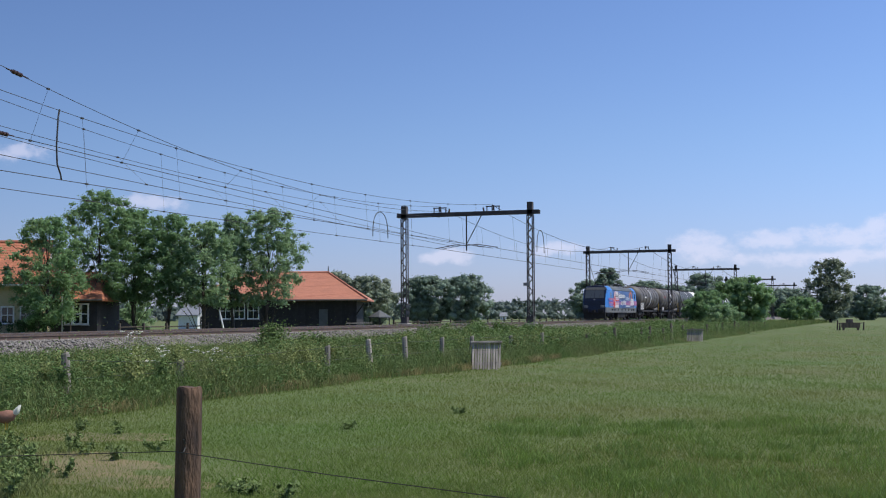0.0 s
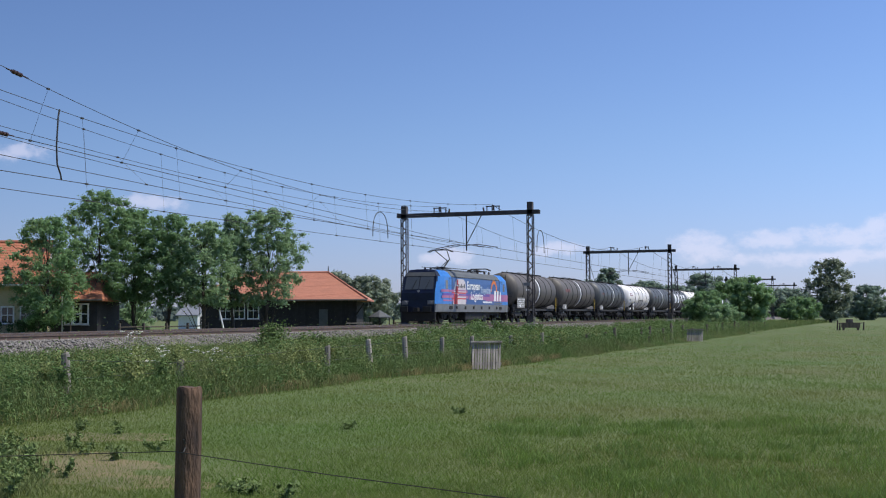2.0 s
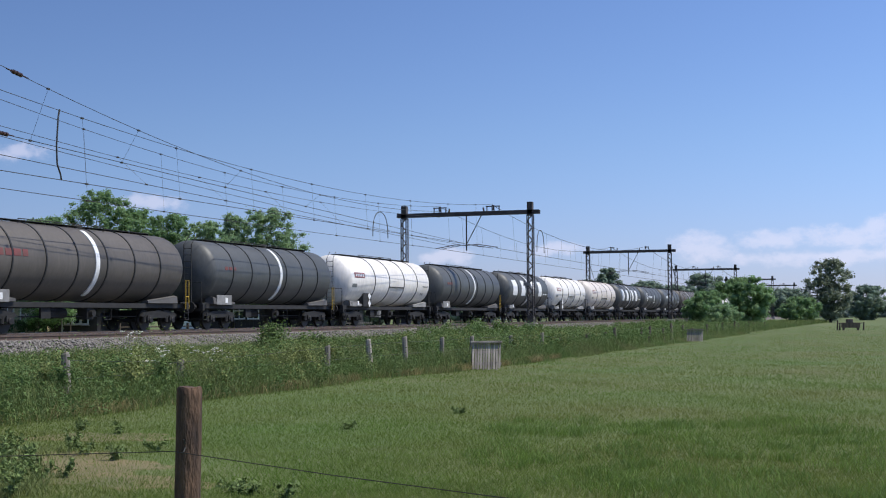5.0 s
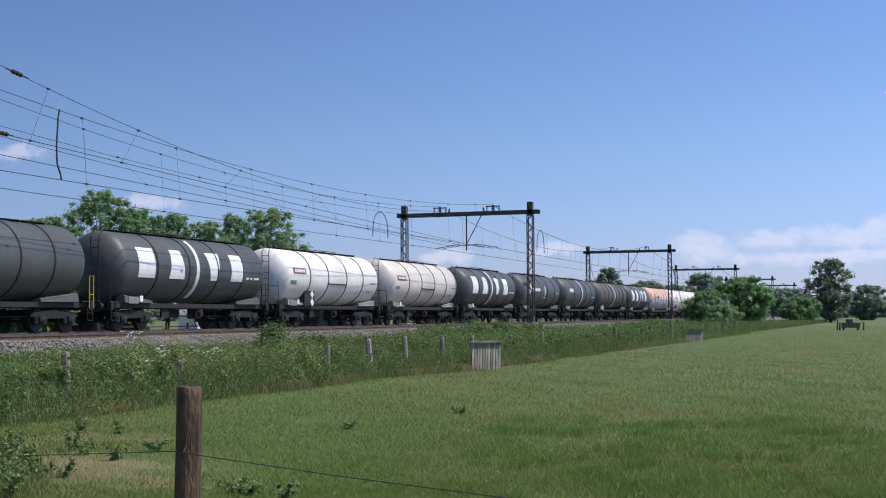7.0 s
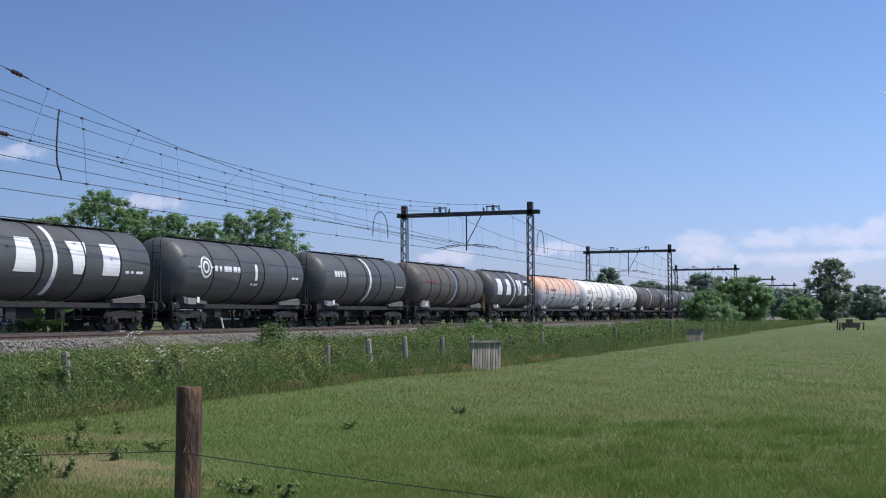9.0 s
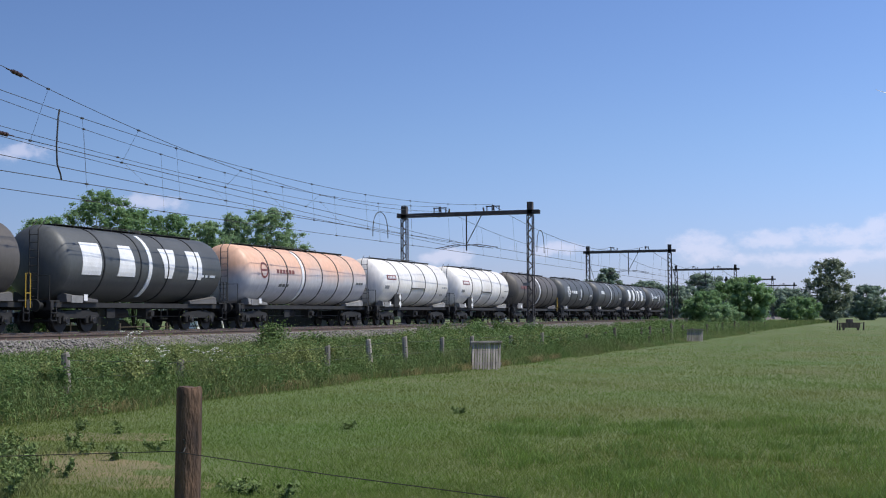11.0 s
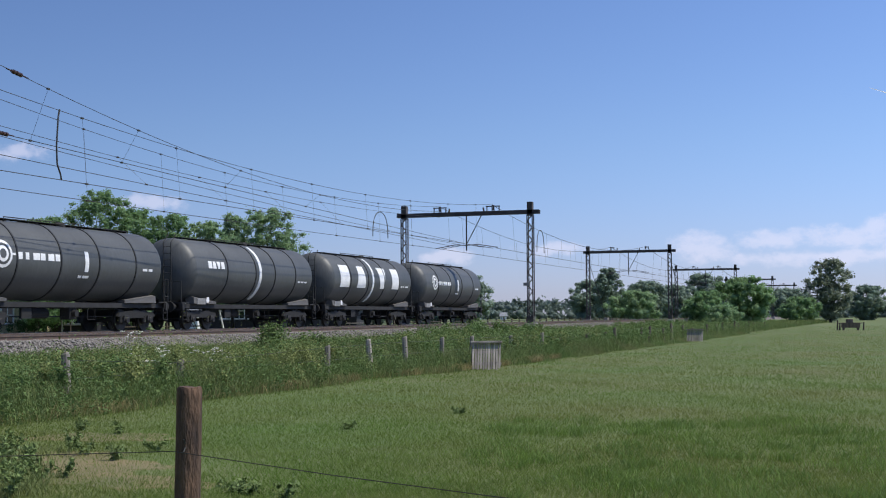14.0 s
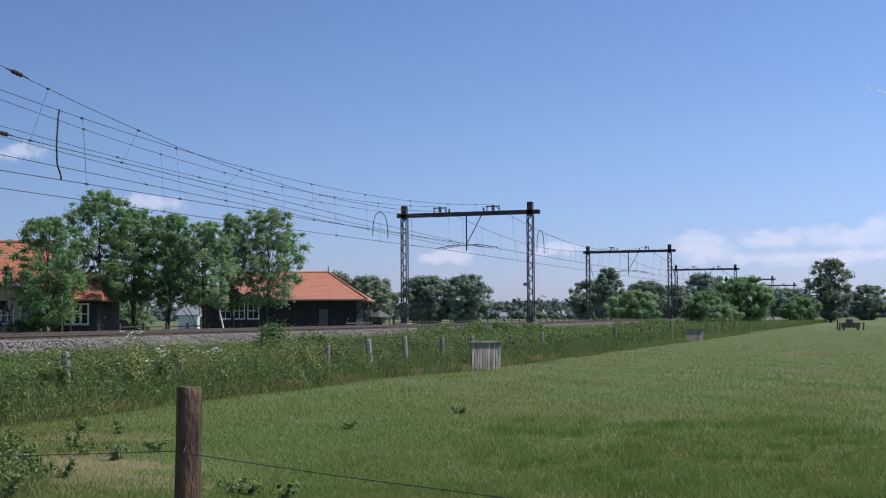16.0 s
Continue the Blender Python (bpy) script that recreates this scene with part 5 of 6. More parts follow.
def tile_courses(parent, x0, x1, y0, ym, ze, zr, hip0, hip1, material, n=16):
    """Overlapping tile courses on the front slope, one part a course."""
    L = math.hypot(ym - y0, zr - ze)
    for i in range(n):
        u0, u1 = i / n, min(1.0, (i + 1.15) / n)
        P = lambda u, s, o: ((x0 + hip0 * u) if s == 0 else (x1 - hip1 * u), y0 + (ym - y0) * u - o * (zr - ze) / L, ze + (zr - ze) * u + o * (ym - y0) / L)
        m = Mesh().loft([[P(u0, 0, 0.022), P(u0, 1, 0.022), P(u0, 1, 0.006), P(u0, 0, 0.006)], [P(u1, 0, 0.012), P(u1, 1, 0.012), P(u1, 1, 0.0), P(u1, 0, 0.0)]])
        part("tile_course", m, material, parent)


def window(parent, x, z, w, h, y=0.0, name="window", bars_x=1, bars_z=1, depth=0.1):
    """A framed window on a front wall: frame, sill, pane and glazing bars."""
    fr = Mesh()
    t = 0.08
    fr.box(x - t, x + w + t, y - 0.05, y, z - t, z).box(x - t, x + w + t, y - 0.05, y, z + h, z + h + t)
    fr.box(x - t, x, y - 0.05, y, z, z + h).box(x + w, x + w + t, y - 0.05, y, z, z + h)
    win = part(name, fr, M_WPAINT, parent, "white framed window")
    gl = Mesh().box(x, x + w, y - 0.012, y - 0.004, z, z + h)
    part("pane", gl, M_GLASS, win)
    for i in range(bars_x):
        xx = x + w * (i + 1) / (bars_x + 1)
        part("glazing_bar", Mesh().box(xx - 0.025, xx + 0.025, y - 0.035, y - 0.012, z, z + h), M_WPAINT, win)
    for i in range(bars_z):
        zz = z + h * (i + 1) / (bars_z + 1)
        part("glazing_bar", Mesh().box(x, x + w, y - 0.032, y - 0.012, zz - 0.025, zz + 0.025), M_WPAINT, win)
    part("sill", Mesh().box(x - 0.12, x + w + 0.12, y - 0.12, y, z - t - 0.06, z - t), M_CONCRETE, win)


def build_barn():
    """Local x runs along the front, 0 at the left corner; y goes back."""
    b = thing("barn", pose(-53.27, 92.68, 0, rz=VIEW), "low black boarded barn with orange tiled hipped roof", "barn")
    W, Dp, H = 12.6, 9.0, 3.0
    part("wall", Mesh().box(0, W, 0, Dp, 0, H), M_BLACKWOOD, b, "black tarred board wall")
    for i in range(42):
        part("board", Mesh().box(0.02 + i * 0.3, 0.29 + i * 0.3, -0.025 - 0.006 * (i % 2), 0, 0.05, H), M_BLACKWOOD, b)
    r = part("roof", hip_roof(Mesh(), -0.8, W + 0.9, -0.8, Dp + 0.8, 2.94, 5.28, 3.6, 3.6), M_TILE, b, "orange tiled hipped roof")
    tile_courses(r, -0.8, W + 0.9, -0.8, Dp / 2, 2.94, 5.28, 3.6, 3.6, M_TILE, 30)
    part("ridge", Mesh().tube([(2.8, Dp / 2, 5.3), (W - 2.7, Dp / 2, 5.3)], 0.11, 8), M_TILE, r)
    for xa, xb in ((W + 0.9, W - 2.7), (-0.8, 2.8)):
        part("hip_ridge", Mesh().tube([(xa, -0.8, 2.98), (xb, Dp / 2, 5.32)], 0.09, 8), M_TILE, r)
    part("finial", Mesh().tube([(W - 2.7, Dp / 2, 5.2), (W - 2.7, Dp / 2, 5.85)], 0.08, 6, 0.02), M_UNDER, r)
    part("gutter", Mesh().tube([(-0.8, -0.86, 2.88), (W + 0.9, -0.86, 2.88)], 0.06, 6), M_DGREY, b)
    for x in (1.55, 2.65, 3.8):
        window(b, x, 1.45, 0.8, 1.2, -0.03)
    part("door", Mesh().box(9.55, 10.25, -0.06, -0.03, 0.05, 2.15), M_DGREY, b, "dark grey plank door")
    for x in (W - 0.1, 5.4):
        part("brace", Mesh().tube([(x, -0.05, 1.6), (x + 0.75, -0.75, 2.6)], 0.06, 5), M_BLACKWOOD, b)
    return b


build_barn()


def build_house():
    h = thing("house", pose(-52.3, 57.6, 0, rz=VIEW), "pale yellow house with red orange tiled roof and white windows", "house")
    # main block: right end close behind the trees
    part("wall", Mesh().box(-3, 8.0, 0.0, 8, 0, 3.5), M_PALEWALL, h, "pale yellow rendered wall")
    r = part("roof", hip_roof(Mesh(), -3.5, 8.4, -0.5, 8.5, 3.45, 6.0, 0.02, 0.9), M_TILE_R, h, "red orange tiled roof")
    tile_courses(r, -3.5, 8.4, -0.5, 4, 3.45, 6.0, 0.02, 0.9, M_TILE_R, 24)
    part("ridge", Mesh().tube([(-3.5, 4, 6.02), (7.5, 4, 6.02)], 0.12, 8), M_TILE_R, r)
    part("verge_board", Mesh().tube([(8.42, -0.5, 3.45), (7.52, 4, 6.04)], 0.07, 6), M_WPAINT, r, "white board along the roof's edge")
    part("gutter", Mesh().tube([(-3.5, -0.55, 3.38), (8.4, -0.55, 3.38)], 0.07, 6), M_WPAINT, h)
    for x, wd in ((1.9, 1.05), (5.85, 0.6), (6.92, 0.5), (7.62, 0.24)):
        window(h, x, 1.3, wd, 0.85, 0.0, bars_x=1 if wd > 0.3 else 0, bars_z=1)
    part("door", Mesh().box(3.05, 3.85, -0.03, 0.02, 0.1, 2.2), M_GREYWALL, h, "grey front door")
    # lower wing
    part("wing_wall", Mesh().box(8.05, 10.6, 2.0, 7, 0, 2.7), M_BLACKWOOD, h, "dark boarded wing wall")
    wr = part("wing_roof", hip_roof(Mesh(), 8.05, 11.0, 1.5, 7.5, 2.62, 4.25, 0.02, 0.9), M_TILE_R, h, "red orange tiled wing roof")
    tile_courses(wr, 8.05, 11.0, 1.5, 4.5, 2.62, 4.25, 0.02, 0.9, M_TILE_R, 14)
    part("wing_gutter", Mesh().tube([(8.05, 1.45, 2.56), (11.0, 1.45, 2.56)], 0.05, 6), M_DGREY, h)
    for x in (8.8, 9.27, 9.72):
        window(h, x, 1.25, 0.32, 1.05, 2.0, bars_x=0)
    part("plinth", Mesh().box(8.05, 10.65, 1.94, 2.0, 0, 0.75), M_GREYWALL, h)
    return h


build_house()


def build_shed():
    s = thing("shed", pose(-81.7, 141.1, 0, rz=VIEW + 58), "small white shed with light grey sloping roof", "shed")
    prof = [(0, 0), (3.2, 0), (3.2, 1.9), (1.6, 3.1), (0, 1.9)]
    part("wall", Mesh().loft([[(x, 0.0, z) for x, z in prof], [(x, 3.2, z) for x, z in prof]]), M_WPAINT, s, "white gable wall")
    for sgn in (0, 1):
        P = lambda x: (x if not sgn else 3.2 - x)
        m = Mesh().loft([[(P(-0.3), y, 1.72), (P(1.6), y, 3.15), (P(1.6), y, 3.27), (P(-0.3), y, 1.84)] for y in (-0.3, 3.5)])
        part("roof_slope", m, M_LIGHTROOF, s, "light grey roof sheet")
    part("door", Mesh().box(2.0, 2.7, -0.05, 0, 0, 1.8), M_GREYWALL, s)
    window(s, 0.5, 0.95, 0.8, 0.7, 0.0)


build_shed()


def build_gazebo():
    g = thing("gazebo", pose(-40.77, 100.32, 0, rz=VIEW), "small open gazebo with grey pyramid roof", "gazebo")
    ring = [(0.95 * math.cos(a), 0.95 * math.sin(a)) for a in (math.pi / 4 * i for i in range(8))]
    part("roof", Mesh().loft([[(x, y, 1.42) for x, y in ring], [(x, y, 1.5) for x, y in ring], [(x * 0.08, y * 0.08, 2.05) for x, y in ring]]), M_DGREY, g, "grey shingled pyramid roof")
    for x, y in ring[::2]:
        part("post", Mesh().tube([(x * 0.85, y * 0.85, 0), (x * 0.85, y * 0.85, 1.45)], 0.05, 6), M_BLACKWOOD, g)
    part("floor", Mesh().disc((0, 0, 0), (0, 0, 1), 0.9, 0.1, 8), M_CONCRETE, g)


build_gazebo()


def build_table(x, y, label):
    t = thing("picnic_table", pose(x, y, 0, rz=VIEW + 8), label, "picnic table", "picnic tables")
    part("tabletop", Mesh().box(-1.0, 1.0, -0.38, 0.38, 1.0, 1.06, 0.01), M_GREYWOOD, t)
    for s in (-1, 1):
        part("bench", Mesh().box(-1.0, 1.0, min(s * 0.65, s * 0.9), max(s * 0.65, s * 0.9), 0.6, 0.65, 0.01), M_GREYWOOD, t)
        part("trestle", Mesh().tube([(s * 0.75, -0.75, 0), (s * 0.75, -0.15, 1.0)], 0.045, 5).tube([(s * 0.75, 0.75, 0), (s * 0.75, 0.15, 1.0)], 0.045, 5).tube([(s * 0.75, -0.8, 0.6), (s * 0.75, 0.8, 0.6)], 0.035, 5), M_GREYWOOD, t)


build_table(-39.3, 92.5, "grey weathered wooden picnic table near the barn")
build_table(-39.0, 101.5, "grey weathered wooden picnic table beside the gazebo")


def build_car():
    c = thing("car", pose(-46.3, 69.0, 0, rz=VIEW + 20), "dark parked car beside the house", "car")
    prof = [(-2.1, 0.35), (2.1, 0.35), (2.15, 0.75), (1.5, 0.92), (0.9, 1.4), (-1.0, 1.45), (-1.75, 0.98), (-2.15, 0.85)]
    part("body", Mesh().loft([[(x, -0.82, z) for x, z in prof], [(x, -0.7, z + 0.02) for x, z in prof], [(x, 0.7, z + 0.02) for x, z in prof], [(x, 0.82, z) for x, z in prof]]), M_CAR, c, smooth=True)
    part("side_window", Mesh().box(-1.0, 0.8, -0.835, -0.82, 0.98, 1.32, 0.004), M_GLASS, c)
    for x in (-1.3, 1.3):
        for y in (-0.85, 0.65):
            part("wheel", Mesh().disc((x, y, 0.32), (0, 1, 0), 0.32, 0.2, 18, 0.03), M_TYRE, c)
    part("headlight", Mesh().box(2.05, 2.16, -0.7, -0.4, 0.66, 0.8, 0.02).box(2.05, 2.16, 0.4, 0.7, 0.66, 0.8, 0.02), M_WPAINT, c, "pale headlight")


build_car()


def build_hedge():
    rng = np.random.default_rng(12)
    h = thing("hedge", pose(-44.6, 58.7, 0, rz=VIEW), "low clipped dark green hedge before the house", "hedge")
    n = 90
    cs = np.stack([rng.uniform(-4.5, 1.7, n), rng.uniform(-0.35, 0.35, n), rng.uniform(0.2, 1.35, n)], 1)
    v, f = leaf_cloud(rng, cs, np.full(n, 0.3), 9000, 0.06)
    v[:, 2] = np.clip(v[:, 2], 0.0, 1.62)
    part("foliage", fast_mesh("foliage", v, f, M_HEDGE), None, h)
    part("stem", Mesh().tube([(-4, 0, 0), (-4, 0, 0.9)], 0.03, 5).tube([(0.5, 0, 0), (0.5, 0, 0.9)], 0.03, 5), M_BARK, h)


build_hedge()


def build_pole(x, y, z0, x1, y1, h, r, label, m_):
    p = thing("pole", pose(x, y, 0), label, "pole")
    part("shaft", Mesh().tube([(0, 0, z0), (x1 - x, y1 - y, h)], r, 8, r * 0.8), m_, p)
    part("cap", Mesh().disc((x1 - x, y1 - y, h), (0, 0, 1), r * 1.3, 0.05, 8, 0.01), M_UNDER, p)


build_pole(-42.66, 59.27, 0, -42.66, 59.27, 2.75, 0.05, "thin pale grey pole beside the house", M_CONCRETE)
build_pole(-36.75, 66.75, 0.2, -37.11, 66.56, 2.0, 0.06, "short leaning white marker pole by the track", M_WPAINT)


def build_far_fence():
    """Post and rail fence of the paddock beyond the track."""
    segs = [((-38.2, 58), (-38.1, 67), 4), ((-37.8, 96), (-37.4, 190), 34)]
    for (xa, ya), (xb, yb), n in segs:
        f = thing("paddock_fence", pose(xa, ya, 0), "dark wooden post and rail paddock fence", "fence", "paddock fences")
        post = Mesh().box(-0.06, 0.06, -0.06, 0.06, 0, 1.25, 0.012).data("post", M_BARK)
        for i in range(n + 1):
            o = new("post", post)
            o.parent = f
            o.location = ((xb - xa) * i / n, (yb - ya) * i / n, 0.0)
        for z in (0.6, 1.05):
            part("fence_rail", Mesh().tube([(0, 0, z), (xb - xa, yb - ya, z)], 0.035, 5), M_BARK, f)


build_far_fence()


def build_far_house(x, y, w, h, rz, wall, roof, label):
    s = thing("farmhouse", pose(x, y, 0, rz=rz), label, "house", "far houses")
    part("wall", Mesh().box(-w / 2, w / 2, 0, w * 0.6, 0, h * 0.5), wall, s)
    part("roof", hip_roof(Mesh(), -w / 2 - 0.4, w / 2 + 0.4, -0.4, w * 0.6 + 0.4, h * 0.48, h, w * 0.12, w * 0.12), roof, s)
    for i in range(3):
        xx = -w * 0.36 + i * w * 0.27
        window(s, xx, h * 0.15, w * 0.12, h * 0.2, 0.0, bars_x=0, bars_z=0)


build_far_house(-150.5, 470, 2.6, 2.9, 25, M_WPAINT, M_LIGHTROOF, "small white farmhouse far off before the wood")
build_far_house(-141, 472, 2.4, 2.8, 15, M_WPAINT, M_LIGHTROOF, "small pale farmhouse far off before the wood")
build_far_house(-36.0, 425, 9, 7.5, 10, M_GREYWALL, M_DGREY, "grey house far along the railway line")


# ---- field edge: fence, boards, trough ----
def build_verge_fence():
    f = thing("pasture_fence", pose(0, 0, 0), "old leaning grey wooden pasture fence posts in the verge", "fence")
    rng = np.random.default_rng(9)
    posts = [(-13.45, 18.86, 0.95), (-13.3, 22.3, 0.72), (-12.95, 28.5, 0.85), (-13.0, 31.4, 0.95), (-12.75, 33.3, 0.98), (-13.0, 37.0, 0.9), (-12.8, 39.3, 0.9), (-12.9, 44.0, 0.85), (-12.7, 47.5, 0.9)]
    posts += [(-12.8 + rng.normal() * 0.1, 51.0 + 4.0 * i + rng.normal() * 0.5, 0.8 + rng.normal() * 0.1) for i in range(22)]
    for x, y, h in posts:
        r = 0.078
        lx, ly = rng.normal() * 0.05, rng.normal() * 0.05
        rings = []
        for z, k in ((-0.1, 1.05), (h * 0.5, 1.0), (h - 0.03, 0.95), (h, 0.75)):
            rings.append([(x + lx * z + r * k * math.cos(a), y + ly * z + r * k * math.sin(a), z + 0.02 * math.cos(a)) for a in (math.pi / 4 * j for j in range(8))])
        part("post", Mesh().loft(rings), M_GREYWOOD if y < 50 else M_OLDPOST, f)
    for z in (0.5, 0.82):
        part("strand", Mesh().tube([(x, y, min(z, h - 0.05) + 0.02 * math.sin(y)) for x, y, h in posts], 0.004, 4), M_WIRE, f)


build_verge_fence()


def build_board(x, y, w, h, rz, lean, label):
    """A weathered slatted panel that leans back, with a ledge along its top."""
    b = thing("slatted_panel", pose(x, y, 0, rz=rz), label, "wooden panel", "slatted panels at the field edge")
    n = max(6, int(w / 0.075))
    for i in range(n):
        x0 = -w / 2 + w * i / n
        dz = 0.02 * math.sin(i * 2.7)
        m = Mesh().loft([[(x0 + 0.008 + o, -0.012, 0.02 + dz), (x0 + w / n - 0.013 + o, -0.012, 0.02 + dz), (x0 + w / n - 0.013 + o, 0.012, 0.02 + dz), (x0 + 0.008 + o, 0.012, 0.02 + dz)] if k == 0 else
                         [(x0 + 0.008 + 0.04, lean - 0.012, h), (x0 + w / n - 0.013 + 0.04, lean - 0.012, h), (x0 + w / n - 0.013 + 0.04, lean + 0.012, h), (x0 + 0.008 + 0.04, lean + 0.012, h)] for k, o in ((0, -0.03), (1, 0.04))])
        part("slat", m, M_GREYWOOD, b)
    for u in (0.18, 0.62):
        part("batten", Mesh().box(-w / 2, w / 2, lean * u + 0.014, lean * u + 0.05, h * u, h * u + 0.08), M_GREYWOOD, b)
    part("top_ledge", Mesh().box(-w / 2 - 0.02, w / 2 + 0.06, lean - 0.1, lean + 0.14, h, h + 0.06, 0.01), M_GREYWOOD, b, "grey board ledge")
    for s in (-1, 1):
        part("prop", Mesh().tube([(s * w * 0.42, lean + 0.03, h * 0.95), (s * w * 0.42, lean + 0.45, 0.0)], 0.03, 5), M_GREYWOOD, b)


build_board(-11.06, 35.37, 0.84, 0.76, 26, 0.3, "weathered grey slatted wooden panel leaning at the field edge")
build_board(-10.85, 74.6, 0.92, 0.66, 14, 0.2, "pale weathered slatted wooden panel at the far field edge")


def build_trough():
    t = thing("water_trough", pose(-4.0, 126.0, 0, rz=10), "grey cattle water trough with wooden posts", "trough")
    prof = [(-0.45, 0.72), (-0.36, 0.25), (0.36, 0.25), (0.45, 0.72), (0.38, 0.72), (0.3, 0.33), (-0.3, 0.33), (-0.38, 0.72)]
    part("basin", Mesh().loft([[(xx, y, z) for y, z in prof] for xx in (-0.75, 0.85)]), M_OLDPOST, t, "grey basin")
    part("pump_box", Mesh().box(-0.35, 0.25, -0.2, 0.25, 0.7, 1.05, 0.03), M_OLDPOST, t)
    for xx in (-0.6, 0.7):
        part("foot", Mesh().box(xx - 0.06, xx + 0.06, -0.35, 0.35, 0, 0.25), M_OLDPOST, t)
    for xx, h in ((-1.15, 0.95), (-0.95, 0.7), (1.2, 0.75)):
        part("post", Mesh().tube([(xx, 0, 0), (xx + 0.04, 0, h)], 0.08, 7, 0.065), M_OLDPOST, t)
    part("cross_rail", Mesh().tube([(-1.15, 0, 0.65), (1.22, 0, 0.68)], 0.04, 5), M_OLDPOST, t)


build_trough()

fw = Mesh().tube([(-8.3, 3.0, 0.84), (-6.2, 4.1, 0.86), (-4.14, 5.24, 0.88), (-3.33, 5.52, 0.9), (-2.22, 4.98, 0.885), (-1.22, 4.46, 0.89), (0.3, 3.6, 0.9)], 0.0022, 5)
tagged(part("fence_wire", fw, M_WIRE), "thin slack fence wire tied to the brown post", "wire")


# ---- grass and weeds ----
def edge_shift(y):
    """The verge's foot lies farther back at the near end."""
    return np.interp(y, [13, 30, 37], [-0.85, -0.75, 0.0])


def field_grass():
    rng = np.random.default_rng(31)
    n = 760000
    d = 9.0 * (170 / 9.0) ** (rng.random(n) ** 1.3)
    lat = (rng.random(n) - 0.5) * 0.74 * d
    c, s = math.cos(radians(19.291)), math.sin(radians(19.291))
    x, y = c * lat - s * d, s * lat + c * d
    keep = x > -12.0 + edge_shift(y)
    bare = np.exp(-(((x + 8.6) / 1.3) ** 2 + ((y - 11.6) / 1.0) ** 2))
    bare = np.maximum(bare, 0.7 * np.exp(-(((x + 7.6) / 2.2) ** 2 + ((y - 11.4) / 1.8) ** 2)))
    keep &= rng.random(n) > bare * 0.88
    x, y, d = x[keep], y[keep], d[keep]
    tuft = 0.5 + 0.5 * np.sin(x * 1.7 + 2 * np.sin(y * 0.9)) * np.sin(y * 1.1 + 1.5 * np.sin(x * 0.7))
    h = (0.022 + 0.035 * rng.random(len(x)) ** 2 + 0.035 * tuft * rng.random(len(x))) * np.interp(d, [9, 60, 170], [1, 0.9, 0.5])
    v, f = short_blades(rng, x, y, ground_z(x, y) - 0.004, h, 0.0017 * (1 + 0.06 * d), 0.8)
    o = new("pasture_grass", fast_mesh("pasture_grass", v, f, M_BLADE))
    tagged(o, "short grazed green pasture grass", "grass", kind="stuff")


field_grass()


def verge_grass():
    rng = np.random.default_rng(33)
    n1, n2 = 108000, 42000
    y = np.concatenate([rng.uniform(13, 58, n1), 58 + 190 * rng.random(n2) ** 1.3])
    x = np.concatenate([-11.3 - 12.8 * rng.random(n1) ** 1.25, -11.3 - 12.8 * rng.random(n2) ** 0.9])
    edge = 0.14 * np.sin(y * 0.8) + 0.1 * np.sin(y * 2.1)
    x = x + edge * np.clip((x + 14) / 2.5, 0, 1) + edge_shift(y) * np.clip((x + 16) / 4, 0, 1)
    patch = 0.5 + 0.5 * np.sin(x * 0.9 + 1.7 * np.sin(y * 0.33)) * np.sin(y * 0.61 + 1.1 * np.sin(x * 0.5))
    rise = np.clip((-11.0 + edge_shift(y) - x) / 0.9, 0.3, 1)
    fall = np.interp(-x, [11, 17, 22, 24.2], [1.0, 1.0, 0.62, 0.3])
    h = (0.25 + 0.35 * patch + 0.35 * rng.random(len(x))) * rise * fall
    far = np.clip((y - 40) / 60, 0, 3)
    v, f = blades(rng, x, y, ground_z(x, y), h, 0.0055 * (1 + far), 0.4)
    o = new("verge_grass", fast_mesh("verge_grass", v, f, M_VERGE))
    tagged(o, "tall unmown grass along the railway verge", "grass", kind="stuff")
    # broad-leaved weeds between the grass
    n = 2300
    y = 13 + 150 * rng.random(n) ** 1.7
    x = -11.7 - 11.4 * rng.random(n) ** 1.3
    fall = np.interp(-x, [11.5, 12.5, 17, 22, 24.2], [0.5, 0.9, 1.0, 0.62, 0.3])
    z = ground_z(x, y) + (0.1 + 0.65 * rng.random(n)) * fall
    for name, m_, sel, lb in (("verge_weeds", M_BRAMBLE, slice(0, 2050), "green nettles and broad-leaved weeds in the verge"), ("yellow_weeds", M_YELLOW, slice(2050, 2300), "yellowish flowering weeds in the verge")):
        c = np.stack([x[sel], y[sel], z[sel]], 1)
        if m_ is M_YELLOW:
            k = len(c) // 2
            c[:, 0] = -12.4 - 3.2 * rng.random(len(c))
            c[:k, 0], c[:k, 1] = -12.0 - 3.5 * rng.random(k), 20.5 + 7.5 * rng.random(k)
            c[:k, 2] = 0.15 + 0.6 * rng.random(k)
        v, f = leaf_cloud(rng, c, np.full(len(c), 0.28), 50 * len(c), 0.024, 1.2)
        v[:, 2] = np.maximum(v[:, 2], 0.03)
        o = new(name, fast_mesh(name, v, f, m_))
        tagged(o, lb, "weeds", kind="stuff")


verge_grass()


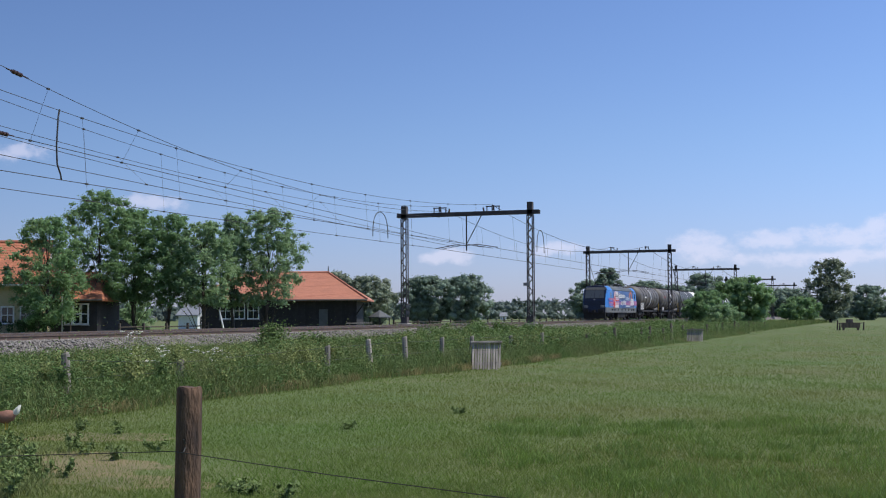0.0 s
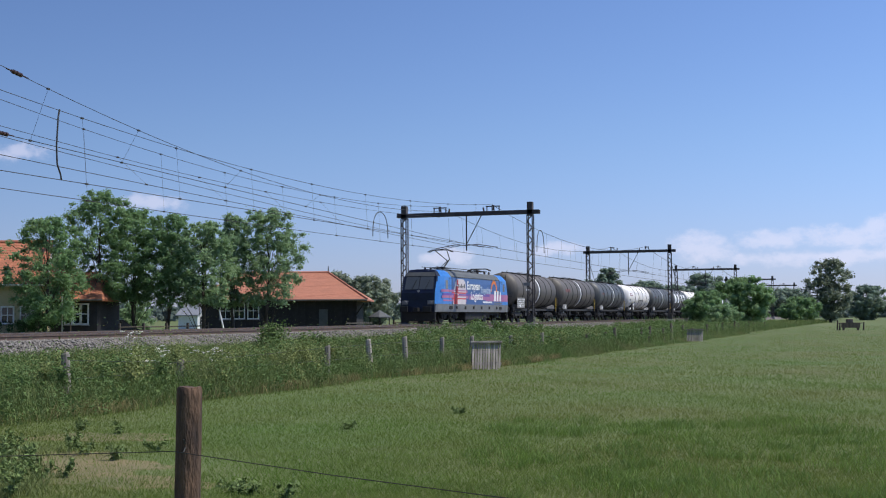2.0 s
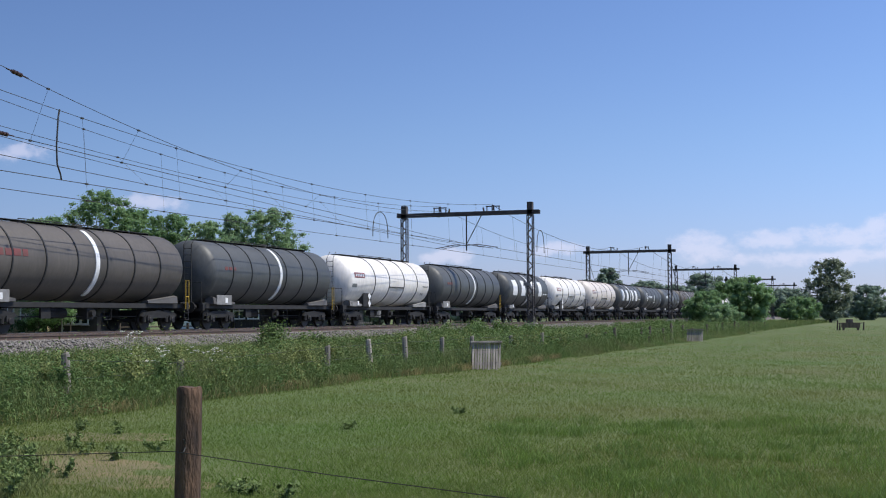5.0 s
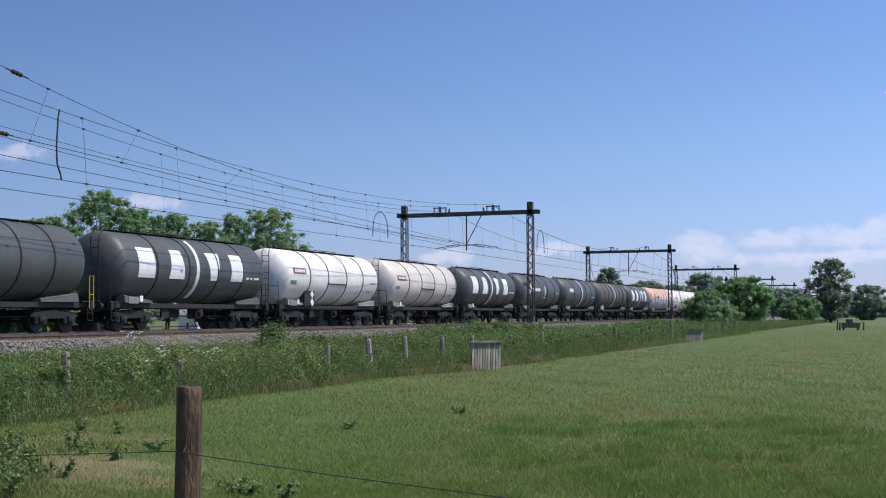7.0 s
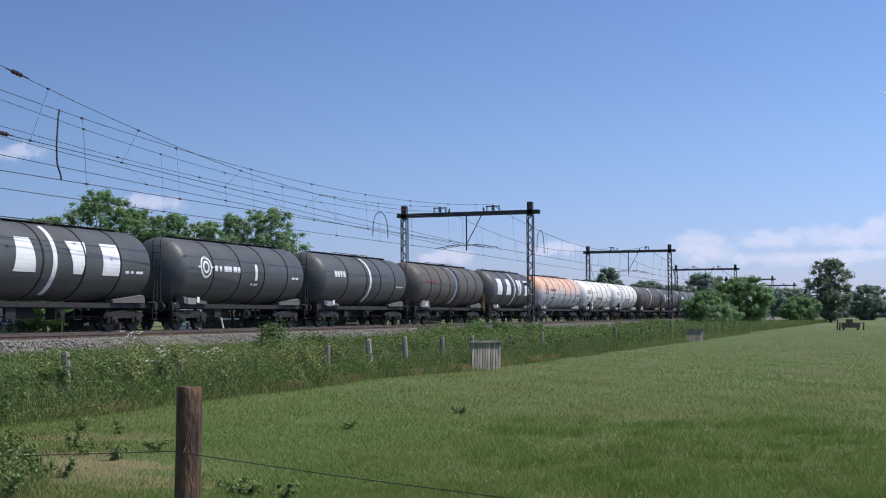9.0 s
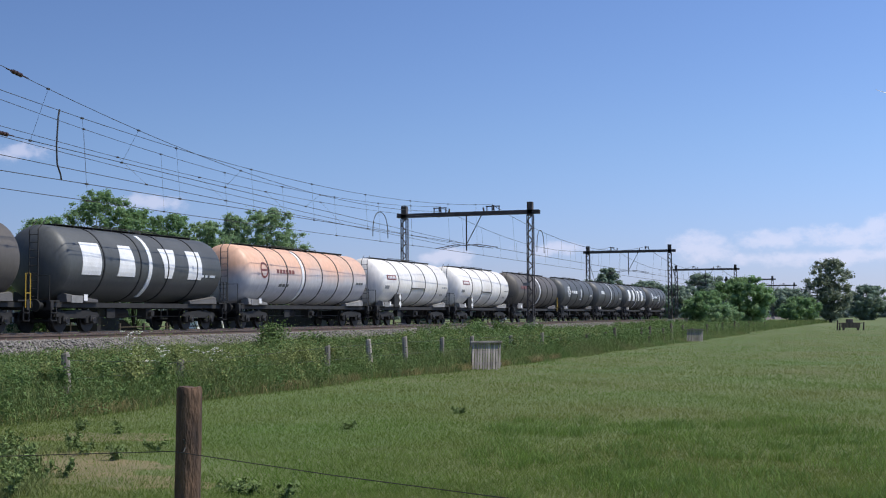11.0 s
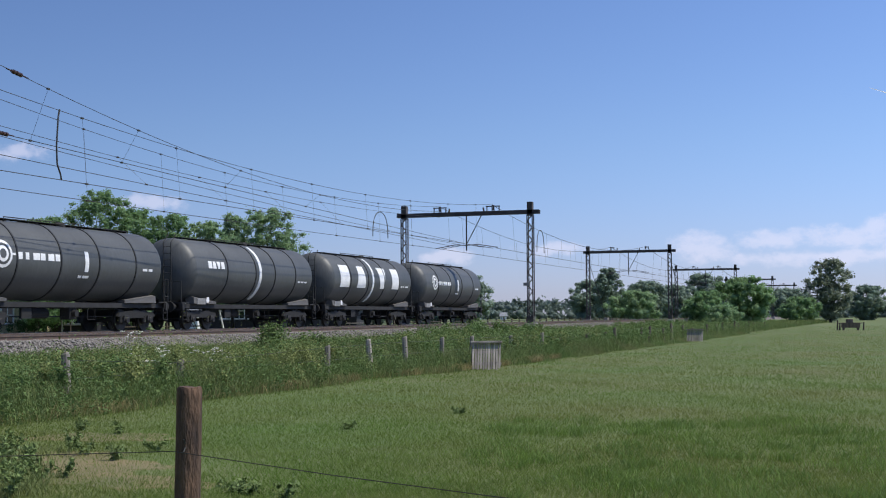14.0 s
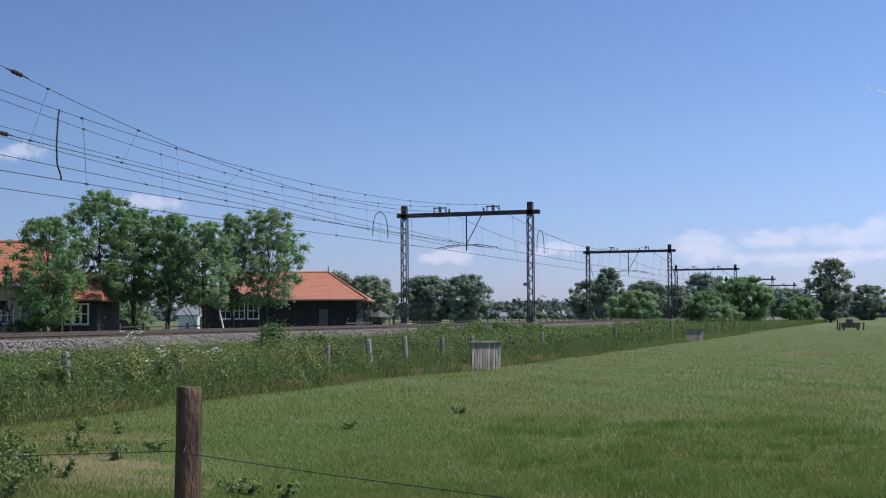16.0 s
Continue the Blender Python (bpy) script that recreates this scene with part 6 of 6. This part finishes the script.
def verge_clumps():
    """Leafy growth along the front of the verge and farther down the bank."""
    rng = np.random.default_rng(35)
    n = 900
    y = 13 + 45 * rng.random(n)
    x = -11.65 - 1.2 * rng.random(n) + edge_shift(y)
    near = np.stack([x, y, ground_z(x, y) + 0.08 + 0.35 * rng.random(n) * np.clip((-11.4 + edge_shift(y) - x), 0.3, 1)], 1)
    m = 1500
    y = 44 + 95 * rng.random(m) ** 1.2
    x = -12.0 - 8.5 * rng.random(m)
    far = np.stack([x, y, ground_z(x, y) + 0.2 + 0.55 * rng.random(m)], 1)
    for name, c, r, k, size, m_, lb in (("edge_weeds", near, 0.2, 45, 0.028, M_BRAMBLE, "leafy green weeds along the field edge"),
                                        ("bank_weeds", far[:1300], 0.4, 62, 0.04, M_BRAMBLE, "rough green weeds on the railway bank"),
                                        ("bank_yellow_weeds", far[1300:], 0.36, 60, 0.036, M_YELLOW, "yellowish rough weeds on the railway bank")):
        v, f = leaf_cloud(rng, c, np.full(len(c), r), k * len(c), size, 1.1)
        v[:, 2] = np.maximum(v[:, 2], 0.03)
        tagged(new(name, fast_mesh(name, v, f, m_)), lb, "weeds", kind="stuff")


verge_clumps()


def verge_mounds():
    """Nettle and dock mounds of fine leaves standing in the grass, and a strawy foot along the field."""
    rng = np.random.default_rng(37)
    n = 170
    y = 14 + 50 * rng.random(n) ** 1.15
    x = -12.3 - 9.0 * rng.random(n) ** 1.2 + 0.6 * edge_shift(y)
    r = 0.22 + 0.3 * rng.random(n)
    z = ground_z(x, y) + 0.25 + 0.38 * rng.random(n) * np.interp(-x, [12, 17, 22], [1, 1, 0.4])
    c = np.stack([x, y, z], 1)
    k = rng.random(n)
    for name, sel, m_, lb in (("nettle_mounds", k < 0.55, M_BRAMBLE, "rounded mounds of green nettles in the verge"), ("grassy_mounds", (k >= 0.55) & (k < 0.8), M_VERGE, "soft mounds of pale green weeds in the verge"),
                              ("flowering_mounds", k >= 0.8, M_YELLOW, "mounds of yellowish flowering weeds in the verge")):
        v, f = leaf_cloud(rng, c[sel], r[sel], 700 * int(sel.sum()), 0.028, 1.25)
        v[:, 2] = np.maximum(v[:, 2], 0.03)
        tagged(new(name, fast_mesh(name, v, f, m_)), lb, "weeds", kind="stuff")
    n = 9000
    y = 12 + 34 * rng.random(n)
    y = y + 1.2 * np.sin(y * 1.9)
    x = -11.25 - 1.1 * rng.random(n) ** 1.5 + 0.12 * np.sin(y * 0.8) + edge_shift(y)
    v, f = blades(rng, x, y, ground_z(x, y), 0.08 + 0.22 * rng.random(n), 0.004 * (1 + np.clip((y - 30) / 40, 0, 1)), 0.7)
    tagged(new("straw_edge", fast_mesh("straw_edge", v, f, M_STRAW)), "dry strawy grass at the foot of the verge", "grass", kind="stuff")


def verge_foot():
    """Grass that runs out from the verge into the pasture, and a tall feathery stand of yellowish weeds."""
    rng = np.random.default_rng(39)
    n = 26000
    y = 12 + 95 * rng.random(n) ** 1.3
    u = np.abs(rng.normal(size=n))
    x = -11.65 + 0.3 * u + 0.12 * np.sin(y * 0.8) + edge_shift(y)
    h = (0.1 + 0.24 * rng.random(n)) * np.exp(-0.8 * u)
    v, f = blades(rng, x, y, ground_z(x, y), h, 0.0045 * (1 + np.clip((y - 30) / 40, 0, 2)), 0.6)
    tagged(new("edge_grass", fast_mesh("edge_grass", v, f, M_VERGE)), "ragged grass thinning out towards the pasture", "grass", kind="stuff")
    k = 46
    c = np.stack([-12.9 - 3.0 * rng.random(k), 21.5 + 8.0 * rng.random(k), 0.25 + 0.6 * rng.random(k)], 1)
    v, f = leaf_cloud(rng, c, 0.22 + 0.16 * rng.random(k), 560 * k, 0.018, 1.5)
    v[:, 2] = np.maximum(v[:, 2], 0.03)
    tagged(new("feathery_weeds", fast_mesh("feathery_weeds", v, f, M_YELLOW)), "tall feathery yellow green weeds in the verge", "weeds", kind="stuff")


verge_mounds()
verge_foot()


def bramble(x, y, w, d, h, n, seed, label):
    rng = np.random.default_rng(seed)
    b = thing("bramble_bush", pose(x, y, float(ground_z(np.array(x), np.array(y)))), label, "bush", "bramble bushes on the bank")
    k = 40
    t = rng.random((k, 2)) * 2 - 1
    cs = np.stack([t[:, 0] * d / 2, t[:, 1] * w / 2, h * (0.2 + 0.6 * rng.random(k)) * (1 - 0.5 * t[:, 1] ** 2)], 1)
    v, f = leaf_cloud(rng, cs, np.full(k, 0.3 * h), int(n * 1.25), 0.047, 0.9)
    v[:, 2] = np.maximum(v[:, 2], 0.02)
    part("foliage", fast_mesh("foliage", v, f, M_BRAMBLE), None, b, "dense small green leaves")
    m = Mesh()
    for i in range(10):
        c = cs[i]
        m.tube([(c[0] * 0.5, c[1] * 0.8, 0), (c[0] * 0.9, c[1], c[2] * 0.7), tuple(c)], 0.018, 4, 0.006)
    part("canes", m, M_BARK, b)


bramble(-20.8, 41.0, 0.8, 0.7, 1.45, 2600, 51, "upright leafy sapling bush beside the ballast")
bramble(-20.6, 43.5, 2.4, 1.6, 0.95, 3500, 52, "low green bramble bush on the bank")
bramble(-15.5, 31.4, 1.3, 1.2, 1.15, 4200, 53, "dark green bramble clump in the verge")
for i, (yy, hh) in enumerate(((58, 1.0), (61, 1.2), (64, 1.25), (67.5, 1.3), (71, 1.2), (75, 1.05), (84, 0.9), (97, 0.9), (108, 0.95), (116, 1.25), (122, 1.3), (130, 1.0))):
    bramble(-20.9 + 0.5 * math.sin(i * 2.1), yy, 4.2, 2.6, hh, 4200, 60 + i, "dense green bramble bush on the bank")


def hogweed(x, y, h, seed):
    """White umbels on branching stalks."""
    rng = np.random.default_rng(seed)
    p = thing("hogweed", pose(x, y, float(ground_z(np.array(x), np.array(y)))), "tall hogweed plant with flat white flower heads", "wildflower", "hogweed in the verge")
    st = Mesh()
    for i in range(4):
        a = rng.random() * 6.28
        rr = 0.05 + 0.22 * rng.random()
        top = Vector((rr * math.cos(a), rr * math.sin(a), h * (0.8 + 0.25 * rng.random())))
        st.tube([(0, 0, 0), (0.2 * top.x, 0.2 * top.y, h * 0.5), tuple(top)], 0.01, 4, 0.005)
        um = Mesh()
        for j in range(8):
            b = rng.random() * 6.28
            q = rng.random() ** 0.5 * 0.06
            um.disc((top.x + q * math.cos(b), top.y + q * math.sin(b), top.z + 0.012 * rng.random()), (0.3 * rng.normal(), 0.3 * rng.normal(), 1), 0.017, 0.01, 6)
        part("flower_head", um, M_UMBEL, p, "flat white flower head")
    part("stalk", st, M_VERGE, p)
    v, f = leaf_cloud(rng, np.array([(0, 0, h * 0.25), (0.1, 0, h * 0.45)]), np.array([0.25, 0.2]), 60, 0.07)
    part("leaf", fast_mesh("leaf", v, f, M_BRAMBLE), None, p)


rng_h = np.random.default_rng(3)
for i in range(22):
    hx = 13.6 + 5.2 * rng_h.random()
    hogweed(-hx, hx * (1.53 + 0.33 * rng_h.random()), 0.48 + 0.45 * rng_h.random(), 200 + i)
hogweed(-18.0, 27.6, 1.2, 260)
hogweed(-18.2, 28.6, 1.15, 261)


def thistle(x, y, h, seed, label="spiny grey green thistle plant in the pasture"):
    rng = np.random.default_rng(seed)
    p = thing("thistle", pose(x, y, float(ground_z(np.array(x), np.array(y)))), label, "thistle", "thistles in the pasture")
    st = Mesh()
    k = 5
    cs = []
    for i in range(k):
        a = rng.random() * 6.28
        t = (0.12 * math.cos(a), 0.12 * math.sin(a), h * (0.6 + 0.4 * rng.random()))
        st.tube([(0, 0, 0), (t[0] * 0.3, t[1] * 0.3, t[2] * 0.5), t], 0.006, 4, 0.003)
        cs += [(t[0] * u, t[1] * u, t[2] * u) for u in (0.3, 0.6, 0.95)]
    part("stem", st, M_THISTLE, p)
    v, f = leaf_cloud(rng, np.array(cs), np.full(len(cs), 0.05), 240, 0.02, 1.0)
    part("leaves", fast_mesh("leaves", v, f, M_THISTLE), None, p)


for i, (x, y, h) in enumerate(((-9.71, 14.81, 0.3), (-10.51, 15.01, 0.28), (-9.2, 11.9, 0.5), (-9.0, 12.7, 0.42), (-9.6, 12.0, 0.5), (-8.9, 11.2, 0.55), (-8.3, 10.9, 0.5), (-8.6, 12.4, 0.35), (-8.0, 12.1, 0.3), (-7.6, 10.6, 0.35), (-9.9, 12.9, 0.35), (-5.6, 10.3, 0.22), (-5.4, 10.2, 0.2), (-8.2, 13.2, 0.22), (-4.9, 9.9, 0.3), (-7.2, 16.5, 0.16), (-6.6, 19.5, 0.15), (-8.55, 11.25, 0.44), (-8.3, 10.85, 0.44), (-8.45, 10.6, 0.44), (-8.0, 10.35, 0.44), (-7.8, 10.0, 0.55), (-7.5, 9.75, 0.5), (-7.25, 9.35, 0.5), (-8.7, 11.0, 0.44), (-7.75, 10.45, 0.4))):
    thistle(x, y, h * 0.62, 300 + i)


def dry_patch(x, y, rx, ry, seed):
    """A bare, dry patch of soil and straw between the thistles."""
    rng = np.random.default_rng(seed)
    n, k = 28, 5
    ph = rng.random(4) * 6.28
    v = [(x, y)]
    for j in range(1, k + 1):
        for i in range(n):
            a = 2 * math.pi * i / n
            w = 1 + 0.22 * math.sin(2 * a + ph[0]) + 0.15 * math.sin(5 * a + ph[1]) + 0.1 * math.sin(9 * a + ph[2])
            v.append((x + rx * w * j / k * math.cos(a), y + ry * w * j / k * math.sin(a)))
    m = Mesh()
    vs = [(px, py, float(ground_z(np.array(px), np.array(py))) + (0.008 if i < 1 + n * (k - 1) else -0.03)) for i, (px, py) in enumerate(v)]
    fs = [(0, 1 + i, 1 + (i + 1) % n) for i in range(n)]
    for j in range(k - 1):
        fs += [(1 + j * n + i, 1 + (j + 1) * n + i, 1 + (j + 1) * n + (i + 1) % n, 1 + j * n + (i + 1) % n) for i in range(n)]
    m.add(vs, fs)
    tagged(part("dry_patch", m, M_DRY), "bare patch of dry soil and straw in the pasture", "soil", kind="structure")


dry_patch(-8.5, 11.6, 1.7, 1.3, 1)
dry_patch(-6.9, 10.6, 0.9, 0.7, 2)
dry_patch(-9.7, 14.4, 1.0, 0.8, 3)


def tall_tufts():
    """Coarse tufts: by the field corner, and lush ones in the open pasture."""
    rng = np.random.default_rng(71)
    px, py, ph = [], [], []
    for cx, cy, r, n, h in ((-8.75, 11.35, 0.3, 500, 0.3), (-8.45, 10.85, 0.3, 600, 0.34), (-8.1, 10.4, 0.3, 600, 0.3), (-7.75, 9.95, 0.28, 500, 0.3), (-7.4, 9.6, 0.25, 400, 0.26), (-9.3, 12.3, 0.35, 400, 0.26)):
        px.append(cx + rng.normal(size=n) * r * 0.6)
        py.append(cy + rng.normal(size=n) * r * 0.6)
        ph.append(h * (0.5 + 0.6 * rng.random(n)))
    x, y, h = np.concatenate(px), np.concatenate(py), np.concatenate(ph)
    v, f = blades(rng, x, y, ground_z(x, y) - 0.005, h * 0.6, 0.0035, 0.7)
    tagged(new("corner_tufts", fast_mesh("corner_tufts", v, f, M_VERGE)), "tall grey green tufts in the pasture corner", "grass", kind="stuff")
    px, py, ph = [], [], []
    c, sn = math.cos(radians(19.291)), math.sin(radians(19.291))
    for i in range(170):
        d = rng.uniform(10.4, 19)
        lat = rng.uniform(0.02, 0.36) * d
        n = int(rng.uniform(50, 130))
        r = rng.uniform(0.08, 0.22)
        px.append(c * lat - sn * d + rng.normal(size=n) * r)
        py.append(sn * lat + c * d + rng.normal(size=n) * r)
        ph.append(rng.uniform(0.09, 0.15) * (0.6 + 0.6 * rng.random(n)))
    x, y, h = np.concatenate(px), np.concatenate(py), np.concatenate(ph)
    v, f = blades(rng, x, y, ground_z(x, y) - 0.005, h, 0.0032, 0.7)
    tagged(new("lush_tufts", fast_mesh("lush_tufts", v, f, M_LUSH)), "lush bright green grass tufts in the pasture", "grass", kind="stuff")


M_LUSH = mat("lush_grass", (0.15, 0.235, 0.05), (0.125, 0.2, 0.045), 0.5, 0.5, fine=2, bump=0, through_light=0.45, island=0.25)
tall_tufts()


# ---- creatures and sky streak that move ----
def build_hen():
    h = thing("hen", pose(-12.05, 15.6, 0.0), "brown and white hen walking out along the verge", "hen")
    seg = 10
    ring = lambda y, r, z: [(r * 0.8 * math.cos(t), y, z + r * math.sin(t)) for t in (2 * math.pi * j / seg for j in range(seg))]
    part("body", Mesh().loft([ring(-0.17, 0.02, 0.2), ring(-0.12, 0.07, 0.19), ring(0, 0.1, 0.19), ring(0.1, 0.07, 0.21), ring(0.15, 0.02, 0.24)]), M_RUSTHEN, h, "brown feathered body", True)
    part("tail", Mesh().loft([ring(0.1, 0.05, 0.23), ring(0.17, 0.06, 0.29), ring(0.2, 0.02, 0.34)]), M_UMBEL, h, "white tail feathers", True)
    part("head", Mesh().tube([(0, -0.13, 0.22), (0, -0.18, 0.33), (0, -0.21, 0.36)], 0.035, 8, 0.02), M_RUSTHEN, h)
    part("comb", Mesh().box(-0.006, 0.006, -0.22, -0.17, 0.36, 0.39), M_RED, h, "red comb")
    for x in (-0.04, 0.04):
        part("leg", Mesh().tube([(x, 0, 0), (x, 0.01, 0.12)], 0.008, 5), M_YEL, h)
    return h


M_RUSTHEN = mat("brown_feather", (0.3, 0.15, 0.1), (0.2, 0.1, 0.07), 12, 0.8)
HEN = build_hen()


def build_bird():
    h = thing("bird", pose(-12.5, 50.0, 0), "small dark bird hopping over the pasture", "bird")
    seg = 8
    ring = lambda y, r, z: [(r * math.cos(t), y, z + r * math.sin(t)) for t in (2 * math.pi * j / seg for j in range(seg))]
    part("body", Mesh().loft([ring(-0.1, 0.015, 0.14), ring(-0.04, 0.055, 0.13), ring(0.05, 0.05, 0.12), ring(0.16, 0.015, 0.12)]), M_CAR, h, "", True)
    part("head", Mesh().loft([ring(-0.15, 0.008, 0.19), ring(-0.11, 0.03, 0.19), ring(-0.07, 0.03, 0.17)]), M_CAR, h, "", True)
    for x in (-0.02, 0.02):
        part("leg", Mesh().tube([(x, 0, 0), (x, 0, 0.1)], 0.005, 4), M_CAR, h)
    return h


BIRD = build_bird()
M_VAPOUR = mat("white_vapour", (0.95, 0.95, 0.95), (0.9, 0.9, 0.92), 0.01, 1.0, fine=0.05, bump=0, through_light=0.6)
TRAIL = thing("contrail", pose(0, 0, 0), "thin white contrail high in the blue sky", "contrail")
part("streak", Mesh().tube([(0, 0, 0), (45, 0, -17), (140, 0, -52)], 0.8, 6, 2.6), M_VAPOUR, TRAIL)


# ---- motion ----
HEN_A, HEN_B, HEN_C = (-11.62, 14.9), (-11.86, 14.83), (-12.4, 14.7)
BIRD_WAY = [(0, -11.83, 50.5), (9, -12.0, 50.9), (12.5, -12.3, 48.6), (14.5, -12.1, 46.7), (16, -11.9, 44.5)]
TRAIL_WAY = [(0, 30, 4217, 670), (8, -22, 4198, 688), (16, -74, 4179, 706)]

def motions():
    """The train runs towards the camera's left at a steady pace."""
    rows_t = [i * 0.5 for i in range(33)]
    for ob, s in TRAIN:
        rows = []
        for t in rows_t:
            gap = 4.3 < t < 6.3 or 9.3 < t < 11.3
            off = 0.0 if gap else (-0.3 if abs(t - round(t)) < 0.01 else 0.2)
            rows.append((t, pose(FAR, s + off - SPEED * t - 0.5 * 0.017 * (t - 8) ** 2, RAIL)))
        walk(ob, rows)

    walk(HEN, [(0, pose(HEN_A[0], HEN_A[1], 0, rz=289)), (0.5, pose(HEN_B[0], HEN_B[1], 0, rz=289)), (1.5, pose(HEN_C[0], HEN_C[1], 0, rz=289)), (16, pose(HEN_C[0], HEN_C[1], 0, rz=289))])
    walk(BIRD, [(t, pose(x, y, 0, rz=-70)) for t, x, y in BIRD_WAY])
    walk(TRAIL, [(t, pose(x, y, z)) for t, x, y, z in TRAIL_WAY])


motions()
